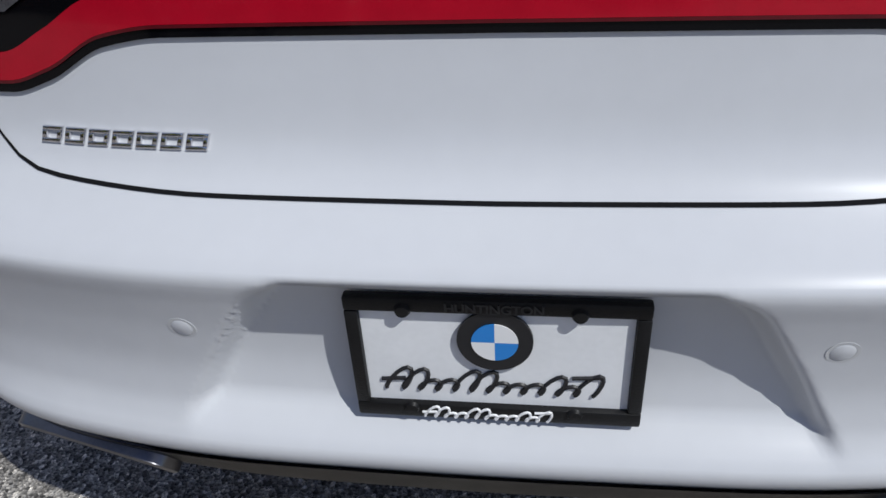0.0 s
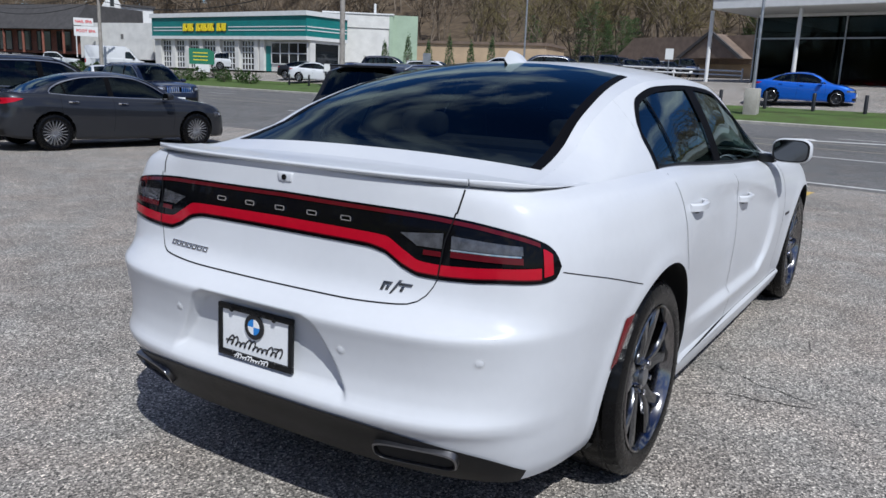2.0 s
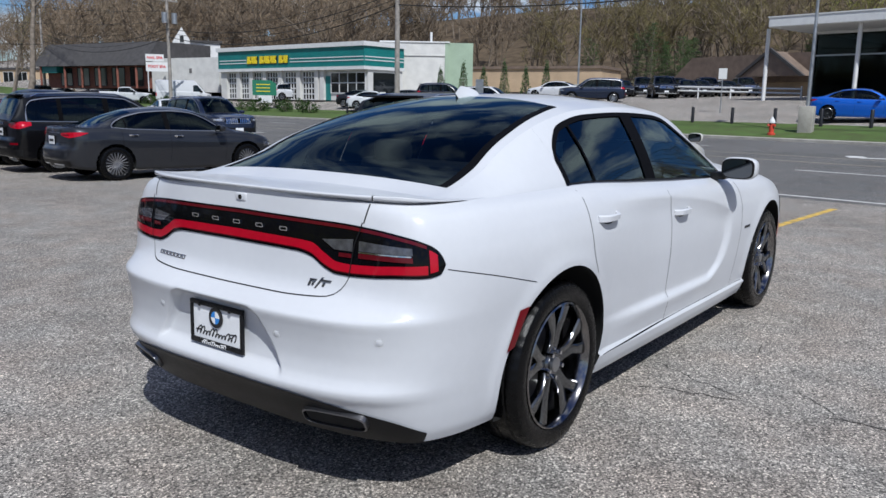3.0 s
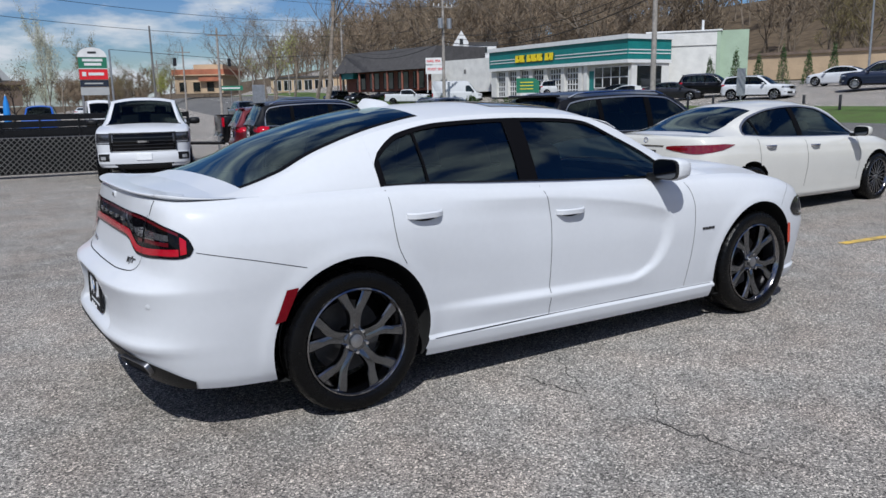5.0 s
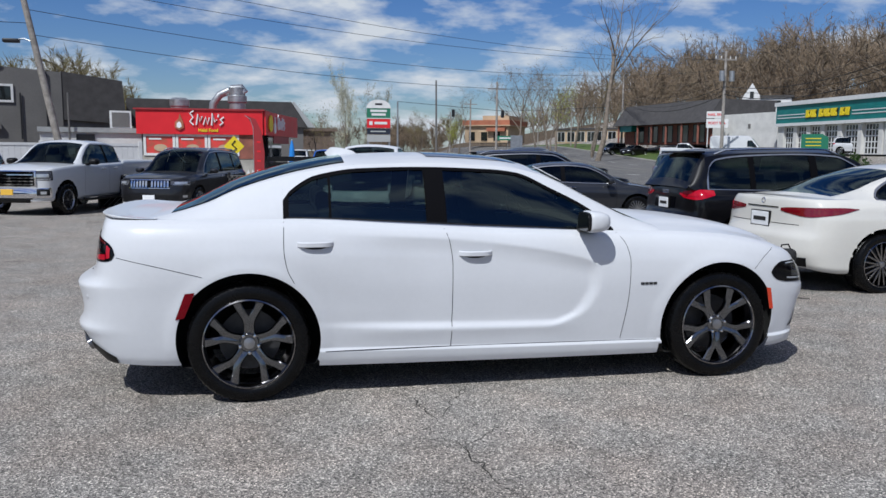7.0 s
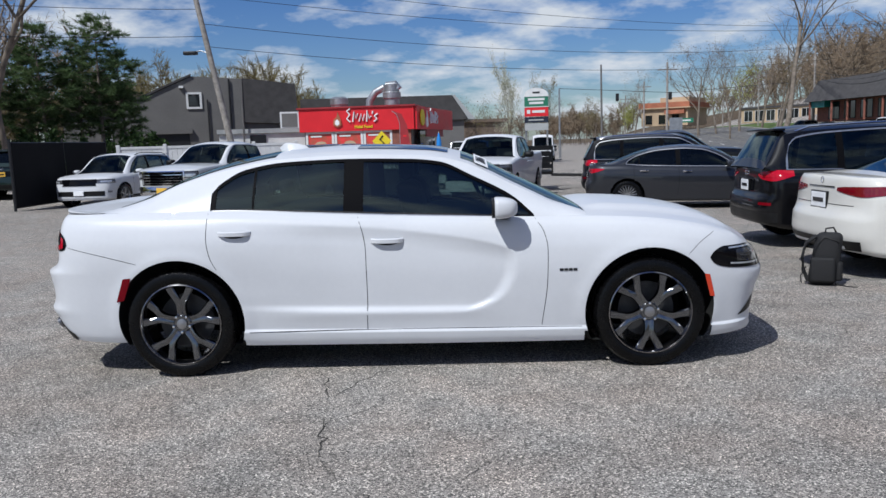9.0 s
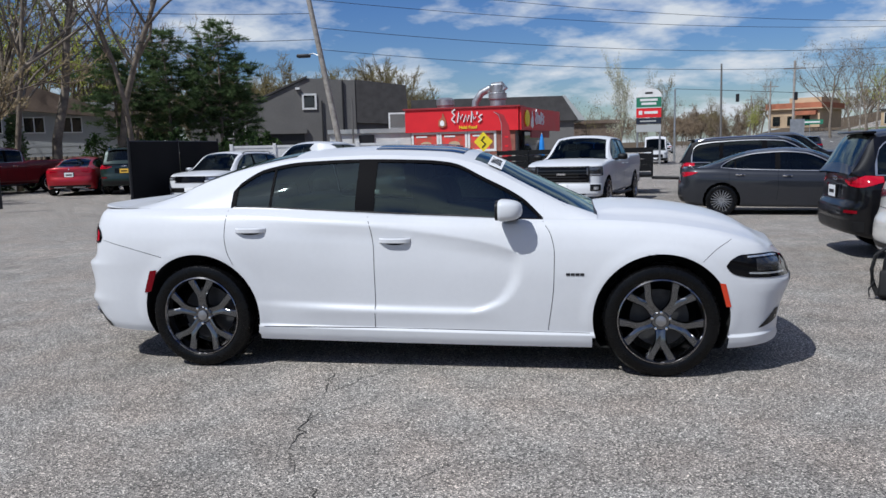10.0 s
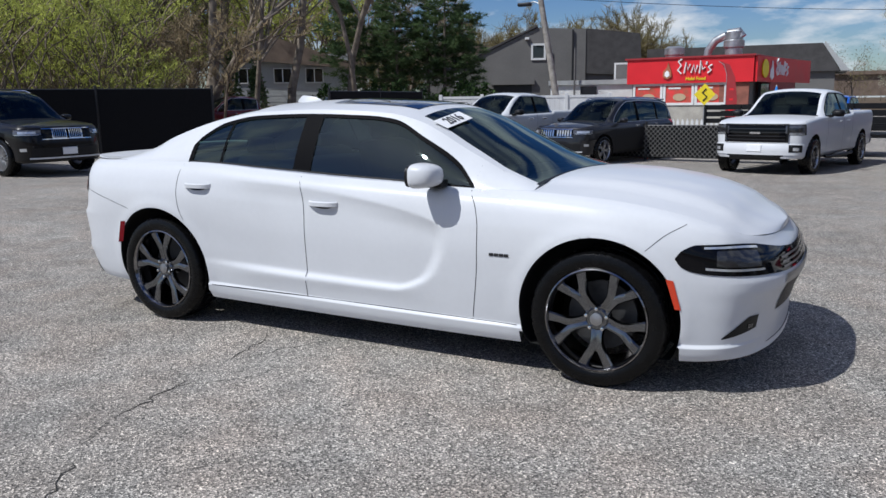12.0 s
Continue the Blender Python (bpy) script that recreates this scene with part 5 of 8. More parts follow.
# ---- other vehicles ----
def stock(kind):
    if kind in ("sedan", "liftback"):
        d = dict(
            plan=[(-2.36, 0), (-2.35, .35), (-2.30, .62), (-2.18, .80), (-1.95, .88), (-1.4, .905), (0, .915), (1.4, .905), (1.9, .86), (2.15, .72), (2.28, .45), (2.33, 0)],
            rear=[(.2, -.14), (.32, -.05), (.45, 0), (.6, -.01), (.68, -.05), (.75, -.07), (.9, -.085), (1.0, -.10), (1.05, -.13)],
            front=[(.15, -.05), (.25, 0), (.4, -.01), (.55, -.02), (.66, -.06), (.75, -.12), (.8, -.16)],
            side=[(0, -.07), (.05, -.035), (.12, -.03), (.3, -.015), (.6, 0), (.75, -.004), (.77, -.012), (.88, -.03), (.95, -.06), (1, -.11)],
            zlo=[(-2.4, .30), (-1.9, .23), (-1, .2), (1, .18), (2.3, .18)],
            ztop=[(-2.4, 1.03), (-1.6, 1.03), (-1, .99), (0, .955), (.9, .93), (1.4, .90), (1.9, .82), (2.33, .70)],
            crown=[(-2.4, .015), (.8, .03), (1.5, .05), (2.1, .04), (2.33, .01)],
            zr=[(-1.98, 1.045), (-1.7, 1.11), (-1.2, 1.29), (-.7, 1.40), (-.1, 1.435), (.3, 1.40), (.6, 1.31), (1.02, 1.08), (1.25, .965)],
            yr=[(-1.98, .62), (-1.0, .57), (0, .57), (.6, .60), (1.25, .68)],
            drop=.07, cab=(-1.98, 1.25), glass=(-1.85, -.95, .40, 1.18), rear_f=[(-1.85, .92), (-.95, .86)], wind_f=[(.4, .86), (1.18, .95)],
            win=(-1.45, .92), win_top=[(-1.46, 1.04), (-1.35, 1.13), (-1.1, 1.24), (-.7, 1.325), (-.2, 1.35), (.2, 1.32), (.5, 1.22), (.92, .965)],
            pillars=((-1.17, -1.14), (-.36, -.26)), axles=(-1.425, 1.425), R=.335, arch=.385, arch_z=.335,
            decks=(("boot_lid", -2.5, -1.8, None, 0), ("cabin_tray", -1.8, 1.0, "interior", .02), ("bonnet", 1.0, 2.5, None, 0)), sill_mat="chrome")
    elif kind == "suv":
        d = dict(
            plan=[(-2.36, 0), (-2.34, .5), (-2.27, .78), (-2.1, .90), (-1.45, .94), (0, .95), (1.45, .94), (2.0, .90), (2.2, .78), (2.33, .45), (2.36, 0)],
            rear=[(.25, -.12), (.4, -.02), (.55, 0), (.7, -.02), (.78, -.06), (1.0, -.08), (1.2, -.12)],
            front=[(.2, -.06), (.35, 0), (.55, 0), (.75, -.02), (.95, -.06), (1.05, -.14)],
            side=[(0, -.08), (.05, -.03), (.15, -.025), (.3, -.02), (.6, 0), (.8, -.008), (.9, -.03), (1, -.10)],
            zlo=[(-2.4, .36), (-1.9, .28), (1.9, .26), (2.4, .28)],
            ztop=[(-2.4, 1.12), (-1, 1.10), (.8, 1.07), (1.4, 1.06), (2.0, 1.01), (2.36, .96)],
            crown=[(-2.4, .01), (.8, .03), (1.5, .05), (2.2, .03), (2.36, .01)],
            zr=[(-2.30, 1.14), (-2.15, 1.45), (-2.0, 1.68), (-1.5, 1.735), (-.5, 1.76), (.1, 1.74), (.4, 1.66), (.9, 1.32), (1.2, 1.09)],
            yr=[(-2.30, .72), (-2, .66), (0, .66), (.5, .67), (1.2, .76)],
            drop=.08, cab=(-2.30, 1.2), glass=(-2.24, -2.03, .32, 1.14), rear_f=[(-2.24, .86), (-2.03, .86)], wind_f=[(.32, .87), (1.14, .95)],
            win=(-2.02, .92), win_top=[(-2.04, 1.16), (-1.97, 1.45), (-1.85, 1.56), (-1.4, 1.62), (-.5, 1.65), (.1, 1.62), (.35, 1.52), (.65, 1.32), (.92, 1.09)],
            pillars=((-1.35, -1.26), (-.36, -.24)), axles=(-1.45, 1.45), R=.375, arch=.43, arch_z=.375,
            decks=(("load_floor", -2.5, -1.95, "interior", .03), ("cabin_tray", -1.95, 1.0, "interior", .02), ("bonnet", 1.0, 2.5, None, 0)), sill_mat="chrome")
    elif kind == "pickup":
        d = dict(
            plan=[(-2.95, 0), (-2.94, .7), (-2.90, .92), (-2.7, .985), (-1.8, 1.0), (0, 1.0), (1.8, .995), (2.35, .97), (2.55, .85), (2.68, .45), (2.71, 0)],
            rear=[(.35, -.10), (.5, 0), (.68, 0), (.70, -.05), (1.2, -.06), (1.4, -.06)],
            front=[(.3, -.08), (.42, 0), (.65, .01), (.7, -.03), (1.0, -.03), (1.15, -.06), (1.25, -.12)],
            side=[(0, -.10), (.06, -.04), (.2, -.03), (.45, -.015), (.7, 0), (.85, -.008), (.95, -.02), (1, -.06)],
            zlo=[(-3, .48), (-2.3, .42), (2.2, .38), (2.75, .40)],
            ztop=[(-3, 1.33), (-1.0, 1.33), (-.9, 1.28), (.9, 1.25), (1.2, 1.25), (1.9, 1.22), (2.4, 1.17), (2.71, 1.12)],
            crown=[(-3, 0), (.8, .02), (1.5, .05), (2.4, .04), (2.71, .01)],
            zr=[(-.98, 1.30), (-.90, 1.60), (-.80, 1.82), (-.4, 1.88), (.2, 1.88), (.5, 1.80), (1.0, 1.45), (1.25, 1.27)],
            yr=[(-.98, .78), (-.5, .72), (.4, .72), (1.25, .82)],
            drop=.08, cab=(-.98, 1.25), glass=(-.93, -.82, .46, 1.2), rear_f=[(-.93, .8), (-.82, .8)], wind_f=[(.46, .88), (1.2, .95)],
            win=(-.82, 1.02), win_top=[(-.83, 1.60), (-.78, 1.72), (-.2, 1.77), (.3, 1.77), (.5, 1.68), (.8, 1.46), (1.02, 1.26)],
            pillars=((-.22, -.12),), axles=(-1.83, 1.83), R=.40, arch=.48, arch_z=.41,
            decks=(("bed_cover", -3.1, -.98, "black_pl", .09), ("cabin_tray", -.98, 1.1, "interior", .02), ("bonnet", 1.1, 2.9, None, 0)))
    else:   # van
        d = dict(
            plan=[(-2.9, 0), (-2.89, .6), (-2.85, .9), (-2.7, .98), (-1.5, 1.0), (1.6, 1.0), (2.3, .96), (2.7, .8), (2.9, .45), (2.95, 0)],
            rear=[(.3, -.05), (.5, 0), (1.4, -.02), (1.6, -.03)], front=[(.2, -.05), (.4, 0), (.8, -.02), (1.1, -.10), (1.2, -.16)],
            side=[(0, -.06), (.1, -.01), (.5, 0), (.9, 0), (1, -.03)], zlo=[(-3, .4), (3, .28)],
            ztop=[(-3, 1.3), (1.2, 1.28), (1.9, 1.22), (2.95, 1.02)], crown=[(-3, 0), (1.5, .02), (2.95, .02)],
            zr=[(-2.88, 1.32), (-2.84, 2.40), (-2.6, 2.50), (1.0, 2.50), (1.4, 2.30), (1.9, 1.70), (2.25, 1.26)],
            yr=[(-2.88, .85), (1, .85), (1.9, .82), (2.25, .85)], drop=.10, cab=(-2.88, 2.25), glass=(-2.85, -2.80, 1.45, 2.2), rear_f=[(-2.85, .8), (-2.8, .8)], wind_f=[(1.45, .9), (2.2, .95)],
            win=(1.0, 1.98), win_top=[(.98, 1.70), (1.05, 1.95), (1.4, 1.97), (1.7, 1.66), (2.0, 1.3)], pillars=(), axles=(-1.75, 1.75), R=.35, arch=.42, arch_z=.35,
            decks=(("load_floor", -3, 1.3, "interior", .02), ("cabin_tray", 1.3, 1.9, "interior", .02), ("bonnet", 1.9, 3.0, None, 0)), rear_glass=False)
    d["panel_mat"], d["whole"] = {}, ("body",)
    d["side_glass"] = d["rear_mat"] = "tint_car"
    return d


def vehicle(name, label, kind, col, at, heading, wheel="multi", size=(1, 1, 1), plate="plate_w", lamp="red_lens", grille="gloss_black", chrome=False, group="", fine=False, cat="car", dz=0.0, tail=None, kidney=False):
    sp = stock(kind)
    if chrome:
        sp["sill_mat"] = sp["line_mat"] = "alloy"
    car = tagged(new(name), label, cat, group=group)
    S = Shape(sp)
    build_body(car, S, col, None, ds=.075 if not fine else .035, dz=.075 if not fine else .035)
    build_cabin(car, S, col)
    W, sm, SD = S.wall, S.smax, S.side

    def half(nm, u0, u1, a, b, m, out=.006, n=14, k=4):
        for g in (False, True):
            patch(nm, W, *zone(0, u0, u1, a, b), n, k, m, car, out, mirror=g)
    if kind in ("sedan", "liftback"):
        t0, t1 = tail or (.42, 1.12)
        mid = (t0 + t1) / 2
        lo_ = pch([(0, .888), (.12, .868), (.42, .838), (.75, .872), (1, .930)])
        hi_ = pch([(0, .918), (.12, .930), (.5, .942), (.8, .946), (1, .934)])
        half("tail_lamp", t0, t1, lambda u: float(lo_((u - t0) / (t1 - t0))), lambda u: float(hi_((u - t0) / (t1 - t0))), lamp, .006, 30, 6)
        half("tail_lamp_glow", t0 + .05, t0 + .30, lambda u: .890 - .05 * (u - t0), lambda u: .902 + .01 * (u - t0), "reflex", .009, 10, 3)
        half("plate_trim", 0, t0 - .04, .915, .928, "chrome" if chrome else col, .008, 10, 2)
        bm = revolve([(.030, -.004), (.036, 0), (.030, .004), (.024, 0)], 20)
        bmesh.ops.transform(bm, matrix=pose(float(W(0, .99)[0]) - .006, 0, .985, 0, 0, 90), verts=bm.verts[:])
        part("emblem", bm, "chrome", car)
        half("boot_gap", 0, .62, .742, .748, "seam", .003, 16, 2)
        half("headlamp", sm - 1.10, sm - .48, .60, .69, "lens_grey")
        half("headlamp", sm - .95, sm - .55, .62, .66, "lens_white", .009)
        half("grille", sm - .40, sm, .42, .66, grille)
        half("lower_grille", sm - .8, sm, .24, .36, "black_pl")
        half("rear_diffuser", 0, .75, .30, .40, "black_pl")
        half("diffuser_fin", .12, .55, .315, .345, "silver_p", .012)
        hz, hx, seams, pz, wr = (.88, .85), (-1.05, -.12), (-1.28, -.31, .92), .78, .335
    elif kind == "suv":
        s0, s1 = tail or (.44, 1.16)
        lo_ = pch([(0, 1.03), (.25, .975), (.6, .96), (1, 1.03)])
        hi_ = pch([(0, 1.05), (.25, 1.085), (.7, 1.11), (1, 1.10)])
        half("tail_lamp", s0, s1, lambda u: float(lo_((u - s0) / (s1 - s0))), lambda u: float(hi_((u - s0) / (s1 - s0))), lamp, .006, 24, 6)
        half("tail_lamp_glow", s0 + .15, s1 - .25, 1.01, 1.045, "red_lens", .010, 10, 3)
        half("plate_recess", 0, .34, .80, .98, "gloss_black", .003, 10, 4)
        for y_ in (-.075, -.025, .025, .075):
            bm = revolve([(.024, -.003), (.029, 0), (.024, .003), (.019, 0)], 16)
            bmesh.ops.transform(bm, matrix=pose(float(W(0, 1.06)[0]) - .006, y_, 1.055, 0, 0, 90), verts=bm.verts[:])
            part("emblem_ring", bm, "chrome", car)
        half("headlamp", sm - 1.12, sm - .55, .82, .92, "lens_grey")
        half("headlamp", sm - 1.0, sm - .65, .84, .89, "lens_white", .009)
        half("grille", sm - .52, sm, .74, .93, grille)
        if kidney:
            half("kidney_frame", sm - .33, sm - .03, .735, .945, "chrome", .012, 10, 4)
            half("kidney_inside", sm - .31, sm - .05, .755, .925, "gloss_black", .017, 10, 4)
            for i in range(6):
                half("kidney_bar", sm - .295 + i * .042, sm - .285 + i * .042, .76, .92, "chrome", .021, 2, 3)
        elif chrome:
            for i in range(6):
                half("grille_bar", sm - .50 + i * .08, sm - .455 + i * .08, .76, .915, "chrome", .010, 3, 3)
        half("lamp_surround", sm - 1.14, sm - .50, .805, .935, "gloss_black", .003)
        half("daytime_light", sm - 1.08, sm - .60, .815, .826, "lens_white", .010, 14, 2)
        half("grille_frame", sm - .54, sm, .93, .945, "chrome" if chrome else "black_pl", .014, 12, 2)
        half("grille_frame", sm - .54, sm, .725, .74, "chrome" if chrome else "black_pl", .014, 12, 2)
        half("fog_lamp", sm - .98, sm - .84, .50, .56, "lens_white", .010, 5, 3)
        half("chin_trim", sm - .8, sm, .345, .375, "silver_p", .012, 14, 2)
        half("lower_grille", sm - .75, sm, .40, .56, "black_pl")
        half("rear_bumper_trim", 0, .95, .38, .52, "black_pl")
        half("sill_cladding", float(S.s_of_x(-1.0)), float(S.s_of_x(1.0)), .27, .36, "black_pl", .008, 30, 3)
        half("reflector", .62, .86, .62, .66, "reflex", .008)
        hz, hx, seams, pz, wr = (1.0, .98), (-1.1, -.15), (-1.30, -.30, .92), .88, .375
        for sg in (-1, 1):
            rp = [tuple(S.cab_top(np.array(x), np.array(.93)) * (1, -sg, 1) + (0, 0, .045 if -1.75 < x < .05 else .0)) for x in np.linspace(-1.85, .15, 12)]
            part("roof_rail", tube(rp, .016, 6), "black_pl" if not chrome else "chrome", car)
        pb = [tuple(p) for p in [(-2.16, -.56, 1.665), (-2.22, -.5, 1.68), (-2.22, .5, 1.68), (-2.16, .56, 1.665)]]
        bm = box_bm(-2.12, -1.95, -.56, .56, 1.655, 1.69, .015, 2)
        part("roof_spoiler", bm, col, car)
    elif kind == "pickup":
        half("tail_lamp", .83, 1.02, .98, 1.26, lamp)
        half("headlamp", sm - 1.06, sm - .62, .92, 1.10, "lens_grey")
        half("headlamp", sm - .98, sm - .68, .96, 1.04, "lens_white" if chrome else "smoke", .010)
        half("lamp_surround", sm - 1.08, sm - .58, .89, 1.115, "gloss_black", .004)
        half("grille", sm - .66, sm, .74, 1.10, grille)
        for i in range(4):
            half("grille_bar", sm - .62, sm, .785 + i * .075, .805 + i * .075, "chrome" if chrome else "dgrey_p", .026, 12, 2)
        half("grille_frame", sm - .68, sm, 1.095, 1.12, "chrome" if chrome else "black_pl", .03, 14, 2)
        half("grille_frame", sm - .68, sm, .735, .76, "chrome" if chrome else "black_pl", .03, 14, 2)
        half("grille_frame", sm - .69, sm - .655, .735, 1.12, "chrome" if chrome else "black_pl", .03, 3, 6)
        half("maker_mark", sm - .11, sm, .915, .955, "chrome", .04, 6, 3)
        half("daytime_light", sm - 1.02, sm - .66, .905, .925, "lens_white", .012, 12, 2)
        half("fog_lamp", sm - .90, sm - .78, .56, .63, "lens_white", .03, 5, 3)
        half("fog_recess", sm - .98, sm - .70, .53, .67, "black_pl", .024, 8, 4)
        half("lower_grille", sm - .6, sm, .44, .56, "black_pl")
        half("bumper_trim", sm - 1.04, sm, .47, .71, "chrome" if chrome else col, .02)
        half("skid_plate", sm - .55, sm, .36, .44, "black_pl", .012)
        half("rear_bumper", 0, .95, .50, .66, "chrome", .03)
        hz, hx, seams, pz, wr = (1.12, 1.12), (-.50, .12), (-.88, -.17, 1.02), .60, .40
        for sg in (-1, 1):
            part("side_step", tube([(-.9, sg * 1.0, .38), (-.75, sg * 1.05, .36), (1.0, sg * 1.05, .36), (1.15, sg * 1.0, .38)], .035, 8), "black_pl", car)
        part("tow_mirror_arm", box_bm(.9, .95, -1.0, 1.0, 1.24, 1.27), "black_pl", car)
    else:
        half("tail_lamp", .86, 1.02, .75, 1.15, lamp)
        half("headlamp", sm - 1.15, sm - .75, .80, 1.0, "lens_white")
        half("grille", sm - .6, sm, .55, .85, "black_pl")
        half("bumper_trim", sm - 1.2, sm, .30, .52, "black_pl")
        hz, hx, seams, pz, wr = (1.05,), (1.0,), (.85, 1.95, -.4), .60, .35
    for z_, x_ in zip(hz, hx):
        add_handle(car, S, x_, z_, col if not chrome else "chrome", .2)
    for x_ in seams:
        zt = float(S.lim(S.s_of_x(x_))[1])
        for g in (False, True):
            ribbon("panel_gap", SD, [(x_, zt - .03), (x_ + .01, (zt + .3) / 2), (x_ - .02 if abs(abs(x_) - sp["axles"][1]) > .5 else x_ + .2, max(float(S.f_zlo(x_)) + .08, .34 if kind != "pickup" else .5))], .006, "seam", car, .002, mirror=g)
    mz = float(S.lim(S.s_of_x(.8))[1]) + .07
    add_mirror(car, sp["win"][1] - .22, .93 if kind != "pickup" else 1.0, mz, col if kind not in ("van", "pickup") else "black_pl", 1.0 if kind not in ("pickup", "van") else 1.2)
    # plates
    p = W(0.0, pz)
    part("plate_frame", box_bm(float(p[0]) - .019, float(p[0]) + .01, -.168, .168, pz - .092, pz + .092, .004, 1), "black_pl", car)
    part("number_plate", box_bm(float(p[0]) - .022, float(p[0]) + .01, -.155, .155, pz - .08, pz + .08, .004, 1), plate, car)
    part("plate_bar", box_bm(float(p[0]) - .025, float(p[0]) - .018, -.11, .11, pz - .025, pz + .02), "dgrey_p", car, smooth=False)
    p = W(sm, .47 if kind != "pickup" else .58)
    part("number_plate", box_bm(float(p[0]) - .01, float(p[0]) + .03, -.155, .155, (.42 if kind != "pickup" else .54), (.56 if kind != "pickup" else .68), .004, 1), plate, car)
    rows = {"sedan": ((.15, "pair"), (-.85, "bench")), "liftback": ((.15, "pair"), (-.85, "bench")), "suv": ((.1, "pair"), (-.85, "bench")), "pickup": ((.25, "pair"),), "van": ((1.0, "pair"),)}[kind]
    add_seats(car, S, rows, {"sedan": .80, "liftback": .80, "suv": 1.0, "pickup": 1.15, "van": 1.2}[kind])
    add_wheels(car, sp, wheel if fine else wheel + "_far", sp["R"], .80 if kind not in ("pickup", "van", "suv") else (.88 if kind != "suv" else .82))
    z = ground_z(*at) + dz
    car.matrix_basis = pose(at[0], at[1], z, 0, 0, heading) @ Matrix.Diagonal((*size, 1))
    return car


def ground_z(x, y):
    return float(rise(x * RN.x + y * RN.y, x * RD.x + y * RD.y))


def by_wheel(kind, x, y, heading, end, side, size=(1, 1, 1)):
    """The middle of a vehicle whose wheel at that end (-1 rear, 1 front) and side (-1 right, 1 left) stands at x, y."""
    half_base = {"sedan": 1.425, "suv": 1.45, "pickup": 1.83, "van": 1.75}[kind] * size[0]
    tr = {"sedan": .80, "suv": .82, "pickup": .88, "van": .88}[kind] * size[1]
    v = pose(0, 0, 0, 0, 0, heading) @ Vector((end * half_base, side * tr, 0))
    return x - v.x, y - v.y


row = "cars parked in the dealer's lot"
hd = -9
bx, by = by_wheel("sedan", 4.1, 11.9, hd, -1, -1)
vehicle("sedan", "dark grey metallic sedan with chrome window line", "sedan", "grey_p", (bx, by), hd, "vee", group=row, fine=True, chrome=True)
off = lambda dx, dy: tuple((Matrix.Rotation(radians(hd), 3, "Z") @ Vector((dx, dy, 0)) + Vector((bx, by, 0))).to_2d())
vehicle("suv", "black sport utility vehicle with red tail lamps", "suv", "black_p", off(-.1, 2.9), hd, "five", chrome=True, group=row, fine=True)
vehicle("suv", "dark red sport utility vehicle with tinted windows", "suv", "dred_p", off(-.2, 5.7), hd, "five", group=row, size=(.95, .95, .93))
vehicle("pickup", "black pickup truck with a covered bed", "pickup", "black_p", off(.6, 9.2), hd, "truck", group=row)
hd2 = 2
ix, iy = by_wheel("sedan", 5.10, 1.80, hd2, -1, -1, (1.04, 1, 1))
vehicle("sedan", "pearl white sedan with slim red tail lamps", "sedan", "white2", (ix, iy), hd2, "multid", size=(1.04, 1, 1), lamp="mred_lens", group=row, fine=True, chrome=True, tail=(.32, 1.30))
ax, ay = by_wheel("suv", 5.14, 4.42, -2, -1, -1, (.97, .97, .94))
vehicle("suv", "black sport utility vehicle with a roof spoiler and red lamps", "suv", "black_p", (ax, ay), -2, "five", size=(.97, .97, .94), chrome=True, group=row, fine=True)
fx, fy = by_wheel("pickup", 1.7, 14.2, -104, 1, 1)
vehicle("pickup", "white pickup truck with black grille and dark wheels", "pickup", "white", (fx, fy), -104, "truck", group=row, fine=True)
fx, fy = by_wheel("suv", -3.4, 15.7, -108, 1, 1)
vehicle("suv", "dark grey sport utility vehicle with a seven-slot chrome grille", "suv", "dgrey_p", (fx, fy), -108, "five", chrome=True, group=row, fine=True)
fx, fy = by_wheel("pickup", -6.5, 15.4, -108, 1, 1)
vehicle("pickup", "silver pickup truck with chrome grille and yellow plate", "pickup", "silver_p", (fx, fy), -108, "truck", chrome=True, plate="plate_y", group=row, fine=True)
fx, fy = by_wheel("suv", -9.8, 17.4, -96, 1, 1, (1, 1, .9))
vehicle("suv", "white sport utility vehicle with a black grille", "suv", "white", (fx, fy), -96, "five", size=(1, 1, .9), group=row, fine=True)
vehicle("pickup", "dark red pickup truck behind the screened gate", "pickup", "dred_p", (-22.2, 22.4), -120, "truck", chrome=True, group=row)
vehicle("sedan", "red sedan seen from its tail", "sedan", "red_p", (-18.1, 22.4), 110, "five", group=row)
vehicle("suv", "dark green sport utility vehicle with an orange plate", "suv", "green_p", (-16.1, 22.9), 108, "five", plate="plate_y", group=row, chrome=True)
fx, fy = by_wheel("suv", -14.0, 8.0, -30, 1, -1)
vehicle("suv", "black sport utility vehicle with a double kidney-shaped chrome grille", "suv", "black_p", (-14.0, 6.2), -4, "multi", chrome=True, group=row, fine=True, kidney=True)
vehicle("suv", "dark blue sport utility vehicle on the road", "suv", "navy_p", (15.2, 23.8), -100, "five", size=(1.02, 1, .97), chrome=True)
vehicle("sedan", "white compact hatchback on the road", "sedan", "white", (21.0, 35.0), -112, "five", size=(.95, .95, 1.0))

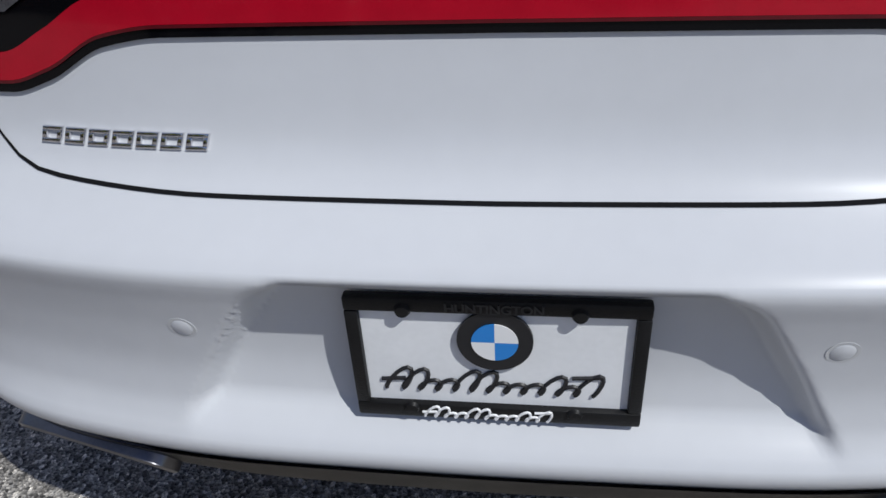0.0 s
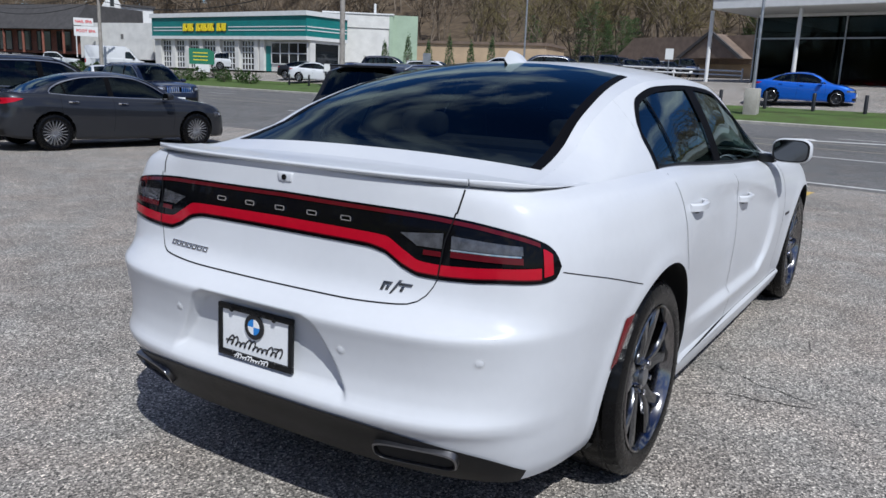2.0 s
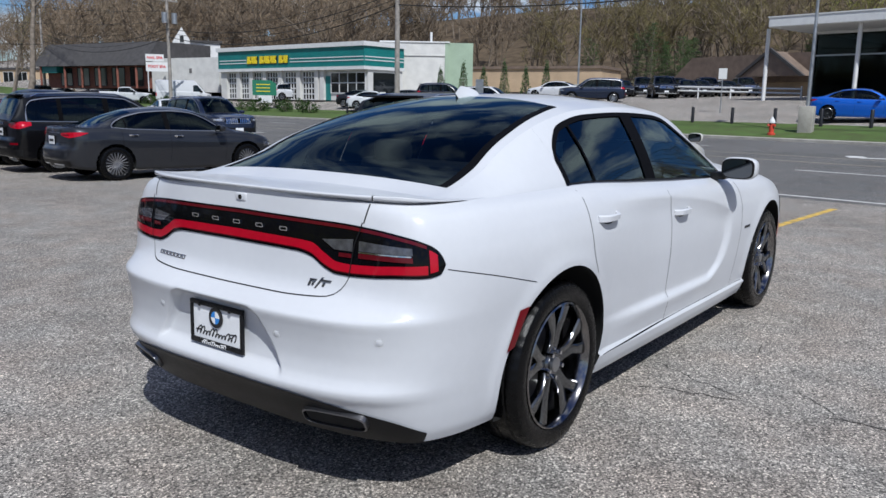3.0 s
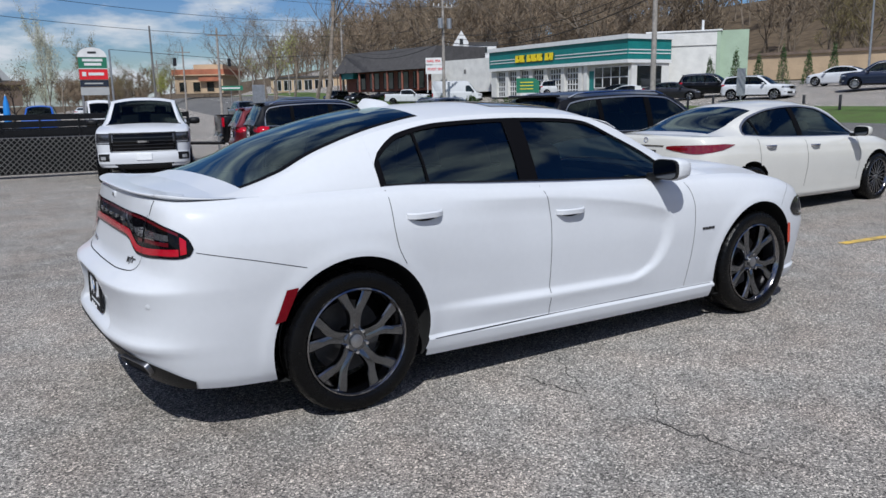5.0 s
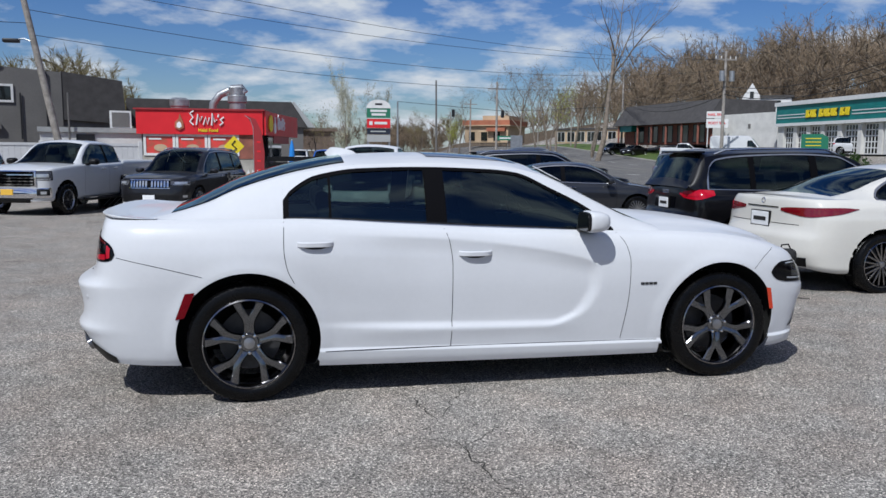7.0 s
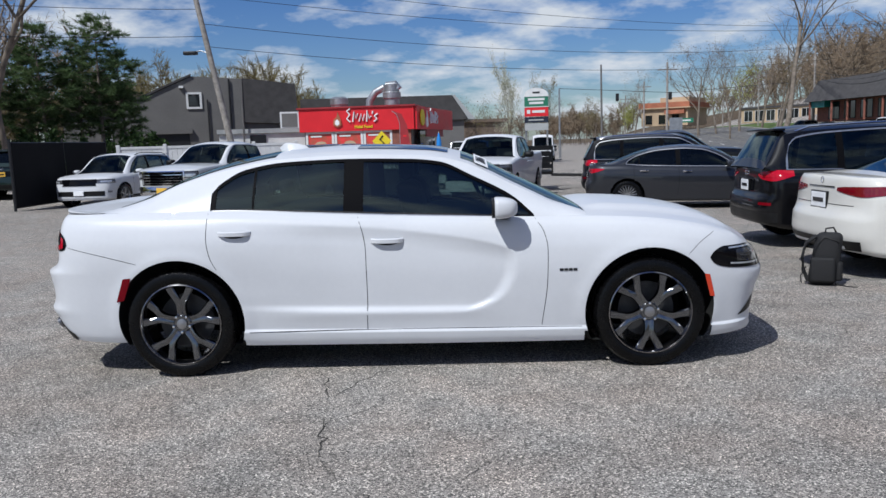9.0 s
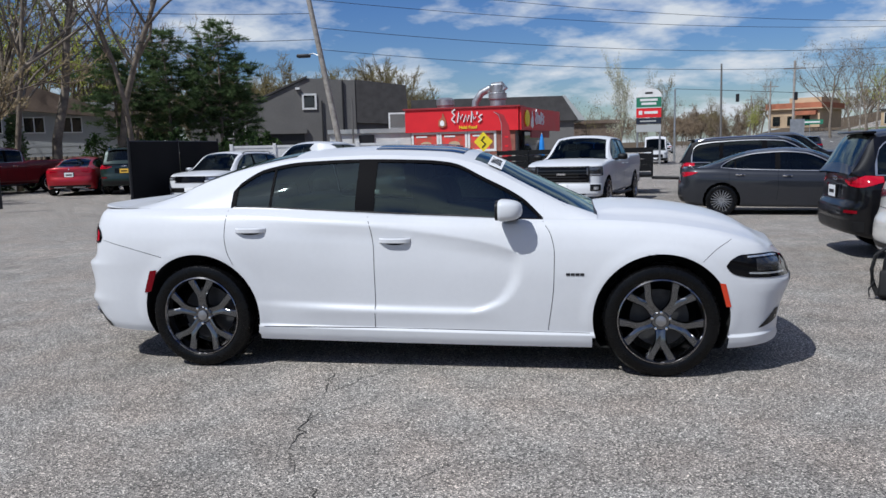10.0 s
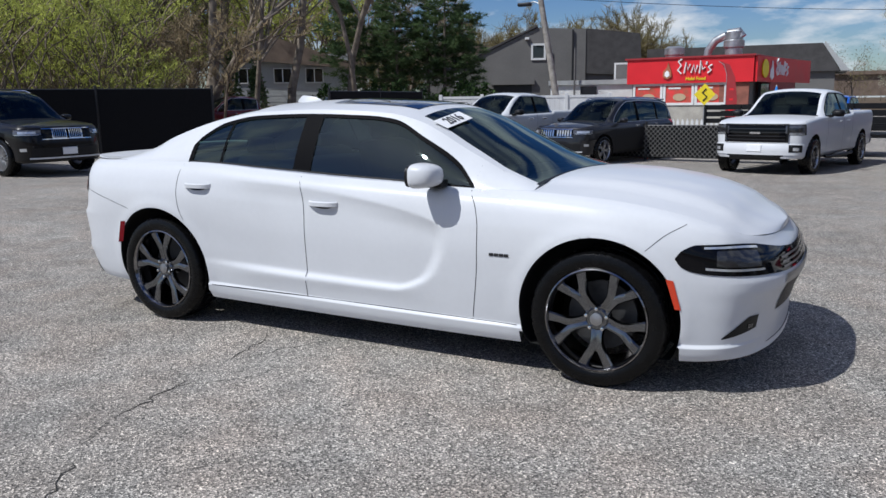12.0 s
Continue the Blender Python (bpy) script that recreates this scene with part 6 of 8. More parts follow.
# ---- buildings ----
M["stucco"] = mat("white_stucco", (.62, .61, .58), .85, var=.10, scale=1.2, bump=.15, bscale=40)
M["teal"] = mat("teal_metal_fascia", (.012, .17, .16), .45, var=.10, scale=1)
M["sage"] = mat("sage_green_wall", (.33, .42, .31), .8, var=.08, scale=1)
M["signyel"] = mat("yellow_sign_face", (.80, .62, .02), .5, var=.05)
M["redsign"] = mat("red_sign_face", (.62, .012, .020), .45, var=.06, scale=1.5)
M["reddark"] = mat("dark_red_vinyl", (.30, .02, .025), .5, var=.15, scale=2)
M["signgreen"] = mat("green_sign_face", (.02, .16, .09), .5, var=.05)
M["brick"] = mat("red_brick", (.23, .085, .06), .85, var=.25, scale=3, bump=.3, bscale=30)
M["shingle"] = mat("dark_roof_shingles", (.055, .052, .052), .9, var=.25, scale=2, bump=.5, bscale=18)
M["brownroof"] = mat("brown_roof_shingles", (.17, .125, .095), .9, var=.22, scale=1.5, bump=.4, bscale=18)
M["greysiding"] = mat("dark_grey_siding", (.135, .13, .125), .85, var=.10, scale=.8, bump=.1, bscale=12)
M["paleside"] = mat("pale_grey_siding", (.36, .37, .37), .8, var=.08, scale=.8)
M["tan"] = mat("tan_stucco", (.46, .34, .22), .85, var=.12, scale=.6)
M["terracotta"] = mat("terracotta_roof", (.36, .13, .07), .85, var=.2, scale=1)
M["wood_pole"] = mat("weathered_pole_wood", (.28, .255, .23), .9, var=.3, scale=4, bump=.4, bscale=30)
M["galv"] = mat("galvanised_steel", (.42, .43, .44), .42, .8, var=.15, scale=6)
M["vinyl"] = mat("white_vinyl_fence", (.62, .62, .62), .55, var=.05, scale=2)
M["screen"] = mat("black_privacy_mesh", (.010, .010, .011), .9, var=.25, scale=30, bump=.3, bscale=200, spec=.15)
M["wire"] = mat("black_cable", (.012, .012, .012), .7, var=0)
M["orange"] = mat("hydrant_red", (.55, .06, .03), .5, var=.1, scale=10)
M["poster"] = mat("food_poster", (.46, .03, .03), .4, var=.6, scale=2.5, alt=(.34, .10, .06))
M["white_t"] = mat("white_trim", (.66, .66, .65), .6, var=.06, scale=3)


def bld(name, label, cat, A, B, z0, **k):
    """An empty at A whose x runs to B, y up and z out towards whoever sees A on the left."""
    e = tagged(new(name), label, cat, **k)
    e.matrix_basis = face_pose((A[0], A[1], z0), (B[0] - A[0], B[1] - A[1], 0), (0, 0, 1))
    return e, math.hypot(B[0] - A[0], B[1] - A[1])


def bx(parent, name, x0, x1, y0, y1, z0, z1, m, bevel=0.0, label=""):
    return part(name, box_bm(x0, x1, y0, y1, z0, z1, bevel, 1), m, parent, label, smooth=False)


def window(parent, x0, x1, y0, y1, z, nx=1, ny=1, fr="white_t", t=.06, gl="darkglass"):
    w = bx(parent, "window", x0, x1, y0, y1, z - .06, z, gl)
    for k in range(nx + 1):
        x = x0 + (x1 - x0) * k / nx
        bx(w, "frame", x - t / 2, x + t / 2, y0, y1, z - .02, z + .04, fr)
    for k in range(ny + 1):
        y = y0 + (y1 - y0) * k / ny
        bx(w, "frame", x0 - t / 2, x1 + t / 2, y - t / 2, y + t / 2, z - .022, z + .038, fr)
    return w


def slab_letters(parent, x0, x1, y0, y1, z, n, m, gaps=(), shear=.12, back=None):
    """Plain sloping blocks where a brand name stands."""
    w = (x1 - x0) / n
    for i in range(n):
        if i in gaps:
            continue
        a, b = x0 + i * w + w * .13, x0 + (i + 1) * w - w * .19
        h = y1 - y0
        if back:
            part("block_shadow", prism([(a + .06, y0 - .06), (b + .06, y0 - .06), (b + h * shear + .06, y1 - .06), (a + h * shear + .06, y1 - .06)], z - .05, z + .02), back, parent, smooth=False)
        notch = i % 3
        poly = [(a, y0), (b, y0), (b + h * shear, y1), (a + h * shear, y1)]
        if notch == 1:
            poly = [(a, y0), (b, y0), (b + .3 * h * shear, y0 + .3 * h), ((a + b) / 2, y0 + .5 * h), (b + h * shear, y1), (a + h * shear, y1)]
        if notch == 2:
            poly = [(a, y0), ((a + b) / 2, y0 + .3 * h), (b, y0), (b + h * shear, y1), (a + h * shear, y1)]
        part("sign_block", prism(poly, z + .02, z + .10), m, parent, smooth=False)


# tyre shop across the road
e, L = bld("tyre_shop", "white tyre shop with teal fascia, yellow sign and glazed bay doors", "shop", (51.3, 69.8), (50.2, 47.47), 1.5)
bx(e, "wall", 0, L, 0, 5.3, -5, -.35, "stucco")
bx(e, "fascia", -.1, L + .1, 3.15, 4.95, -5.1, .25, "teal")
bx(e, "cornice", -.25, L + .25, 4.95, 5.35, -5.25, .42, "white_t")
bx(e, "soffit_band", -.15, L + .15, 2.85, 3.15, -5.15, .32, "white_t")
for a, b in ((0.2, 4.9), (12.0, L)):
    for y in (3.65, 3.95):
        bx(e, "fascia_stripe", a, b, y, y + .09, .25, .29, "white_t")
for y in (3.65, 3.95):
    bx(e, "fascia_stripe", L + .1, L + .14, y, y + .09, -5, .2, "white_t")
slab_letters(e, 5.1, 11.7, 3.62, 4.35, .28, 19, "signyel", (5, 14), back="ink")
bays = [1.05, 3.25, 5.45, 7.7, 10.6, 13.3]
for i, b in enumerate(bays):
    window(e, b, b + 1.7, .05, 2.75, -.30, 4, 5, "white_t", .10)
for x in [0.0, .5, 2.8, 5.0, 7.25, 9.8, 12.6, 15.3, 16.1]:
    bx(e, "pier", x, x + .55, 0, 2.85, -.36, .02, "stucco")
window(e, 17.4, L - .3, .7, 2.6, -.28, 4, 2, "white_t", .08)
bx(e, "teal_door", 16.6, 17.3, 0, 2.3, -.34, -.26, "teal")
bx(e, "side_glazing", L - .02, L + .03, .7, 2.6, -4, -1, "darkglass")
# block behind it
e, L = bld("commercial_block", "tall white and sage green commercial block", "building", (56.5, 47.3), (58.56, 44.64), 2.0)
bx(e, "wall", -3, L, 0, 3.9, -9, 0, "stucco")
bx(e, "upper_wall", -3, L + .1, 3.9, 5.15, -9.1, .1, "stucco")
bx(e, "green_wall", L, L + .35, 0, 5.3, -10, .12, "sage")
bx(e, "parapet_cap", -3, L + .45, 5.15, 5.27, -9.2, .2, "white_t")
part("vent_pipe", tube([(2, 5.2, -3), (2, 6.4, -3)], .12, 8), "white_t", e)
bx(e, "green_flank", L + .35, L + 2.75, 0, 5.2, -10, -.4, "sage")
# spa parade
e, L = bld("shop_parade", "brick shop parade with a steep dark mansard roof and green awning", "shop", (49.6, 104.0), (52.0, 84.2), 2.6)
bx(e, "wall", 0, L, 0, 3.0, -10, 0, "brick")
bm = bmesh.new()
prof = [(1.6, 2.7), (-.6, 5.6), (-9, 5.6), (-9, 2.7)]
ends = [[bm.verts.new((x, y, z)) for z, y in prof] for x in (-.8, L + .8)]
for k in range(4):
    bm.faces.new((ends[0][k], ends[0][(k + 1) % 4], ends[1][(k + 1) % 4], ends[1][k]))
bm.faces.new(ends[0][::-1]); bm.faces.new(ends[1])
bmesh.ops.recalc_face_normals(bm, faces=bm.faces[:])
part("mansard_roof", bm, "shingle", e, smooth=False)
for x in (2.8, 6.2, 9.6, 13.0, 16.4):
    window(e, x, x + 2.3, .3, 2.5, .05, 2, 1, "ink", .08)
bm = box_bm(.0, 3.6, 1.9, 2.8, .1, 1.2)
part("awning", bm, "teal", e, "green awning", smooth=False)
for x in (.4, 5.4, 8.8, 12.2, 15.6, 19):
    part("post", tube([(x, 0, 1.3), (x, 2.7, 1.3)], .14, 8), "brick", e)
e, L = bld("white_block_wall", "plain white stuccoed side building", "building", (51.8, 83.6), (53.0, 72.4), 2.2)
bx(e, "wall", 0, L, 0, 3.9, -9, 0, "stucco")
bx(e, "hatch", 6.5, 6.9, 2.2, 2.7, -.02, .04, "greysiding")
e, L = bld("spa_sign", "white sign board with red lettering bars on the parade", "sign", (49.3, 80.9), (50.9, 79.7), 4.5)
bx(e, "board", 0, L, 1.15, 1.95, -.12, 0, "white_t")
bx(e, "board", 0, L + .5, 0, 1.05, -.12, 0, "white_t")
part("post", tube([(.2, -2.3, -.06), (.2, 0, -.06)], .06, 6), "white_t", e)
t = text_mesh("lettering", "NAIL SPA", .42, "redsign", e, .02, bold=.008); t.matrix_basis = pose(L / 2, 1.55, .02)
t = text_mesh("lettering", "FOOT SPA", .42, "redsign", e, .02, bold=.008); t.matrix_basis = pose(L / 2 + .2, .55, .02)
# gabled white house up the slope
e, L = bld("house", "white gabled house behind the shops", "house", (66.0, 99.8), (71.5, 96.0), 5.0)
bx(e, "wall", 0, L, 0, 4.6, -8, 0, "white_t")
part("gable", prism([(0, 4.6), (2.6, 4.6), (1.3, 6.7)], -8, .02), "white_t", e, smooth=False)
bx(e, "roof", 2.4, L + .3, 4.6, 4.9, -8.3, .3, "shingle")
window(e, 1.0, 1.6, 4.5, 5.5, .05); window(e, 4.4, 5.3, 3.2, 4.2, .05)
# kiosk
KA, KB, KC = (-8.0, 35.7), (-1.93, 35.1), (-.15, 43.4)
e, L = bld("food_kiosk", "bright red food kiosk with poster windows and a wrap-round sign", "restaurant", KA, KB, -.3)
bx(e, "wall", .2, L - .2, 0, 3.6, -8.2, -.15, "greysiding")
bx(e, "dado", .2, L - .2, 0, 1.45, -.15, -.05, "concrete")
bx(e, "sign_fascia", 0, L, 2.50, 3.68, -8.4, .12, "redsign")
bx(e, "roof_edge", -.1, L + .1, 3.68, 3.76, -8.5, .2, "reddark")
for k in range(3):
    x = .35 + k * 1.55
    w = window(e, x, x + 1.4, 1.5, 2.45, -.03, 1, 1, "white_t", .12, "poster")
    bm = revolve([(0, .0), (.32, .0), (.32, .012), (0, .012)], 20, closed=False)
    bmesh.ops.transform(bm, matrix=pose(x + .75, 1.83, .0, -90) , verts=bm.verts[:])
    for v in bm.verts:
        v.co.y = 1.83 + (v.co.y - 1.83) * .55
    bmesh.ops.recalc_face_normals(bm, faces=bm.faces[:])
    part("poster_dish", bm, "tan", w)
    bx(w, "poster_heading", x + .2, x + .8, 2.22, 2.30, -.028, -.005, "white_t")
bx(e, "dark_corner", L - 1.55, L - .2, 1.3, 2.55, -.14, -.02, "brick")
# sign: a white flame mark and brush-like strokes, no letters
part("flame_mark", prism([(1.85, 2.82), (2.07, 2.70), (2.29, 2.82), (2.26, 3.08), (2.10, 3.50), (2.05, 3.26), (1.87, 3.08)], .13, .20), "terracotta", e, smooth=False)
part("flame_mark", prism([(1.95, 2.86), (2.07, 2.79), (2.19, 2.86), (2.17, 3.02), (2.07, 3.12), (1.96, 3.02)], .20, .22), "white_ink", e, smooth=False)


def strokes(parent, x, y, s, z, m, r):
    """A loose run of unlettered brush marks of the size of the painted name."""
    runs = [[(.30, 1.0), (.06, .84), (.26, .58), (.04, .30), (.28, .06)],
            [(.46, .08), (.58, .80), (.72, .30), (.84, .66)], [(.92, .10), (1.08, .62), (1.20, .12), (1.32, .58)],
            [(1.46, .06), (1.52, .86), (1.66, .28), (1.80, .44)], [(1.92, .80), (1.88, .60)],
            [(2.26, .60), (2.02, .44), (2.20, .24), (1.98, .06)]]
    for run in runs:
        part("brush_mark", tube([(x + a * s, y + b * s, z) for a, b in run], r * s, 6), m, parent)


strokes(e, 2.55, 2.90, .74, .17, "white_ink", .055)
t = text_mesh("sign_lettering", "Halal Food", .22, "signyel", e, .02, bold=.004); t.matrix_basis = pose(3.45, 2.70, .15)
part("roof_fan", revolve([(.42, 0), (.45, .25), (.5, .3), (.5, .62), (.35, .72), (0, .72)], 20, closed=False), "galv", e).matrix_basis = pose(1.55, 3.7, -2.5)
duct = part("exhaust_duct", tube([(3.2, 3.7, -2.6), (3.25, 4.15, -2.6), (3.6, 4.62, -2.6), (4.1, 4.85, -2.6)], .2, 12), "galv", e)
part("duct_tower", revolve([(.42, 0), (.42, .5), (.5, .55), (.5, .85), (.42, .9), (.42, 1.3), (0, 1.35)], 20, closed=False), "galv", e).matrix_basis = pose(4.5, 3.7, -2.6)
part("duct_elbow", tube([(4.2, 4.88, -2.6), (4.7, 4.95, -2.6), (4.85, 4.7, -2.6)], .26, 12), "galv", e)
f, L2 = bld("kiosk_flank", "red side fascia of the kiosk with a round yellow mark", "restaurant sign", KB, KC, -.3)
bx(f, "sign_fascia", 0, L2, 2.50, 3.67, .02, .14, "redsign")
bm = revolve([(0, 0), (.42, 0), (.42, .05), (0, .05)], 24, closed=False)
bmesh.ops.transform(bm, matrix=pose(1.0, 3.1, .21, -90), verts=bm.verts[:])
bmesh.ops.recalc_face_normals(bm, faces=bm.faces[:])
part("round_mark", bm, "signyel", f)
strokes(f, 2.6, 2.78, .82, .18, "white_ink", .055)
part("flame_mark", prism([(1.75, 2.72), (2.0, 2.60), (2.25, 2.72), (2.2, 3.05), (2.02, 3.5), (1.96, 3.2), (1.78, 3.05)], .15, .20), "white_ink", f, smooth=False)
bx(f, "side_window", 1.0, 4.2, 1.2, 2.4, -.1, .03, "darkglass")
bx(f, "vinyl_banner", 2.2, 6.2, 2.1, 2.52, .02, .06, "reddark")
# long low-roofed building behind the kiosk
e, L = bld("long_shed", "long low building with a grey pitched roof", "building", (-11.5, 56.0), (.8, 56.9), 0)
bx(e, "wall", 0, L, 0, 3.2, -10, 0, "greysiding")
part("pitched_roof", prism([(-.4, 3.2), (L + .3, 3.2), (L - .9, 5.1), (-.4, 5.1)], -9, .3), "shingle", e, smooth=False)
part("gable_end", prism([(L - .85, 5.05), (L + .35, 3.2), (L + .9, 3.2), (L - .7, 5.15)], -9, .25), "paleside", e, smooth=False)
# barn-like grey building
e, L = bld("barn", "dark grey barn-like building with a small white window", "building", (-22.2, 47.4), (-14.8, 50.0), 0)
part("front_wall", prism([(0, 0), (L, 0), (L, 6.32), (4.45, 6.5), (0, 4.5)], -11, 0), "greysiding", e, smooth=False)
part("roof_verge", prism([(-.15, 4.48), (4.45, 6.55), (4.45, 6.68), (-.15, 4.62)], -11.1, .12), "shingle", e, smooth=False)
part("mansard_roof", prism([(L + .02, 3.3), (L + 3.9, 3.1), (L + 3.7, 5.95), (L + .02, 6.38)], -12, -.05), "shingle", e, smooth=False)
bx(e, "lower_side_wall", L, L + 3.7, 0, 3.3, -12, -.3, "greysiding")
window(e, 4.1, 5.0, 4.35, 5.35, .05, 1, 1, "white_t", .14)
part("gutter_pipe", tube([(L - .9, .5, .1), (L - .9, 6.3, .1)], .06, 6), "ink", e)
part("gutter_pipe", tube([(L - 2.4, 2.0, .1), (L - 2.4, 4.9, .1)], .05, 6), "ink", e)
bx(e, "dock_door", 1.4, 4.1, 1.2, 2.6, -.3, .03, "ink")
bx(e, "dock_lintel", 1.2, 4.3, 2.6, 2.95, 0, .25, "greysiding")
part("flood_lamp", box_bm(3.6, 3.9, 5.7, 5.85, 0, .25), "white_t", e, smooth=False)
e, L = bld("annex", "low white annex with rooftop cooling units", "building", (-13.2, 38.6), (-8.4, 39.6), -.3)
bx(e, "wall", 0, L, 0, 2.6, -6, 0, "white_t")
bx(e, "roof_edge", -.1, L + .1, 2.6, 2.85, -6.1, .15, "paleside")
ac = bx(e, "cooling_unit", 3.4, 4.5, 2.85, 3.85, -3, -2, "white_t")
bx(ac, "grille", 3.5, 4.4, 2.95, 3.75, -2.0, -1.97, "greysiding")
bx(e, "louvre", 1.7, 2.6, 1.9, 2.5, -.02, .08, "ink")
part("vent_pole", tube([(1.4, 0, .4), (1.4, 4.6, .4)], .05, 6), "greysiding", e)
# grey houses among the trees
e, L = bld("house", "pale grey clapboard house with white windows", "house", (-33.5, 33.6), (-26.6, 38.6), 1.4)
for k in range(16):
    bx(e, "clapboard", 0, L, k * .2, k * .2 + .195, -.04, 0 + .012 * (k % 2), "paleside")
bx(e, "wall", 0, L, 0, 3.2, -8, -.04, "paleside")
part("roof", prism([(-.5, 3.0), (L + .5, 2.2), (L + .5, 2.4), (3.0, 4.4), (-.5, 3.3)], -8.3, .4), "brownroof", e, smooth=False)
for x in (1.2, 3.4, 5.4):
    window(e, x, x + 1.1, 1.4, 2.3, .04, 2, 1)
e, L = bld("house", "dark grey house beside the barn", "house", (-27.5, 49.5), (-22.6, 51.5), .5)
bx(e, "wall", 0, L, 0, 4.0, -7, 0, "greysiding")
part("roof", prism([(-.4, 3.9), (L + .2, 3.9), (L + .2, 5.0), (1.5, 5.6)], -7.2, .3), "brownroof", e, smooth=False)
window(e, 2.4, 3.1, 1.9, 3.1, .04, 1, 2); window(e, 4.0, 4.6, 1.7, 2.9, .04, 1, 2)
# far end of the road
e, L = bld("tan_restaurant", "tan corner building with terracotta cornice", "building", (36.0, 149), (43.5, 144), 3.2)
bx(e, "wall", 0, L, 0, 3.4, -12, 0, "tan")
bx(e, "cornice", -.4, L + .4, 3.4, 4.4, -12.3, .4, "terracotta")
bx(e, "cornice_lip", -.6, L + .6, 3.25, 3.45, -12.4, .6, "tan")
bx(e, "upper_wall", 3.5, L, 4.4, 5.3, -11, -.6, "tan")
bx(e, "awning", L - 4.2, L - .4, 2.2, 2.9, 0, 1.0, "terracotta")
for k in range(3):
    window(e, .8 + k * 2.6, 2.2 + k * 2.6, .3, 2.1, .05, 1, 1, "tan")
e, L = bld("strip_mall", "long tan strip mall behind bare trees", "building", (62, 168), (74, 150), 3.4)
bx(e, "wall", 0, L, 0, 3.0, -10, 0, "tan")
bx(e, "roof_edge", -.2, L + .2, 3.0, 3.4, -10.2, .3, "shingle")
for k in range(6):
    window(e, .8 + k * 2.7, 2.8 + k * 2.7, .4, 2.6, .05, 2, 1)
e, L = bld("roadside_shop", "low brown roadside shop far down the road", "building", (-8, 118), (8, 122), 1.5)
bx(e, "wall", 0, L, 0, 2.9, -9, 0, "brownroof")
bx(e, "roof", -.4, L + .4, 2.9, 3.4, -9.2, .4, "brownroof")
# glazed showroom
e, L = bld("showroom", "modern glass showroom under a flat white canopy", "showroom", (54.2, 10.2), (49.0, -12.5), 1.35)
bx(e, "back_wall", 0, L, 0, 5.2, -14, -13.6, "greysiding")
bx(e, "side_wall", 0, .3, 0, 5.2, -13.6, -.1, "darkglass")
bx(e, "floor_slab", -.2, L, -.3, .06, -14, 3.6, "concrete")
bx(e, "ceiling", 0, L, 4.98, 5.18, -13.8, 0, "white_t")
bx(e, "canopy", -1.2, L + 1, 5.2, 5.85, -14.5, 4.3, "white_t", .05)
bx(e, "canopy_edge", -1.24, L + 1.04, 5.80, 5.88, -14.54, 4.34, "white_t")
for k in range(9):
    x = k * L / 8
    bx(e, "mullion", x - .04, x + .04, 0, 5.0, -.1, .06, "galv")
bx(e, "transom", 0, L, 3.55, 3.64, -.08, .05, "galv")
for k in range(8):
    bx(e, "pane", k * L / 8 + .05, (k + 1) * L / 8 - .05, 0, 5.0, -.03, -.01, "clear")
for x in (-1.6, 4.2, 10.5, 17):
    part("column", tube([(x, 0, 3.4), (x, 5.2, 3.4)], .13, 12), "white_t", e)
# brown-roofed building behind the dealer's rows
e, L = bld("lodge", "low building with a brown hipped roof and gable porch", "house", (86.5, 31.5), (78.5, 13.5), 2.6)
bx(e, "wall", 0, L, 0, 1.6, -10, 0, "tan")
part("hipped_roof", prism([(-1, 1.4), (L + 1, 1.4), (L - 1.5, 4.2), (2.5, 4.2)], -9, .8), "brownroof", e, smooth=False)
part("porch_gable", prism([(L - 8.5, 1.9), (L - 1.5, 1.9), (L - 5, 4.3)], .5, 3), "brownroof", e, smooth=False)
part("porch_verge", prism([(L - 9, 1.9), (L - 8.6, 1.8), (L - 5, 4.25), (L - 1.4, 1.8), (L - 1, 1.9), (L - 5, 4.6)], 2.9, 3.2), "shingle", e, smooth=False)
e, L = bld("garage", "tan block building behind the hedge", "building", (73.5, 54.0), (76.5, 36.5), 2.8)
bx(e, "wall", 0, L, 0, 2.6, -8, 0, "tan")
bx(e, "roof_edge", -.2, L + .2, 2.6, 2.9, -8.2, .2, "brownroof")

# ---- trees ----
M["bark"] = mat("grey_brown_bark", (.20, .168, .135), .95, var=.35, scale=3, bump=.6, bscale=25, spec=.15)
M["haze"] = mat("brown_spring_twigs", (.215, .160, .110), .95, var=.3, scale=.04, alt=(.150, .122, .085), spec=.1, island=.35)
M["twig"] = mat("fine_twigs", (.165, .135, .105), .95, var=.3, scale=.5, spec=.1, island=.3)
M["tawny"] = leafy("tawny_brush", (.30, .235, .145), (.21, .17, .10))
M["bud"] = leafy("spring_buds", (.22, .19, .085), (.15, .12, .065))
M["budgreen"] = leafy("young_leaves", (.38, .40, .09), (.24, .27, .065))
M["needle"] = leafy("pine_needles", (.115, .165, .066), (.062, .105, .045))
M["hedge"] = leafy("hedge_leaves", (.06, .10, .03), (.035, .065, .02))
M["blossom"] = leafy("pale_blossom", (.56, .54, .44), (.36, .37, .22))


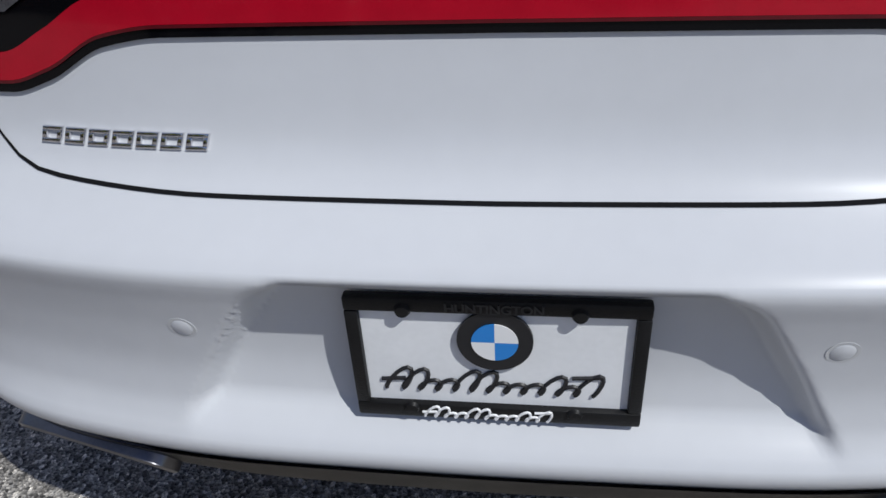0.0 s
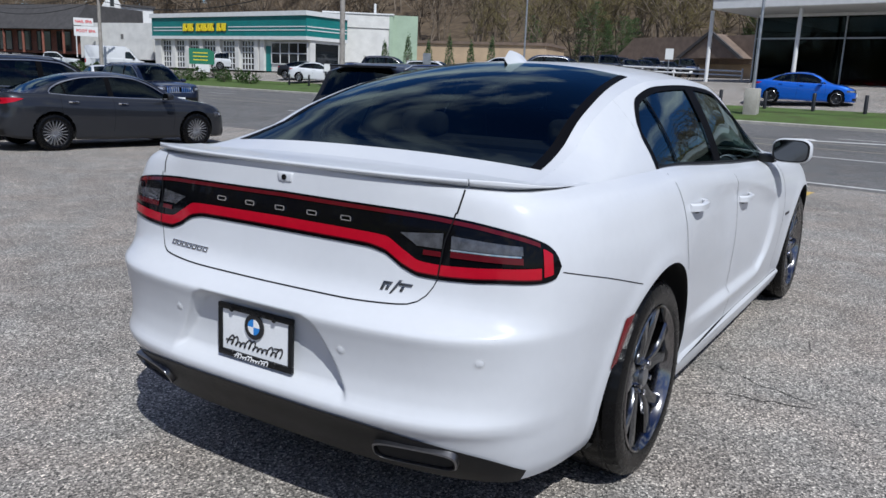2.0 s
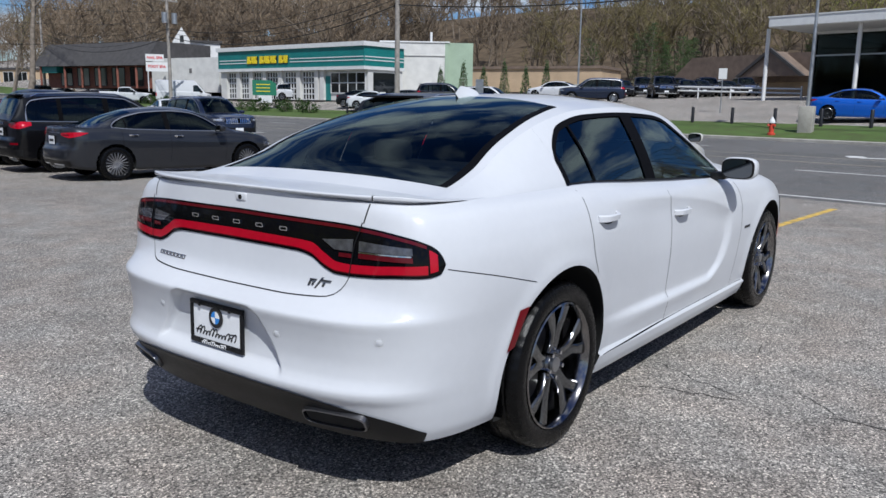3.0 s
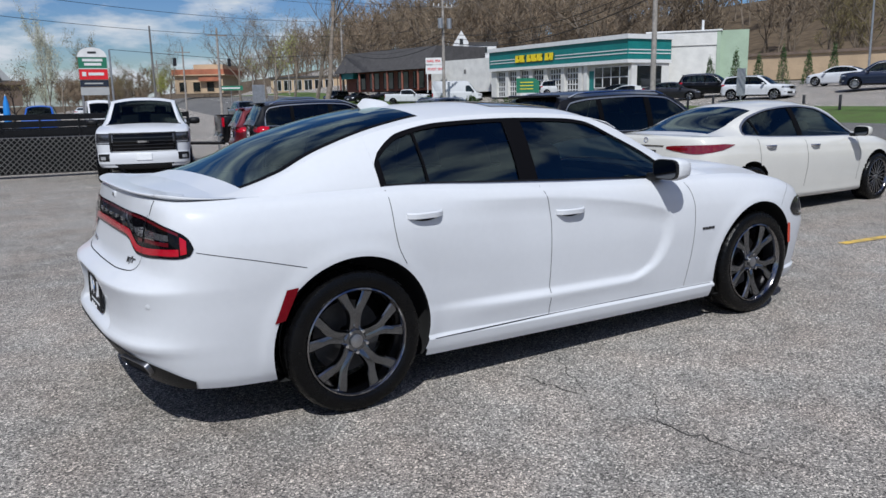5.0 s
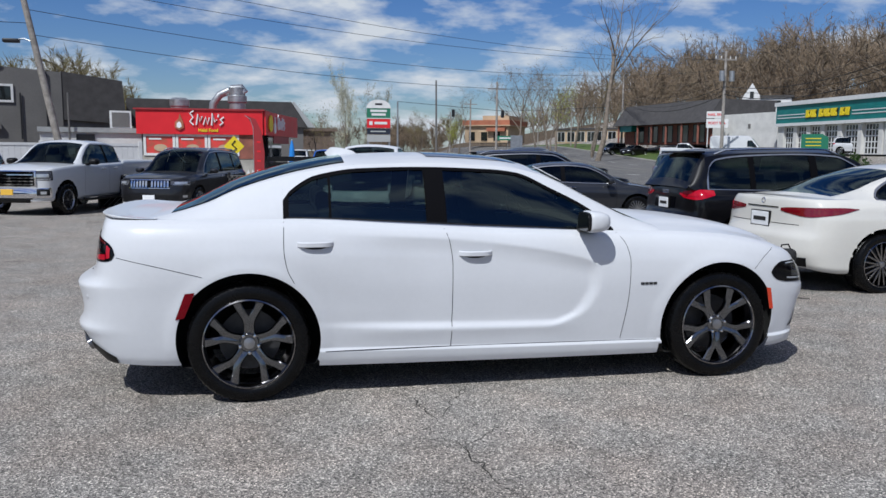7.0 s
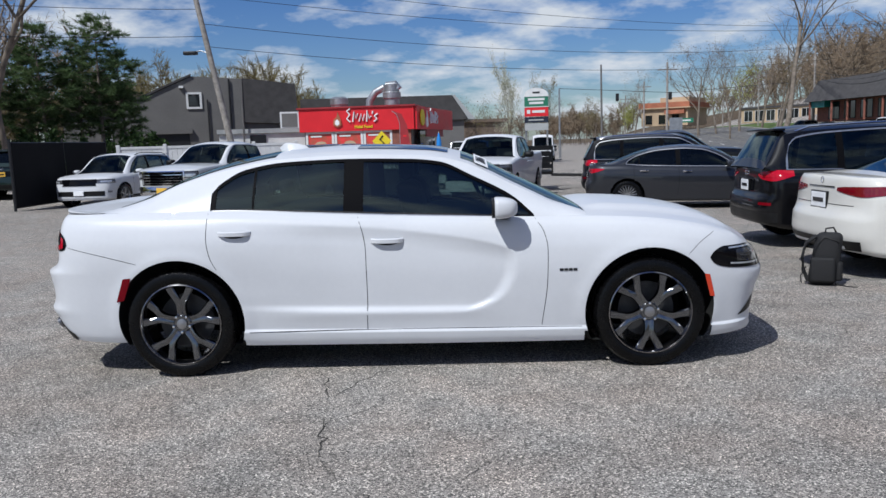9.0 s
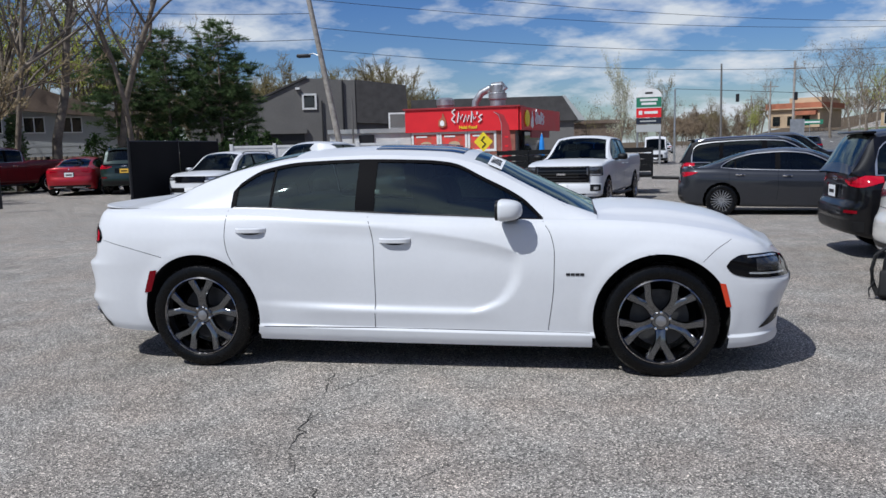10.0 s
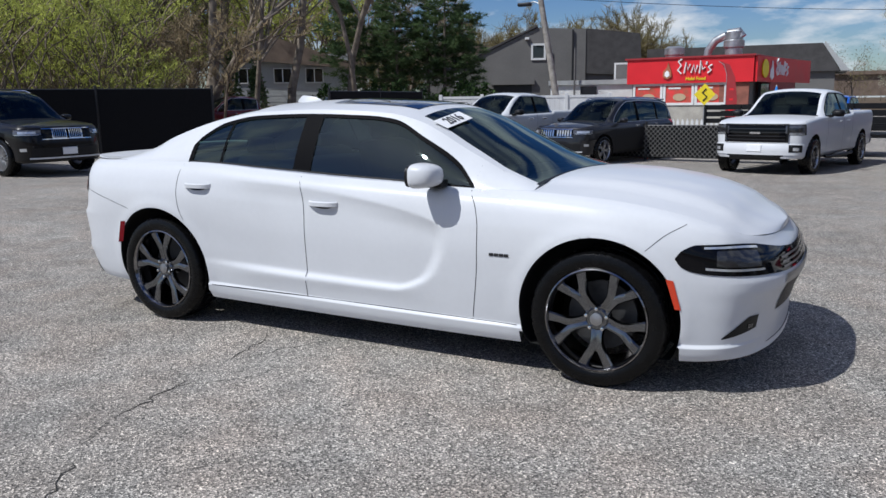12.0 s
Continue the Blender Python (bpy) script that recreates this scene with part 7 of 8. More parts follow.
def mesh_np(name, V, F, smooth=False):
    V = np.asarray(V, np.float32); F = np.asarray(F, np.int32)
    me = bpy.data.meshes.new(name)
    me.vertices.add(len(V)); me.vertices.foreach_set("co", V.ravel())
    n = F.shape[1]
    me.loops.add(F.size); me.loops.foreach_set("vertex_index", F.ravel())
    me.polygons.add(len(F))
    me.polygons.foreach_set("loop_start", np.arange(0, F.size, n, dtype=np.int32))
    if smooth:
        me.polygons.foreach_set("use_smooth", np.ones(len(F), bool))
    me.update(calc_edges=True)
    return me


def limbs(rng, h, spread=.5, levels=4, trunk=.4, lean=(0, 0), kids=(5, 4, 4), r0=None):
    """Tapered limb segments of one bare tree: start, end, radii, level."""
    segs = []

    def grow(p, d, ln, r, lv):
        n = 5 if lv == 0 else 4 if lv == 1 else 3
        q, tips = np.array(p, float), []
        for i in range(n):
            d = d + rng.normal(0, .10 + .05 * lv, 3) + np.array([0, 0, .06 if lv else .02])
            d /= np.linalg.norm(d)
            e = q + d * ln / n
            ra, rb = r * (1 - .55 * i / n), r * (1 - .55 * (i + 1) / n)
            segs.append((q.copy(), e.copy(), ra, rb, lv))
            q = e
            tips.append((q.copy(), d.copy(), rb))
        if lv < levels - 1:
            k = kids[min(lv, len(kids) - 1)]
            for j in range(k):
                t = tips[min(n - 1, int(n * (trunk if lv == 0 else .25) + (n - n * (trunk if lv == 0 else .25)) * (j + rng.random()) / k))]
                a = rng.random() * 2 * math.pi
                side = np.array([math.cos(a), math.sin(a), 0])
                nd = t[1] * (1 - spread) + side * spread + np.array([0, 0, .15])
                grow(t[0], nd / np.linalg.norm(nd), ln * (.55 if lv == 0 else .6) * (.7 + .5 * rng.random()), t[2] * .62, lv + 1)
    grow((0, 0, 0), np.array([lean[0], lean[1], 1.0]), h * .72, r0 or h * .017, 0)
    return segs


def seg_mesh(segs, sides):
    V, F = [], []
    for a, b, ra, rb, lv in segs:
        n = sides if lv < 2 else 3
        d = b - a
        d = d / (np.linalg.norm(d) + 1e-9)
        x = np.cross(d, (0, 0, 1.0) if abs(d[2]) < .95 else (1.0, 0, 0))
        x /= np.linalg.norm(x)
        y = np.cross(d, x)
        t = np.arange(n) * 2 * math.pi / n
        ring = np.cos(t)[:, None] * x + np.sin(t)[:, None] * y
        o = len(V)
        V.extend(a + ring * max(ra, .006)); V.extend(b + ring * max(rb, .005))
        for k in range(n):
            F.append((o + k, o + (k + 1) % n, o + n + (k + 1) % n, o + n + k))
    return np.array(V), np.array(F)


def sprays(rng, segs, per, size, lvmin, jitter=.25):
    """Small leaf triangles along the outer twigs."""
    V, F = [], []
    ends = [s for s in segs if s[4] >= lvmin]
    for a, b, *_ in ends:
        for k in range(per):
            p = a + (b - a) * rng.random() + rng.normal(0, jitter, 3)
            u, w = rng.normal(0, 1, 3), rng.normal(0, 1, 3)
            u /= np.linalg.norm(u); w /= np.linalg.norm(w)
            s = size * (.6 + .8 * rng.random())
            o = len(V)
            V.extend((p, p + u * s, p + (u + w) * s * .6))
            F.append((o, o + 1, o + 2))
    return np.array(V), np.array(F)


def bare_tree(label, x, y, h, seed, z=None, lean=(0, 0), leaf=None, per=2, lsize=.10, spread=.5, trunk=.4, kids=(6, 5, 4), levels=4, r0=None, group=""):
    rng = np.random.default_rng(seed)
    sg = limbs(rng, h, spread, levels, trunk, lean, kids, r0)
    t = tagged(new("tree"), label, "tree", group=group)
    t.matrix_basis = pose(x, y, (ground_z(x, y) if z is None else z) - .1)
    V, F = seg_mesh([s for s in sg if s[4] == 0], 9)
    obj("trunk", mesh_np("trunk", V, F, True), "bark", t)
    V, F = seg_mesh([s for s in sg if s[4] > 0], 5)
    obj("crown", mesh_np("crown", V, F, True), "bark" if not leaf else "twig", t)
    if leaf:
        V, F = sprays(rng, sg, per, lsize, levels - 2)
        obj("leaves", mesh_np("leaves", V, F), leaf, t)
    return t


def conifer(label, x, y, h, seed, z=None, wide=.30, dens=1.0, bare=.22, group="pines beside the gate"):
    """A pine: whorls of unequal boughs, each ending in flat tufts of needles, with gaps between the layers."""
    rng = np.random.default_rng(seed)
    t = tagged(new("pine_tree"), label, "tree", group=group)
    t.matrix_basis = pose(x, y, (ground_z(x, y) if z is None else z) - .1)
    bend = rng.normal(0, .25, 2)
    ax = lambda k: np.array([bend[0] * k * k, bend[1] * k * k, h * k])
    tr = [(ax(i / 8), ax((i + 1) / 8), h * .016 * (1 - i / 9), h * .016 * (1 - (i + 1) / 9), 0) for i in range(8)]
    C, B = [], []
    zz = h * bare
    while zz < h * .99:
        k = (zz / h - bare) / (1 - bare)
        R = h * wide * (1 - k) ** .50 * min(1, .55 + 1.6 * k) * (.6 + .6 * rng.random()) + .25
        a0 = rng.random() * 6.283
        for j in range(5):
            a = a0 + j * 1.257 + rng.normal(0, .3)
            ln = R * (.45 + .75 * rng.random())
            up = ln * (.12 + .25 * k + rng.normal(0, .08))
            base = ax(zz / h)
            tip = base + np.array([math.cos(a) * ln, math.sin(a) * ln, up])
            B.append((base, tip, .018 * h / 8, .006, 2))
            m = max(3, int(ln * 4))
            for q in range(m):
                f = .35 + .65 * (q + rng.random()) / m
                c = base + (tip - base) * f + rng.normal(0, .10 + .10 * ln * f, 3) * (1, 1, .35)
                C.append((c, .20 + .18 * rng.random()))
        zz += h * (.030 + .03 * rng.random())
    P = np.array([c for c, r in C]); Rr = np.array([r for c, r in C])
    n = int(34 * dens)
    P = np.repeat(P, n, 0); Rr = np.repeat(Rr, n)[:, None]
    d = rng.normal(0, 1, P.shape) * (1, 1, .45)
    d[:, 2] += .25
    d /= np.linalg.norm(d, axis=1, keepdims=True)
    w = rng.normal(0, 1, P.shape); w /= np.linalg.norm(w, axis=1, keepdims=True)
    a = P + d * Rr * .25 * rng.random((len(P), 1))
    V = np.stack([a - w * .022, a + w * .022, a + d * Rr * (.7 + .5 * rng.random((len(P), 1)))], 1).reshape(-1, 3)
    obj("crown", mesh_np("crown", V, np.arange(len(V)).reshape(-1, 3)), "needle", t)
    V, F = seg_mesh(tr + B, 6)
    obj("trunk", mesh_np("trunk", V, F, True), "bark", t)
    return t


def shrub(label, x, y, w, h, seed, m="hedge", cone=False, group="shrubs", z=None, n=900):
    rng = np.random.default_rng(seed)
    t = tagged(new("shrub"), label, "shrub", group=group)
    t.matrix_basis = pose(x, y, ground_z(x, y) if z is None else z)
    a, c = rng.random(n) * 6.283, rng.random(n)
    lump = 1 + .25 * np.sin(a * 3 + seed) * np.sin(c * 7)
    rad = (w / 2) * (np.sqrt(1 - (2 * c - .9).clip(-1, 1) ** 2) if not cone else (1 - c) ** .7 + .05) * (.72 + .3 * rng.random(n)) * lump
    P = np.stack([np.cos(a) * rad, np.sin(a) * rad, c * h * (1 + .08 * rng.normal(0, 1, n))], -1)
    u = rng.normal(0, 1, (n, 3)); u /= np.linalg.norm(u, axis=1, keepdims=True)
    v = rng.normal(0, 1, (n, 3)); v /= np.linalg.norm(v, axis=1, keepdims=True)
    s = (.10 + .10 * rng.random((n, 1))) * max(.6, w / 1.4)
    V = np.stack([P, P + u * s, P + v * s], 1).reshape(-1, 3)
    obj("leaves", mesh_np("leaves", V, np.arange(3 * n).reshape(-1, 3)), m, t)
    V, F = seg_mesh([(np.array([0, 0, 0.]), np.array([0, 0, h * .8]), .05, .02, 0)] + [(np.array([0, 0, h * .1]), np.array([math.cos(k) * w * .3, math.sin(k) * w * .3, h * .6]), .03, .01, 2) for k in range(6)], 6)
    obj("stem", mesh_np("stem", V, F), "bark", t)
    return t


# trees over the screened gate
gt = "bare trees behind the gate"
bare_tree("tall bare tree with forked limbs", -23.8, 22.7, 15, 11, group=gt, r0=.26)
bare_tree("tall bare tree with forked limbs", -22.3, 26.5, 16, 12, group=gt, r0=.24)
bare_tree("tall bare tree leaning over the house", -21.3, 30.2, 14, 13, group=gt, r0=.20, lean=(.08, -.03))
bare_tree("bare tree with one long slanting trunk", -24.9, 21.3, 12, 14, group=gt, r0=.20, lean=(.95, .55), trunk=.5)
bare_tree("tall straight bare tree", -26.2, 20.4, 17, 15, group=gt, r0=.30, trunk=.55)
bare_tree("tall straight bare tree", -24.6, 23.6, 17, 16, group=gt, r0=.28, trunk=.55)
bare_tree("slender bare tree beside the screened gate", -19.0, 27.0, 13, 17, group=gt, r0=.14)
bare_tree("tall bare tree behind the screened gate", -31.5, 18.6, 16, 18, group=gt, r0=.26)
for k, (x, y, h, r) in enumerate(((-25.5, 28.5, 13, .16), (-30.5, 25.0, 15, .22), (-22.6, 24.4, 12, .14))):
    bare_tree("dense bare tree with many fine branches", x, y, h, 600 + k, group=gt, r0=r, kids=(8, 6, 5), trunk=.25, spread=.55)
for k, (x, y, h) in enumerate(((-27.3, 17.2, 9), (-30.0, 22.5, 10), (-33.5, 15.5, 10), (-29, 14.2, 8.5), (-25.6, 25.8, 8))):
    bare_tree("young tree in fresh yellow-green leaf", x, y, h, 30 + k, leaf="budgreen", per=6, lsize=.13, group="young trees in spring leaf", trunk=.25)
for k, (x, y, h) in enumerate(((-18.6, 35.9, 8.6), (-21.0, 34.7, 8.1), (-19.8, 36.2, 7.4), (-22.2, 35.4, 7.0), (-17.7, 36.8, 6.8), (-23.6, 33.8, 7.2))):
    conifer("dark green pine with open lower trunk", x, y, h, 50 + k, bare=.34, wide=.28, dens=1.15)
for k, (x, y) in enumerate(((-20.8, 29.8), (-19.8, 30.4), (-18.7, 30.9), (-17.6, 31.6), (-16.6, 31.9), (-15.6, 32.6), (-21.9, 29.0), (-14.8, 33.2))):
    shrub("rounded green shrub along the fence", x, y, 1.5 + .3 * (k % 3), 2.0 + .4 * ((k * 7) % 4) / 3, 80 + k, group="shrubs along the fence")
for k, (x, y, h) in enumerate(((-24.4, 24.8, 3.6), (-23.6, 25.6, 3.2), (-27.6, 22.4, 3.0))):
    shrub("dark clipped evergreen by the house", x, y, 1.5, h, 95 + k, "needle", True, "evergreens by the house", n=1200)
# trees by the road
bare_tree("large bare roadside tree with pale limbs", 36.0, 82, 18, 201, r0=.34, trunk=.45, group="roadside trees")
bare_tree("bare tree with a broken crown", 41.5, 97, 14, 202, r0=.25, leaf="bud", per=1, group="roadside trees")
for k, (x, y, h, lf, pr) in enumerate(((35.0, 109, 11.5, "haze", 4), (38.5, 112, 10, "haze", 4), (34.2, 93.5, 7.6, "budgreen", 3), (25.6, 142, 6.5, "bud", 6), (30.5, 141, 6.2, "budgreen", 5), (34.1, 146, 9.5, "haze", 3),
                                   (44, 118, 12, "haze", 3), (46, 128, 12, "bud", 3), (52, 130, 13, "haze", 3), (39.5, 92, 9, "bud", 2), (20, 175, 10, "haze", 4))):
    bare_tree("roadside tree in spring bud", x, y, h, 210 + k, leaf=lf, per=pr, lsize=.15, group="roadside trees", trunk=.25)
bare_tree("round flowering tree in white blossom", 4.9, 66, 7.4, 230, leaf="blossom", per=9, lsize=.15, trunk=.10, spread=.5, kids=(9, 6, 4)).scale = (.42, .42, .95)
bare_tree("olive tree in early leaf beyond the plaza sign", 9.8, 78.5, 8.2, 231, leaf="bud", per=6, lsize=.16, trunk=.12, spread=.5, kids=(8, 5, 4)).scale = (.45, .45, .95)
bare_tree("bare shrubby tree by the side street", 1.8, 60, 4.2, 232, leaf="bud", per=3, lsize=.10, trunk=.2)
# hedges and small evergreens by the shops
for k, (x, y) in enumerate(((55.2, 42.6), (56.6, 41.0), (57.6, 39.4), (59.0, 38.0), (60.2, 36.4), (61.6, 35.0))):
    shrub("narrow evergreen beside the block", x, y, 1.1, 2.6 + .5 * (k % 2), 120 + k, "needle", True, "narrow evergreens")
rngb = np.random.default_rng(5)
for k in range(26):
    v = 52 + k * 1.9
    u = 33.4 + rngb.normal(0, .5)
    x, y = uv_to_xy(u, v)
    if 63 < v < 70:
        continue
    shrub("low green shrub on the verge", x, y, 1.2 + .5 * rngb.random(), .6 + .5 * rngb.random(), 140 + k, "hedge", False, "verge shrubs", n=260)
for k in range(7):
    x, y = 46.2 - .3 * k, 52 + k * 1.3
    shrub("low clipped shrub in front of the shop", x, y, .9, .8, 180 + k, "hedge", False, "verge shrubs", n=260)


# woods on the hill, and round the horizon
def woods(name, spots, seed, label, leafm, lsz, hmin, hmax, variants=6, per=4, blade=(.12, 3.2)):
    """Leafless trees in the mass: trunks and limbs as thin bars, the outer twigs as a haze of slivers."""
    rng = np.random.default_rng(seed)
    kinds = []
    for k in range(variants):
        sg = limbs(rng, 1.0, .5, 4, .28, kids=(6, 4, 2))
        V, F = seg_mesh([(a, b, max(ra, .0026), max(rb, .0018), 2) for a, b, ra, rb, lv in sg if lv < 3], 3)
        ends = [s for s in sg if s[4] >= 2]
        A = np.repeat(np.array([s[0] for s in ends]), per, 0)
        D = np.repeat(np.array([s[1] - s[0] for s in ends]), per, 0)
        P = A + D * rng.random((len(A), 1)) + rng.normal(0, .012, A.shape)
        u = D / np.linalg.norm(D, axis=1, keepdims=True) + rng.normal(0, .75, A.shape) + (0, 0, .35)
        u /= np.linalg.norm(u, axis=1, keepdims=True)
        w = np.cross(u, rng.normal(0, 1, A.shape)); w /= np.linalg.norm(w, axis=1, keepdims=True)
        s = lsz * (.6 + .9 * rng.random((len(A), 1)))
        L = np.stack([P - w * s * blade[0], P + w * s * blade[0], P + u * s * blade[1]], 1).reshape(-1, 3)
        kinds.append((V, F, L, np.arange(len(L)).reshape(-1, 3)))
    VV, FF, LV, LF = [], [], [], []
    vo = lo = 0
    for x, y in spots:
        V, F, A, B = kinds[rng.integers(variants)]
        h = hmin + (hmax - hmin) * rng.random()
        t = rng.random() * 6.283
        c, s = math.cos(t), math.sin(t)
        Rm = np.array([[c, s, 0], [-s, c, 0], [0, 0, 1]]) * h
        o = np.array([x, y, ground_z(x, y) - .2])
        VV.append(V @ Rm + o); FF.append(F + vo); vo += len(V)
        LV.append(A @ Rm + o); LF.append(B + lo); lo += len(A)
    w = tagged(new(name), label, "woods", kind="stuff")
    obj("branches", mesh_np("branches", np.concatenate(VV), np.concatenate(FF)), "twig", w)
    obj("leaves", mesh_np("leaves", np.concatenate(LV), np.concatenate(LF)), leafm, w)
    return w


rngw = np.random.default_rng(77)


def scatter(n, u0, u1, v0, v1):
    return [uv_to_xy(u0 + (u1 - u0) * rngw.random(), v0 + (v1 - v0) * rngw.random()) for _ in range(n)]


woods("hill_woods", scatter(250, 96, 180, -70, 260), 1, "brown leafless woods on the hill behind the shops", "haze", .019, 11, 16)
woods("ridge_woods", scatter(130, 92, 200, 60, 330), 13, "brown leafless woods along the ridge", "haze", .019, 9, 19)
woods("parade_woods", scatter(80, 60, 96, 98, 200), 12, "tall brown woods rising behind the shop parade", "haze", .019, 12, 17)
woods("slope_woods", scatter(150, 42, 95, 128, 260) + scatter(16, 36, 50, 114, 140), 15, "brown woods on the slope beyond the shop parade", "haze", .022, 5.5, 13)
woods("edge_woods", scatter(70, 84, 98, -30, 75), 2, "trees in early leaf along the wood's edge", "bud", .017, 8, 12, per=6)
woods("green_woods", scatter(16, 84, 106, -20, 40), 3, "yellow-green young trees at the wood's edge", "budgreen", .019, 7, 11, per=6)
woods("far_woods", [(-120 + 65 * rngw.random(), 60 + 90 * rngw.random()) for _ in range(70)] + [(-78 + 56 * rngw.random(), 104 + 40 * rngw.random()) for _ in range(70)], 4, "brown and olive woods behind the houses", "bud", .030, 7.5, 11.5, per=7)
woods("far_spring_trees", [(-56 + 34 * rngw.random(), 92 + 30 * rngw.random()) for _ in range(16)], 9, "far trees in yellow-green spring leaf", "bud", .024, 7, 10)
woods("horizon_woods", [(-70 + 230 * rngw.random(), 250 + 150 * rngw.random()) for _ in range(110)], 14, "low brown tree line at the end of the road", "haze", .026, 7, 11, per=4)
def fan(n, a0, a1, d0, d1):
    """Spots spread over a fan seen from the lot, between two bearings and two distances."""
    out = []
    for _ in range(n):
        a, d = radians(a0 + (a1 - a0) * rngw.random()), d0 + (d1 - d0) * rngw.random()
        out.append((2.6 + d * math.cos(a), -4.7 + d * math.sin(a)))
    return out


woods("back_woods", fan(76, 135, 160, 56, 95) + fan(12, 120, 135, 64, 95), 6, "tall leafless trees behind the gate", "haze", .018, 9, 15)
woods("gate_thicket", fan(24, 137, 156, 42, 56) + fan(12, 124, 137, 60, 72), 8, "brush and saplings in yellow-green leaf behind the gate", "budgreen", .016, 6, 12, per=9, blade=(.3, 1.5))
woods("gate_brush", fan(34, 137, 156, 27, 36), 10, "tawny and green brush close behind the gate", "budgreen", .018, 2.4, 5.5, per=5, blade=(.22, 1.8))
woods("gate_undergrowth", fan(70, 133, 156, 34, 56), 16, "dense tawny undergrowth behind the gate", "tawny", .024, 2.5, 5.5, per=6, blade=(.2, 2.2))
woods("street_end_trees", [(.6 + d * math.cos(b), -6 + d * math.sin(b)) for d, b in ((165 + 80 * rngw.random(), radians(94.4) - math.atan((250 + 185 * rngw.random()) / 1386)) for _ in range(48))], 17, "low trees in bud where the street ends", "haze", .032, 3.5, 8, per=6)
for k in range(16):
    u, v = 84 + 8 * rngw.random(), 8 + 62 * rngw.random()
    conifer("dark evergreen at the wood's edge", *uv_to_xy(u, v), 6 + 4 * rngw.random(), 300 + k, dens=.35, bare=.08, wide=.2, group="evergreens at the wood's edge")

# ---- poles, wires, fences and small things ----
def pole(name, label, x, y, h, r, m="wood_pole", lean=(0, 0), cat="utility pole", z=None, group=""):
    z = ground_z(x, y) if z is None else z
    p = tagged(new(name), label, cat, group=group)
    p.matrix_basis = pose(x, y, z)
    part("shaft", tube([(lean[0] * t, lean[1] * t, h * t - .1) for t in np.linspace(0, 1, 6)], [r * (1 - .35 * t) for t in np.linspace(0, 1, 6)], 12), m, p)
    return p


def wire(a, b, sag, r=.014, n=24, label="black overhead cable between poles"):
    a, b = Vector(a), Vector(b)
    pts = []
    for i in range(n + 1):
        t = i / n
        p = a.lerp(b, t)
        p.z -= sag * 4 * t * (1 - t)
        pts.append(p)
    return tagged(part("overhead_cable", tube(pts, r, 5), "wire", None), label, "cable", group="overhead cables")


LPX, LPY, LEAN = -10.7, 33.5, -2.0
lp = pole("utility_pole", "leaning weathered wooden utility pole with a lamp arm", LPX, LPY, 11.0, .18, lean=(LEAN, 0))
part("lamp_arm", tube([(-1.12, 0, 6.25), (-1.6, .15, 6.45), (-2.0, .3, 6.42)], .03, 6), "galv", lp)
part("lamp_head", box_bm(-2.55, -1.85, .2, .5, 6.28, 6.46, .05, 2), "ink", lp)
PA, PB = (43.1, 67.2), (37.1, 32.6)
pa = pole("utility_pole", "wooden utility pole with crossarm and transformers", *PA, 11.4, .19)
bm = box_bm(-1.2, 1.2, -.06, .06, 10.4, 10.55)
part("crossarm", bm, "wood_pole", pa, smooth=False)
for x in (-.55, .55):
    part("transformer", tube([(x, -.35, 8.3), (x, -.35, 9.3)], .26, 14), "galv", pa)
for x in (-1.1, -.5, .5, 1.1):
    part("insulator", tube([(x, 0, 10.55), (x, 0, 10.8)], .05, 8), "white_t", pa)
pb = pole("utility_pole", "wooden utility pole with a street-lamp arm", *PB, 11.0, .20)
part("lamp_arm", tube([(0, 0, 8.6), (-.8, -.2, 9.1), (-2.2, -.5, 9.2)], .035, 6), "galv", pb)
part("lamp_head", box_bm(-2.8, -2.1, -.62, -.38, 9.12, 9.26, .05, 2), "galv", pb)
for z0, z1, s in ((10.0, 10.9, 1.3), (9.0, 10.9, 1.3), (7.6, 9.9, 1.6), (6.5, 8.9, 1.7)):
    f = (z0 + .24) / 11
    wire((LPX + LEAN * f, LPY, z0), (PA[0], PA[1], z1), s)
for z0, dx in ((10.2, 0), (8.3, .2), (7.0, .3)):
    f = (z0 + .24) / 11
    wire((LPX + LEAN * f, LPY, z0), (-44, 8, z0 + 1.5), 1.2)
PCx, PCy = uv_to_xy(31, -8)
PDx, PDy = uv_to_xy(31, 112)
for z, s, r in ((7.2, 1.5, .035), (7.6, 1.35, .022), (8.0, 1.3, .03), (8.5, 1.1, .014), (10.9, 1.0, .012)):
    wire((PB[0], PB[1], z + .6), (PA[0], PA[1], z + .2), s, r)
    wire((PB[0], PB[1], z + .6), (PCx, PCy, z + 1.3), s, r)
    wire((PA[0], PA[1], z + .2), (PDx, PDy, z + 1.6), s, r)
spl = tube([(38.2, 28.5, 8.62), (38.2, 27.2, 8.60)], .09, 8)
tagged(part("splice_box", spl, "wire", None), "black cable splice case on the overhead line", "cable splice")
pole("utility_pole", "wooden utility pole at the roadside", PCx, PCy, 11.5, .2)
pole("utility_pole", "wooden utility pole at the roadside", PDx, PDy, 11.5, .19)
for k, (u, v, h) in enumerate(((8.5, 78, 9), (8.2, 112, 9), (31, 150, 10), (30, 185, 10), (7, 150, 9), (9, 190, 9))):
    x, y = uv_to_xy(u, v)
    p = pole("utility_pole", "distant wooden utility pole along the road", x, y, h, .15, group="distant poles")
    part("crossarm", box_bm(-1, 1, -.05, .05, h - .9, h - .78), "wood_pole", p, smooth=False)
pole("lamp_post", "dark steel lamp post at the lot's corner", 14.1, 70.2, 8.6, .12, "greysiding", cat="lamp post", lean=(-.08, 0))
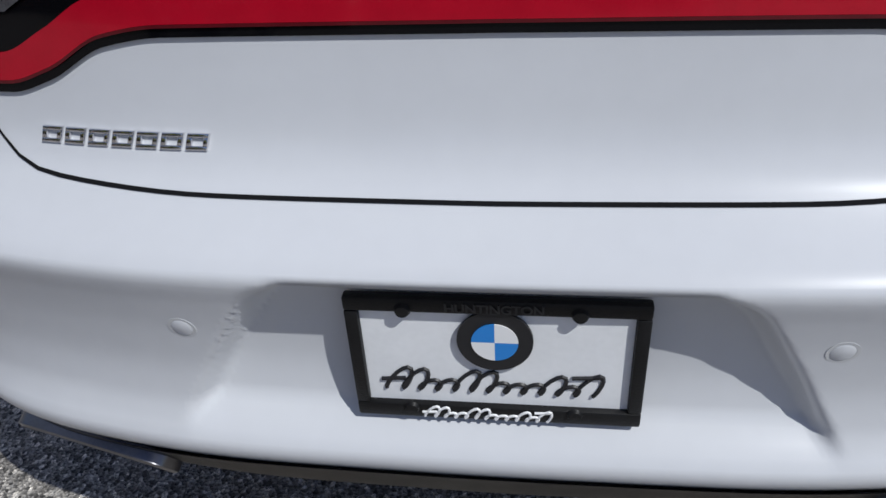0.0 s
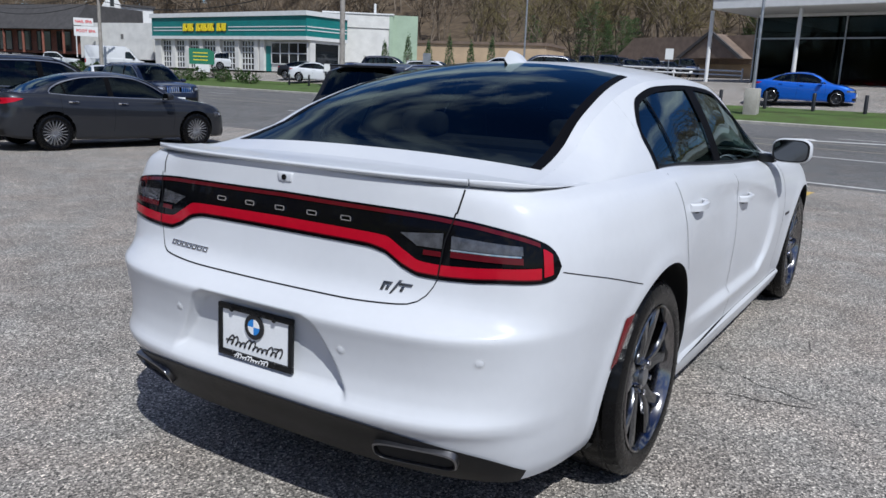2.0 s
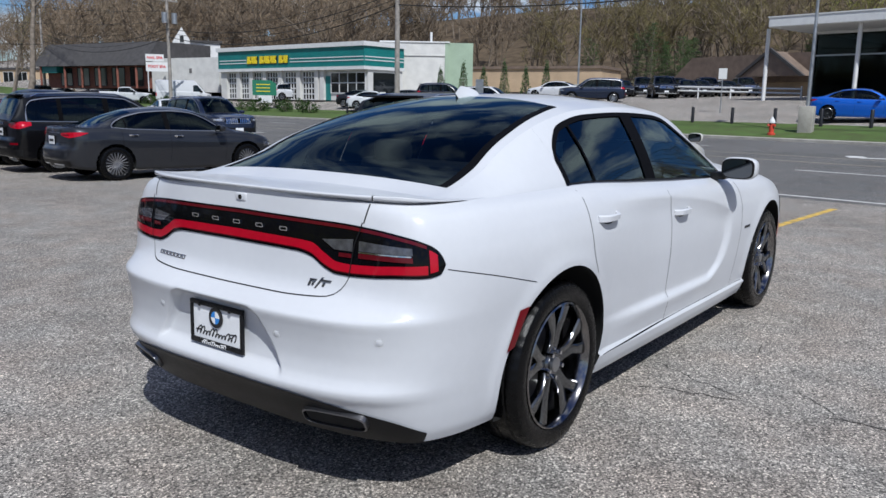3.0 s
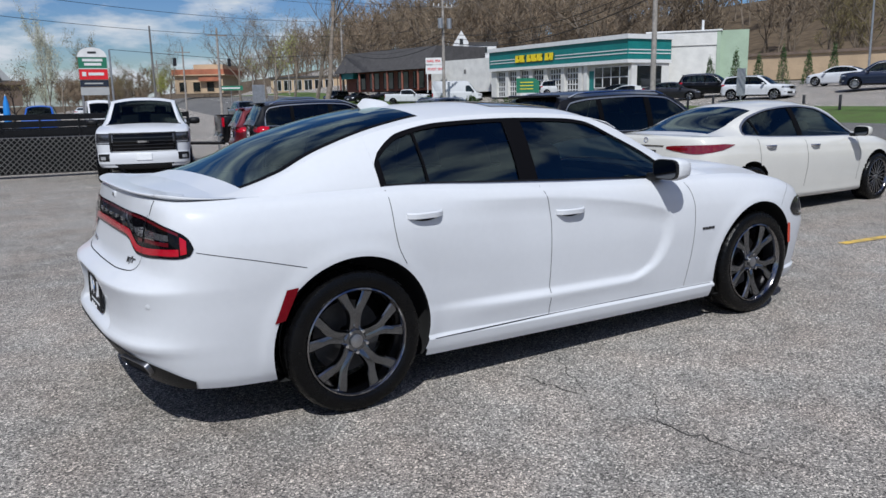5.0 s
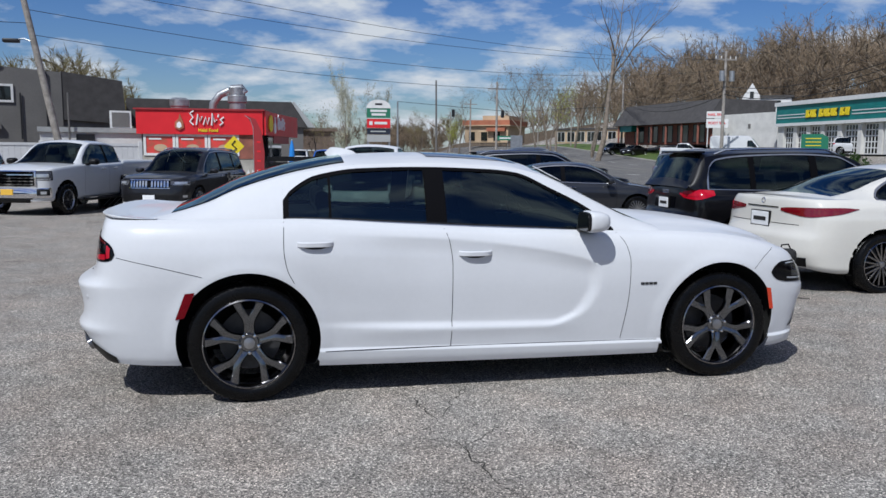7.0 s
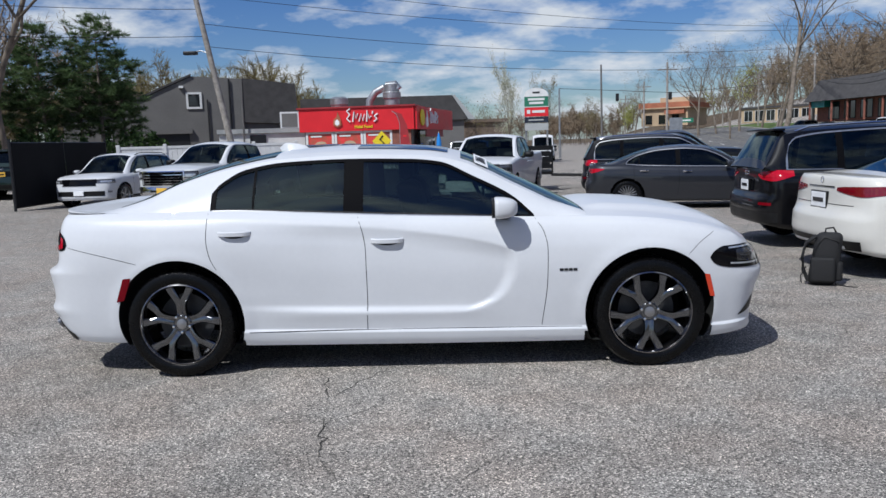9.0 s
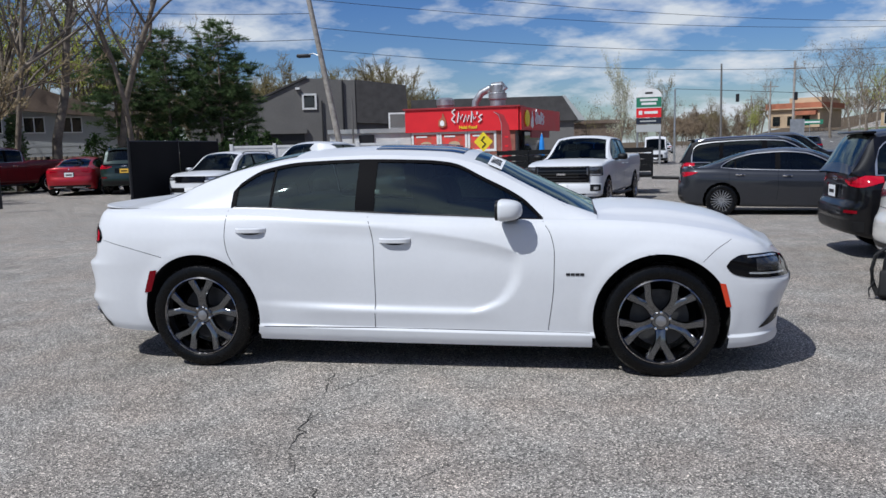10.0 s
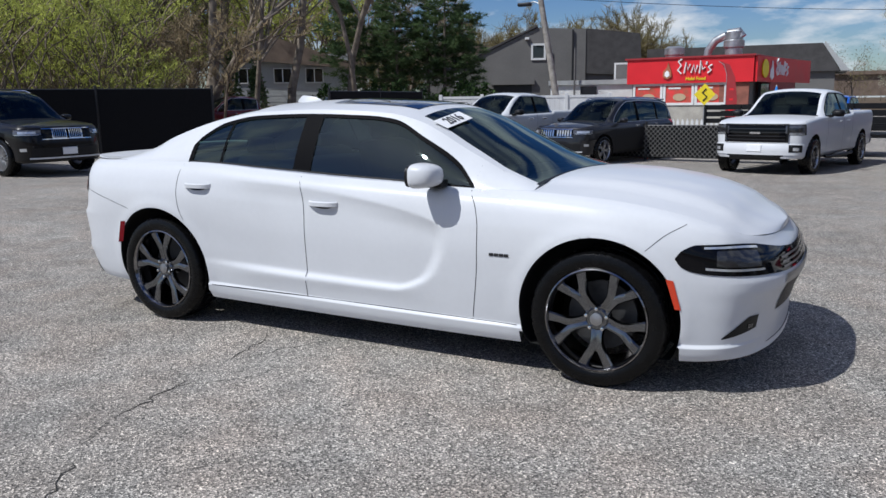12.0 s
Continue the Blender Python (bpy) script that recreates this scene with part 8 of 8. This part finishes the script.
p = pole("signal_mast", "street-corner post with hanging traffic signals", 9.0, 62, 6.0, .10, "galv", cat="traffic signal")
part("signal_wire", tube([(0, 0, 5.9), (10, 1, 5.3), (20, 2, 5.9)], .02, 5), "wire", p)
for x in (5, 9.5):
    part("signal_head", box_bm(x - .13, x + .13, .35, .55, 4.7, 5.35, .03, 1), "ink", p)
# light masts in the dealer's lot
for x, y, h in ((33.85, 5.9, 8.5), (54.3, 27.9, 8.5)):
    p = pole("light_mast", "slim grey light mast on a concrete footing", x, y, h, .085, "galv", cat="lamp post")
    part("footing", box_bm(-.30, .30, -.30, .30, -.3, 1.15, .04, 2), "concrete", p)
    part("lamp_head", box_bm(-.5, .5, -.2, .2, h - .05, h + .1, .03, 1), "galv", p)
# hydrant
hy = tagged(new("fire_hydrant"), "red and white fire hydrant on the grass verge", "hydrant")
hy.matrix_basis = pose(32.55, 7.02, ground_z(32.55, 7.02))
part("barrel", tube([(0, 0, -.05), (0, 0, .08), (0, 0, .1), (0, 0, .52)], [.17, .17, .11, .11], 16), "orange", hy)
part("bonnet", tube([(0, 0, .52), (0, 0, .56), (0, 0, .66), (0, 0, .74), (0, 0, .80)], [.145, .145, .11, .05, .03], 16), "white_t", hy)
for a in (0, 120, 240):
    part("outlet", tube([(0, 0, .42), (.19 * math.cos(radians(a)), .19 * math.sin(radians(a)), .42)], .055, 10), "orange", hy)
# bollards along the verge
for k in range(13):
    x, y = uv_to_xy(34.6, -8 + k * 2.2)
    b = tagged(part("bollard", tube([(0, 0, -.05), (0, 0, .78), (0, 0, .82)], [.085, .085, .06], 12), "ink", None), "short black timber bollard on the verge", "bollard", group="bollards")
    b.matrix_basis = pose(x, y, ground_z(x, y))
for k in range(10):
    x, y = uv_to_xy(33.6, 26 + k * 2.4)
    b = tagged(part("bollard", tube([(0, 0, -.05), (0, 0, .78), (0, 0, .82)], [.075, .075, .05], 12), "ink", None), "short black timber bollard on the verge", "bollard", group="bollards")
    b.matrix_basis = pose(x, y, ground_z(x, y))
rl = tagged(new("guard_rail"), "white two-rail barrier before the showroom", "barrier")
for z in (.45, .75):
    part("rail", tube([(56, 21, 2.2 + z), (55, 11, 2.0 + z)], .06, 8), "white_t", rl)
for k in range(5):
    part("post", tube([(56 - .25 * k, 21 - 2.5 * k, 1.6), (56 - .25 * k, 21 - 2.5 * k, 2.95)], .06, 8), "white_t", rl)


def sign_post(name, label, x, y, z1, w, h, m, face, diamond=False, z=None):
    z0 = ground_z(x, y) if z is None else z
    s = tagged(new(name), label, "sign")
    s.matrix_basis = face_pose((x, y, z0), face, (0, 0, 1))
    part("post", tube([(0, -.05, -.03), (0, z1, -.03)], .03, 6), "galv", s)
    if diamond:
        part("panel", prism([(0, z1 - w), (w * .95, z1), (0, z1 + w), (-w * .95, z1)], 0, .012), m, s, smooth=False)
    else:
        part("panel", box_bm(-w / 2, w / 2, z1 - h / 2, z1 + h / 2, 0, .012), m, s, smooth=False)
    return s


s = sign_post("warning_sign", "yellow diamond sign with a black winding arrow", -3.05, 28.9, 1.85, .44, .44, "signyel", (1, .1, 0), True)
part("arrow", tube([(-.06, 1.60, .014), (.09, 1.75, .014), (-.09, 1.92, .014), (.05, 2.08, .014)], .030, 6), "ink", s)
sign_post("notice_sign", "white parking notice on a steel post", 41.5, 12.2, 2.2, .45, .6, "white_t", (.25, -1, 0))
sign_post("notice_sign", "pale notice on a steel post by the verge", 37.9, 26.4, 1.7, .5, 1.6, "galv", (.5, -1, 0))
sign_post("notice_sign", "small notice sign on the verge", 37.0, 33.8, 1.6, .4, .5, "white_t", (.6, -.8, 0))
st = sign_post("street_sign", "green street name sign with unreadable bars", 25.5, 84, 2.9, 2.6, .5, "signgreen", (1, -.3, 0))
part("name_bar", box_bm(-1.0, 1.0, 2.82, 2.98, .012, .02), "white_t", st, smooth=False)
sign_post("signal_board", "back of a tall roadside sign on a slanting post", 13.0, 40.5, 2.2, .75, 1.0, "galv", (1, 0, 0))
# shopping pylon
e, L = bld("pylon_sign", "tall plaza sign with green, red and dark panels", "sign", (5.15, 51.5), (6.83, 51.3), -.05)
for x in (.08, L - .08):
    part("post", tube([(x, -.1, -.1), (x, 4.3, -.1)], .07, 8), "galv", e)
bx(e, "sign_panel", 0, L, 3.85, 4.55, -.2, 0, "signgreen")
bx(e, "sign_panel", 0, L, 3.15, 3.80, -.2, 0, "redsign")
bx(e, "sign_panel", 0, L, 2.70, 3.10, -.2, 0, "navy_p")
bx(e, "sign_panel", 0, L, 2.15, 2.65, -.2, 0, "paleside")
bx(e, "divider", -.03, L + .03, 3.80, 3.85, -.2, .02, "white_t")
bx(e, "divider", -.03, L + .03, 4.55, 4.66, -.2, .02, "white_t")
part("arched_top", prism([(0, 4.66)] + [(L / 2 - L / 2 * math.cos(math.pi * k / 12), 4.66 + .5 * math.sin(math.pi * k / 12)) for k in range(13)][1:-1] + [(L, 4.66)], -.2, 0), "white_t", e, smooth=False)
for y0, y1, a, b, m in ((4.28, 4.44, .15, .85, "white_t"), (4.02, 4.18, .2, .8, "white_t"), (3.4, 3.58, .32, .86, "white_t"), (3.35, 3.62, .1, .24, "white_t"), (2.85, 2.94, .15, .8, "paleside"), (4.78, 4.9, .35, .65, "ink")):
    bx(e, "name_bar", a * L, b * L, y0, y1, 0, .02, m)
# monument sign of the tyre shop
e, L = bld("monument_sign", "dark green monument sign on a white base", "sign", (43.2, 54.9), (44.7, 53.4), 1.4)
bx(e, "base", .5, L - .4, -.2, .45, -.3, 0, "white_t")
part("panel", prism([(0, .45), (L, .45), (L, 1.5), (L - .5, 1.8), (0, 1.8)], -.3, 0), "signgreen", e, smooth=False)
for y in (.78, 1.08, 1.38):
    bx(e, "name_bar", .35, L - .55, y, y + .07, 0, .02, "signyel")
# feather banner beside the kiosk
fb = tagged(new("feather_banner"), "tall dark red feather banner on a thin pole", "banner")
fb.matrix_basis = face_pose((-2.25, 29.0, ground_z(-2.25, 29)), (1, -.2, 0), (0, 0, 1))
part("pole", tube([(0, 0, 0), (0, 2.6, 0), (-.12, 3.0, 0), (-.35, 3.15, 0)], .015, 6), "galv", fb)
part("flag", prism([(.02, .5), (.42, .5), (.46, 1.6), (.34, 2.5), (.1, 3.0), (-.3, 3.16), (0, 2.7)], -.004, .004), "reddark", fb, smooth=False)
for k in range(4):
    part("flag_bar", box_bm(.14, .30, .8 + k * .4, .88 + k * .4, .004, .008), "redsign", fb, smooth=False)
ub = tagged(new("parasol"), "folded blue parasol standing by the kiosk", "parasol")
ub.matrix_basis = pose(-.6, 31.5, ground_z(-.6, 31.5))
part("pole", tube([(0, 0, 0), (0, 0, 2.2)], .02, 6), "white_t", ub)
part("folded_canopy", tube([(0, 0, .9), (0, 0, 1.2), (0, 0, 1.8), (0, 0, 2.15)], [.10, .15, .11, .03], 10), "blue_ink", ub)


# fences
def screen_gate(A, B, h, label):
    z = ground_z((A[0] + B[0]) / 2, (A[1] + B[1]) / 2)
    e, L = bld("screened_gate", label, "gate", A, B, z)
    n = max(2, int(L / 2.4))
    for k in range(n + 1):
        part("post", tube([(L * k / n, 0, 0), (L * k / n, h + .08, 0)], .04, 8), "ink", e)
    for y in (.12, h - .03):
        part("rail", tube([(0, y, 0), (L, y, 0)], .025, 8), "ink", e)
    for k in range(n):
        g = 8
        a, b = L * k / n + .03, L * (k + 1) / n - .03
        V = np.array([[(a + (b - a) * i / g, .12 + (h - .15) * j / 4, .03 + .018 * math.sin(i * 1.7 + k) * math.sin(math.pi * j / 4)) for j in range(5)] for i in range(g + 1)])
        skin("mesh_screen", V, "screen", e)
        skin("mesh_screen", V - np.array([0, 0, .006]), "screen", e, flip=True)
    return e


screen_gate((-19.0, 4.8), (-14.0, 12.6), 1.85, "black steel gate covered in privacy mesh")
screen_gate((-12.1, 15.7), (-12.0, 21.4), 1.95, "black steel gate leaf covered in privacy mesh, standing open")
link_fence = screen_gate((-6.2, 17.9), (.9, 17.2), 1.0, "low black chain-link fence with dark slats")
lf_len, bm = math.hypot(7.1, .7), bmesh.new()
for k in range(int(lf_len / .13) + 8):
    for sg in (-1, 1):
        x0, x1 = k * .13 - .5 - sg * .42, k * .13 - .5 + sg * .42
        if min(x0, x1) > 0 and max(x0, x1) < lf_len:
            tube([(x0, .12, .075), (x1, .98, .075)], .008, 4, bm=bm)
tagged(part("chain_link", bm, "greysiding", link_fence, "grey woven wire"), kind="stuff")
screen_gate((-30, -6), (-19.2, 4.5), 1.85, "black steel fence covered in privacy mesh")
e, L = bld("vinyl_fence", "white vinyl privacy fence beside the kiosk", "fence", (-13.2, 25.2), (-6.6, 27.6), -.25)
n = 4
for k in range(n + 1):
    part("post", box_bm(L * k / n - .07, L * k / n + .07, 0, 2.0, -.07, .07, .01, 1), "vinyl", e)
for k in range(n):
    a = L * k / n + .07
    w = (L / n - .14) / 8
    for q in range(8):
        part("board", box_bm(a + q * w, a + (q + 1) * w - .006, .08, 1.82, -.02, .02), "vinyl", e, smooth=False)
    part("rail", box_bm(a, a + 8 * w, 1.82, 1.92, -.04, .04), "vinyl", e, smooth=False)
e, L = bld("picket_fence", "short white picket fence panel beside the kiosk", "fence", (-3.4, 24.5), (-1.4, 24.3), -.2)
for k in range(12):
    part("picket", prism([(k * .17, 0), (k * .17 + .09, 0), (k * .17 + .09, .85), (k * .17 + .045, .95), (k * .17, .85)], -.015, .015), "vinyl", e, smooth=False)
for y in (.25, .65):
    part("rail", box_bm(0, L, y, y + .07, -.04, -.015), "vinyl", e, smooth=False)
# utility trailer
e, L = bld("utility_trailer", "black utility trailer with slatted sides", "trailer", (-1.6, 20.6), (3.4, 20.2), ground_z(1, 20.4))
bx(e, "deck", 0, L, .55, .65, -2.0, 0, "black_pl")
for y in (.75, .95, 1.15, 1.35):
    bx(e, "side_slat", 0, L, y, y + .14, -.05, 0, "black_pl")
    bx(e, "side_slat", 0, L, y, y + .14, -2.0, -1.95, "black_pl")
for k in range(6):
    bx(e, "stake", L * k / 5 - .03, L * k / 5 + .03, .6, 1.5, -.08, .04, "black_pl")
for x in (L * .5, L * .68):
    bm = revolve([(.20, -.1), (.34, -.1), (.36, 0), (.34, .1), (.20, .1)], 24)
    bmesh.ops.transform(bm, matrix=pose(x, .36, .05, 90), verts=bm.verts[:])
    bmesh.ops.recalc_face_normals(bm, faces=bm.faces[:])
    part("tyre", bm, "tyre", e)
part("drawbar", tube([(L, .5, -1.0), (L + 1.3, .45, -1.0)], .05, 8), "black_pl", e)
part("jack", tube([(L + 1.1, 0, -1.0), (L + 1.1, .7, -1.0)], .035, 8), "galv", e)
# backpack on the asphalt
bp = tagged(new("backpack"), "black fabric backpack standing on the asphalt", "backpack")
bp.matrix_basis = pose(3.83, 1.72, ground_z(3.83, 1.72), 0, 0, -25) @ Matrix.Scale(.92, 4)
M["fabric"] = mat("black_nylon", (.008, .008, .009), .75, var=.25, scale=12, bump=.35, bscale=220)
bm = box_bm(-.145, .145, -.10, .10, 0, .56, .075, 5)
for v in bm.verts:
    k = v.co.z / .56
    v.co.x += .07 * k; v.co.y *= 1 - .22 * k * k; v.co.x = (v.co.x - .07 * k) * (1 - .10 * k) + .07 * k
    v.co.y += .012 * math.sin(v.co.x * 30) * math.sin(k * 6)
bag = part("main_bag", bm, "fabric", bp)
part("zip_line", tube([(-.10, -.098, .06), (-.08, -.098, .40), (.02, -.085, .52), (.16, -.085, .47), (.17, -.098, .30)], .005, 6), "black_pl", bag)
part("front_pocket", box_bm(-.11, .13, -.145, -.09, .04, .31, .035, 4), "fabric", bp)
part("side_pocket", box_bm(.12, .20, -.07, .07, .05, .26, .03, 3), "fabric", bp)
part("carry_handle", tube([(.02, 0, .55), (.03, 0, .60), (.10, 0, .61), (.13, 0, .55)], .010, 6), "fabric", bp)
for y in (-.06, .06):
    part("strap", tube([(-.06, y, .52), (-.16, y, .44), (-.19, y, .30), (-.18, y, .16), (-.13, y, .04)], .016, 6), "fabric", bp)
part("strap_tail", tube([(.13, -.05, .02), (.22, -.08, .008), (.30, -.12, .006), (.34, -.10, .006)], .008, 6), "fabric", bp)
part("strap_tail", tube([(-.15, -.07, .20), (-.20, -.10, .10), (-.19, -.12, .03)], .007, 6), "fabric", bp)

# cars across the road: the dealer's rows and the shop's forecourt
def twin(src, x, y, heading, label=None, size=(1, 1, 1)):
    c = copy_thing(src, pose(x, y, ground_z(x, y), 0, 0, heading))
    c.scale = size
    if label:
        c["label"] = label
    return c


fr = "cars in the dealer's rows across the road"
vehicle("sedan", "bright blue coupe-like crossover with black wheels", "sedan", "blue_p", (38.1, 4.4), -82, "truck", size=(1.0, .98, 1.08))
b1 = vehicle("suv", "black sport utility vehicle in a dealer's row", "suv", "black_p", (59.2, 22.5), -150, "five", group=fr, chrome=True)
b2 = vehicle("sedan", "dark grey sedan in a dealer's row", "sedan", "dgrey_p", (62.0, 20.6), -150, "five", group=fr)
b3 = vehicle("sedan", "white sedan in a dealer's row", "sedan", "white", (53.6, 29.6), 100, "five", group=fr)
n1 = vehicle("suv", "navy sport utility vehicle at the row's end", "suv", "navy_p", (47.6, 23.3), 118, "multi", group=fr, chrome=True)
for k in range(1, 6):
    twin(b1 if k % 2 else b2, 52.3 + k * 4.2, 22.0 - .35 * k, -150, size=(1, 1, .95 + .03 * (k % 3)))
for k in range(1, 5):
    twin(b2 if k % 2 else b1, 57.5 + k * 3.6, 27.4 - .3 * k, -150)
twin(b3, 70.5, 21.5, -150)
twin(b3, 67.0, 32.0, 95)
wx = vehicle("suv", "white crossover coupe facing along the verge", "suv", "white", (44.0, 29.6), -76, "five", size=(1, 1, .92), group=fr, lamp="red_lens")
twin(b1, 46.6, 35.5, -65)
twin(b2, 45.0, 37.8, -60)
twin(b3, 43.6, 40.6, -50, "white hatchback on the shop's forecourt", (.92, 1, 1.05))
twin(b2, 45.4, 43.5, -70, "grey hatchback on the shop's forecourt", (.92, 1, 1.03))
vehicle("suv", "silver sport utility vehicle before the bay doors", "suv", "silver_p", (52.0, 58.3), -62, "five")
vehicle("van", "white high-roof delivery van parked by the parade", "van", "white", (48.4, 72.6), -36, "five", cat="van")
vehicle("pickup", "white pickup truck behind the delivery van", "pickup", "white", (46.6, 80.6), -40, "truck")
b4 = vehicle("suv", "white sport utility vehicle with a spare wheel in the side street", "suv", "white", (.5, 55.5), 85, "five", size=(.85, .9, 1.0))
vehicle("van", "small white delivery truck in the side street", "van", "white", (7.0, 57), -95, "five", size=(.8, .9, .82), cat="van")
twin(n1, 20.5, 66, 82, "dark sport utility vehicle driving away down the road")
twin(b2, 47.5, 96.5, -150, "dark sedan parked before the parade")
twin(b1, 46.2, 100.5, -150, "black sport utility vehicle parked before the parade")
vehicle("suv", "blue open off-road vehicle beyond the kiosk", "suv", "blue_p", (1.5, 40.5), -100, "five", size=(.85, .9, 1.0))
twin(b3, 13, 105, 80, "white sedan far down the road")

# cracks in the worn asphalt
M["crack"] = mat("crack_shade", (.045, .043, .040), .95, var=.3, scale=8, spec=.1)


def crack(points, w, seed):
    rng = np.random.default_rng(seed)
    P = [Vector((*p, 0)) for p in points]
    V, F = [], []
    fine = []
    for a, b in zip(P, P[1:]):
        n = max(3, int((b - a).length / .05))
        for i in range(n):
            fine.append(a.lerp(b, i / n) + Vector((rng.normal(0, .014), rng.normal(0, .014), 0)))
    fine.append(P[-1])
    for i, p in enumerate(fine):
        d = (fine[min(i + 1, len(fine) - 1)] - fine[max(i - 1, 0)]).normalized()
        s = Vector((-d.y, d.x, 0)) * w * max(.05, .5 * math.sin(i * .37 + seed) + .1 + .9 * rng.random()) * .38
        for q in (p + s, p - s):
            V.append((q.x, q.y, ground_z(q.x, q.y) + .0025))
    for i in range(len(fine) - 1):
        F.append((2 * i, 2 * i + 1, 2 * i + 3, 2 * i + 2))
    me = mesh("crack", V, F)
    if me.polygons[0].normal.z < 0:
        me.flip_normals()
    return tagged(obj("crack", me, "crack"), "thin dark crack in the worn asphalt", "crack", kind="structure")


CR = [([(-.76, -.73), (-.58, -1.0), (-.49, -1.45), (-.44, -1.92), (-.39, -2.35), (-.22, -2.63), (.03, -2.95), (.1, -3.4)], .010),
      ([(-.49, -1.45), (-.36, -1.15), (-.20, -.84)], .007), ([(-.44, -1.9), (-.15, -1.55), (.2, -1.3), (.55, -1.22)], .005),
      ([(.3, -2.6), (.55, -2.2), (.8, -2.0)], .004), ([(-3.6, .50), (-3.04, .59), (-2.79, .61), (-2.54, .58), (-2.27, .60)], .008),
      ([(-3.6, -.5), (-3.01, -.11), (-2.79, .05), (-2.59, .12)], .007), ([(-2.9, -.9), (-2.75, -1.5), (-2.4, -1.9), (-2.35, -2.6)], .005),
      ([(3.0, -.6), (3.3, .2), (3.1, .9)], .006), ([(2.2, 2.6), (3.4, 2.2), (4.6, 2.5), (6, 2.2)], .008)]
for k, (pts, w) in enumerate(CR):
    crack(pts, w, 400 + k)
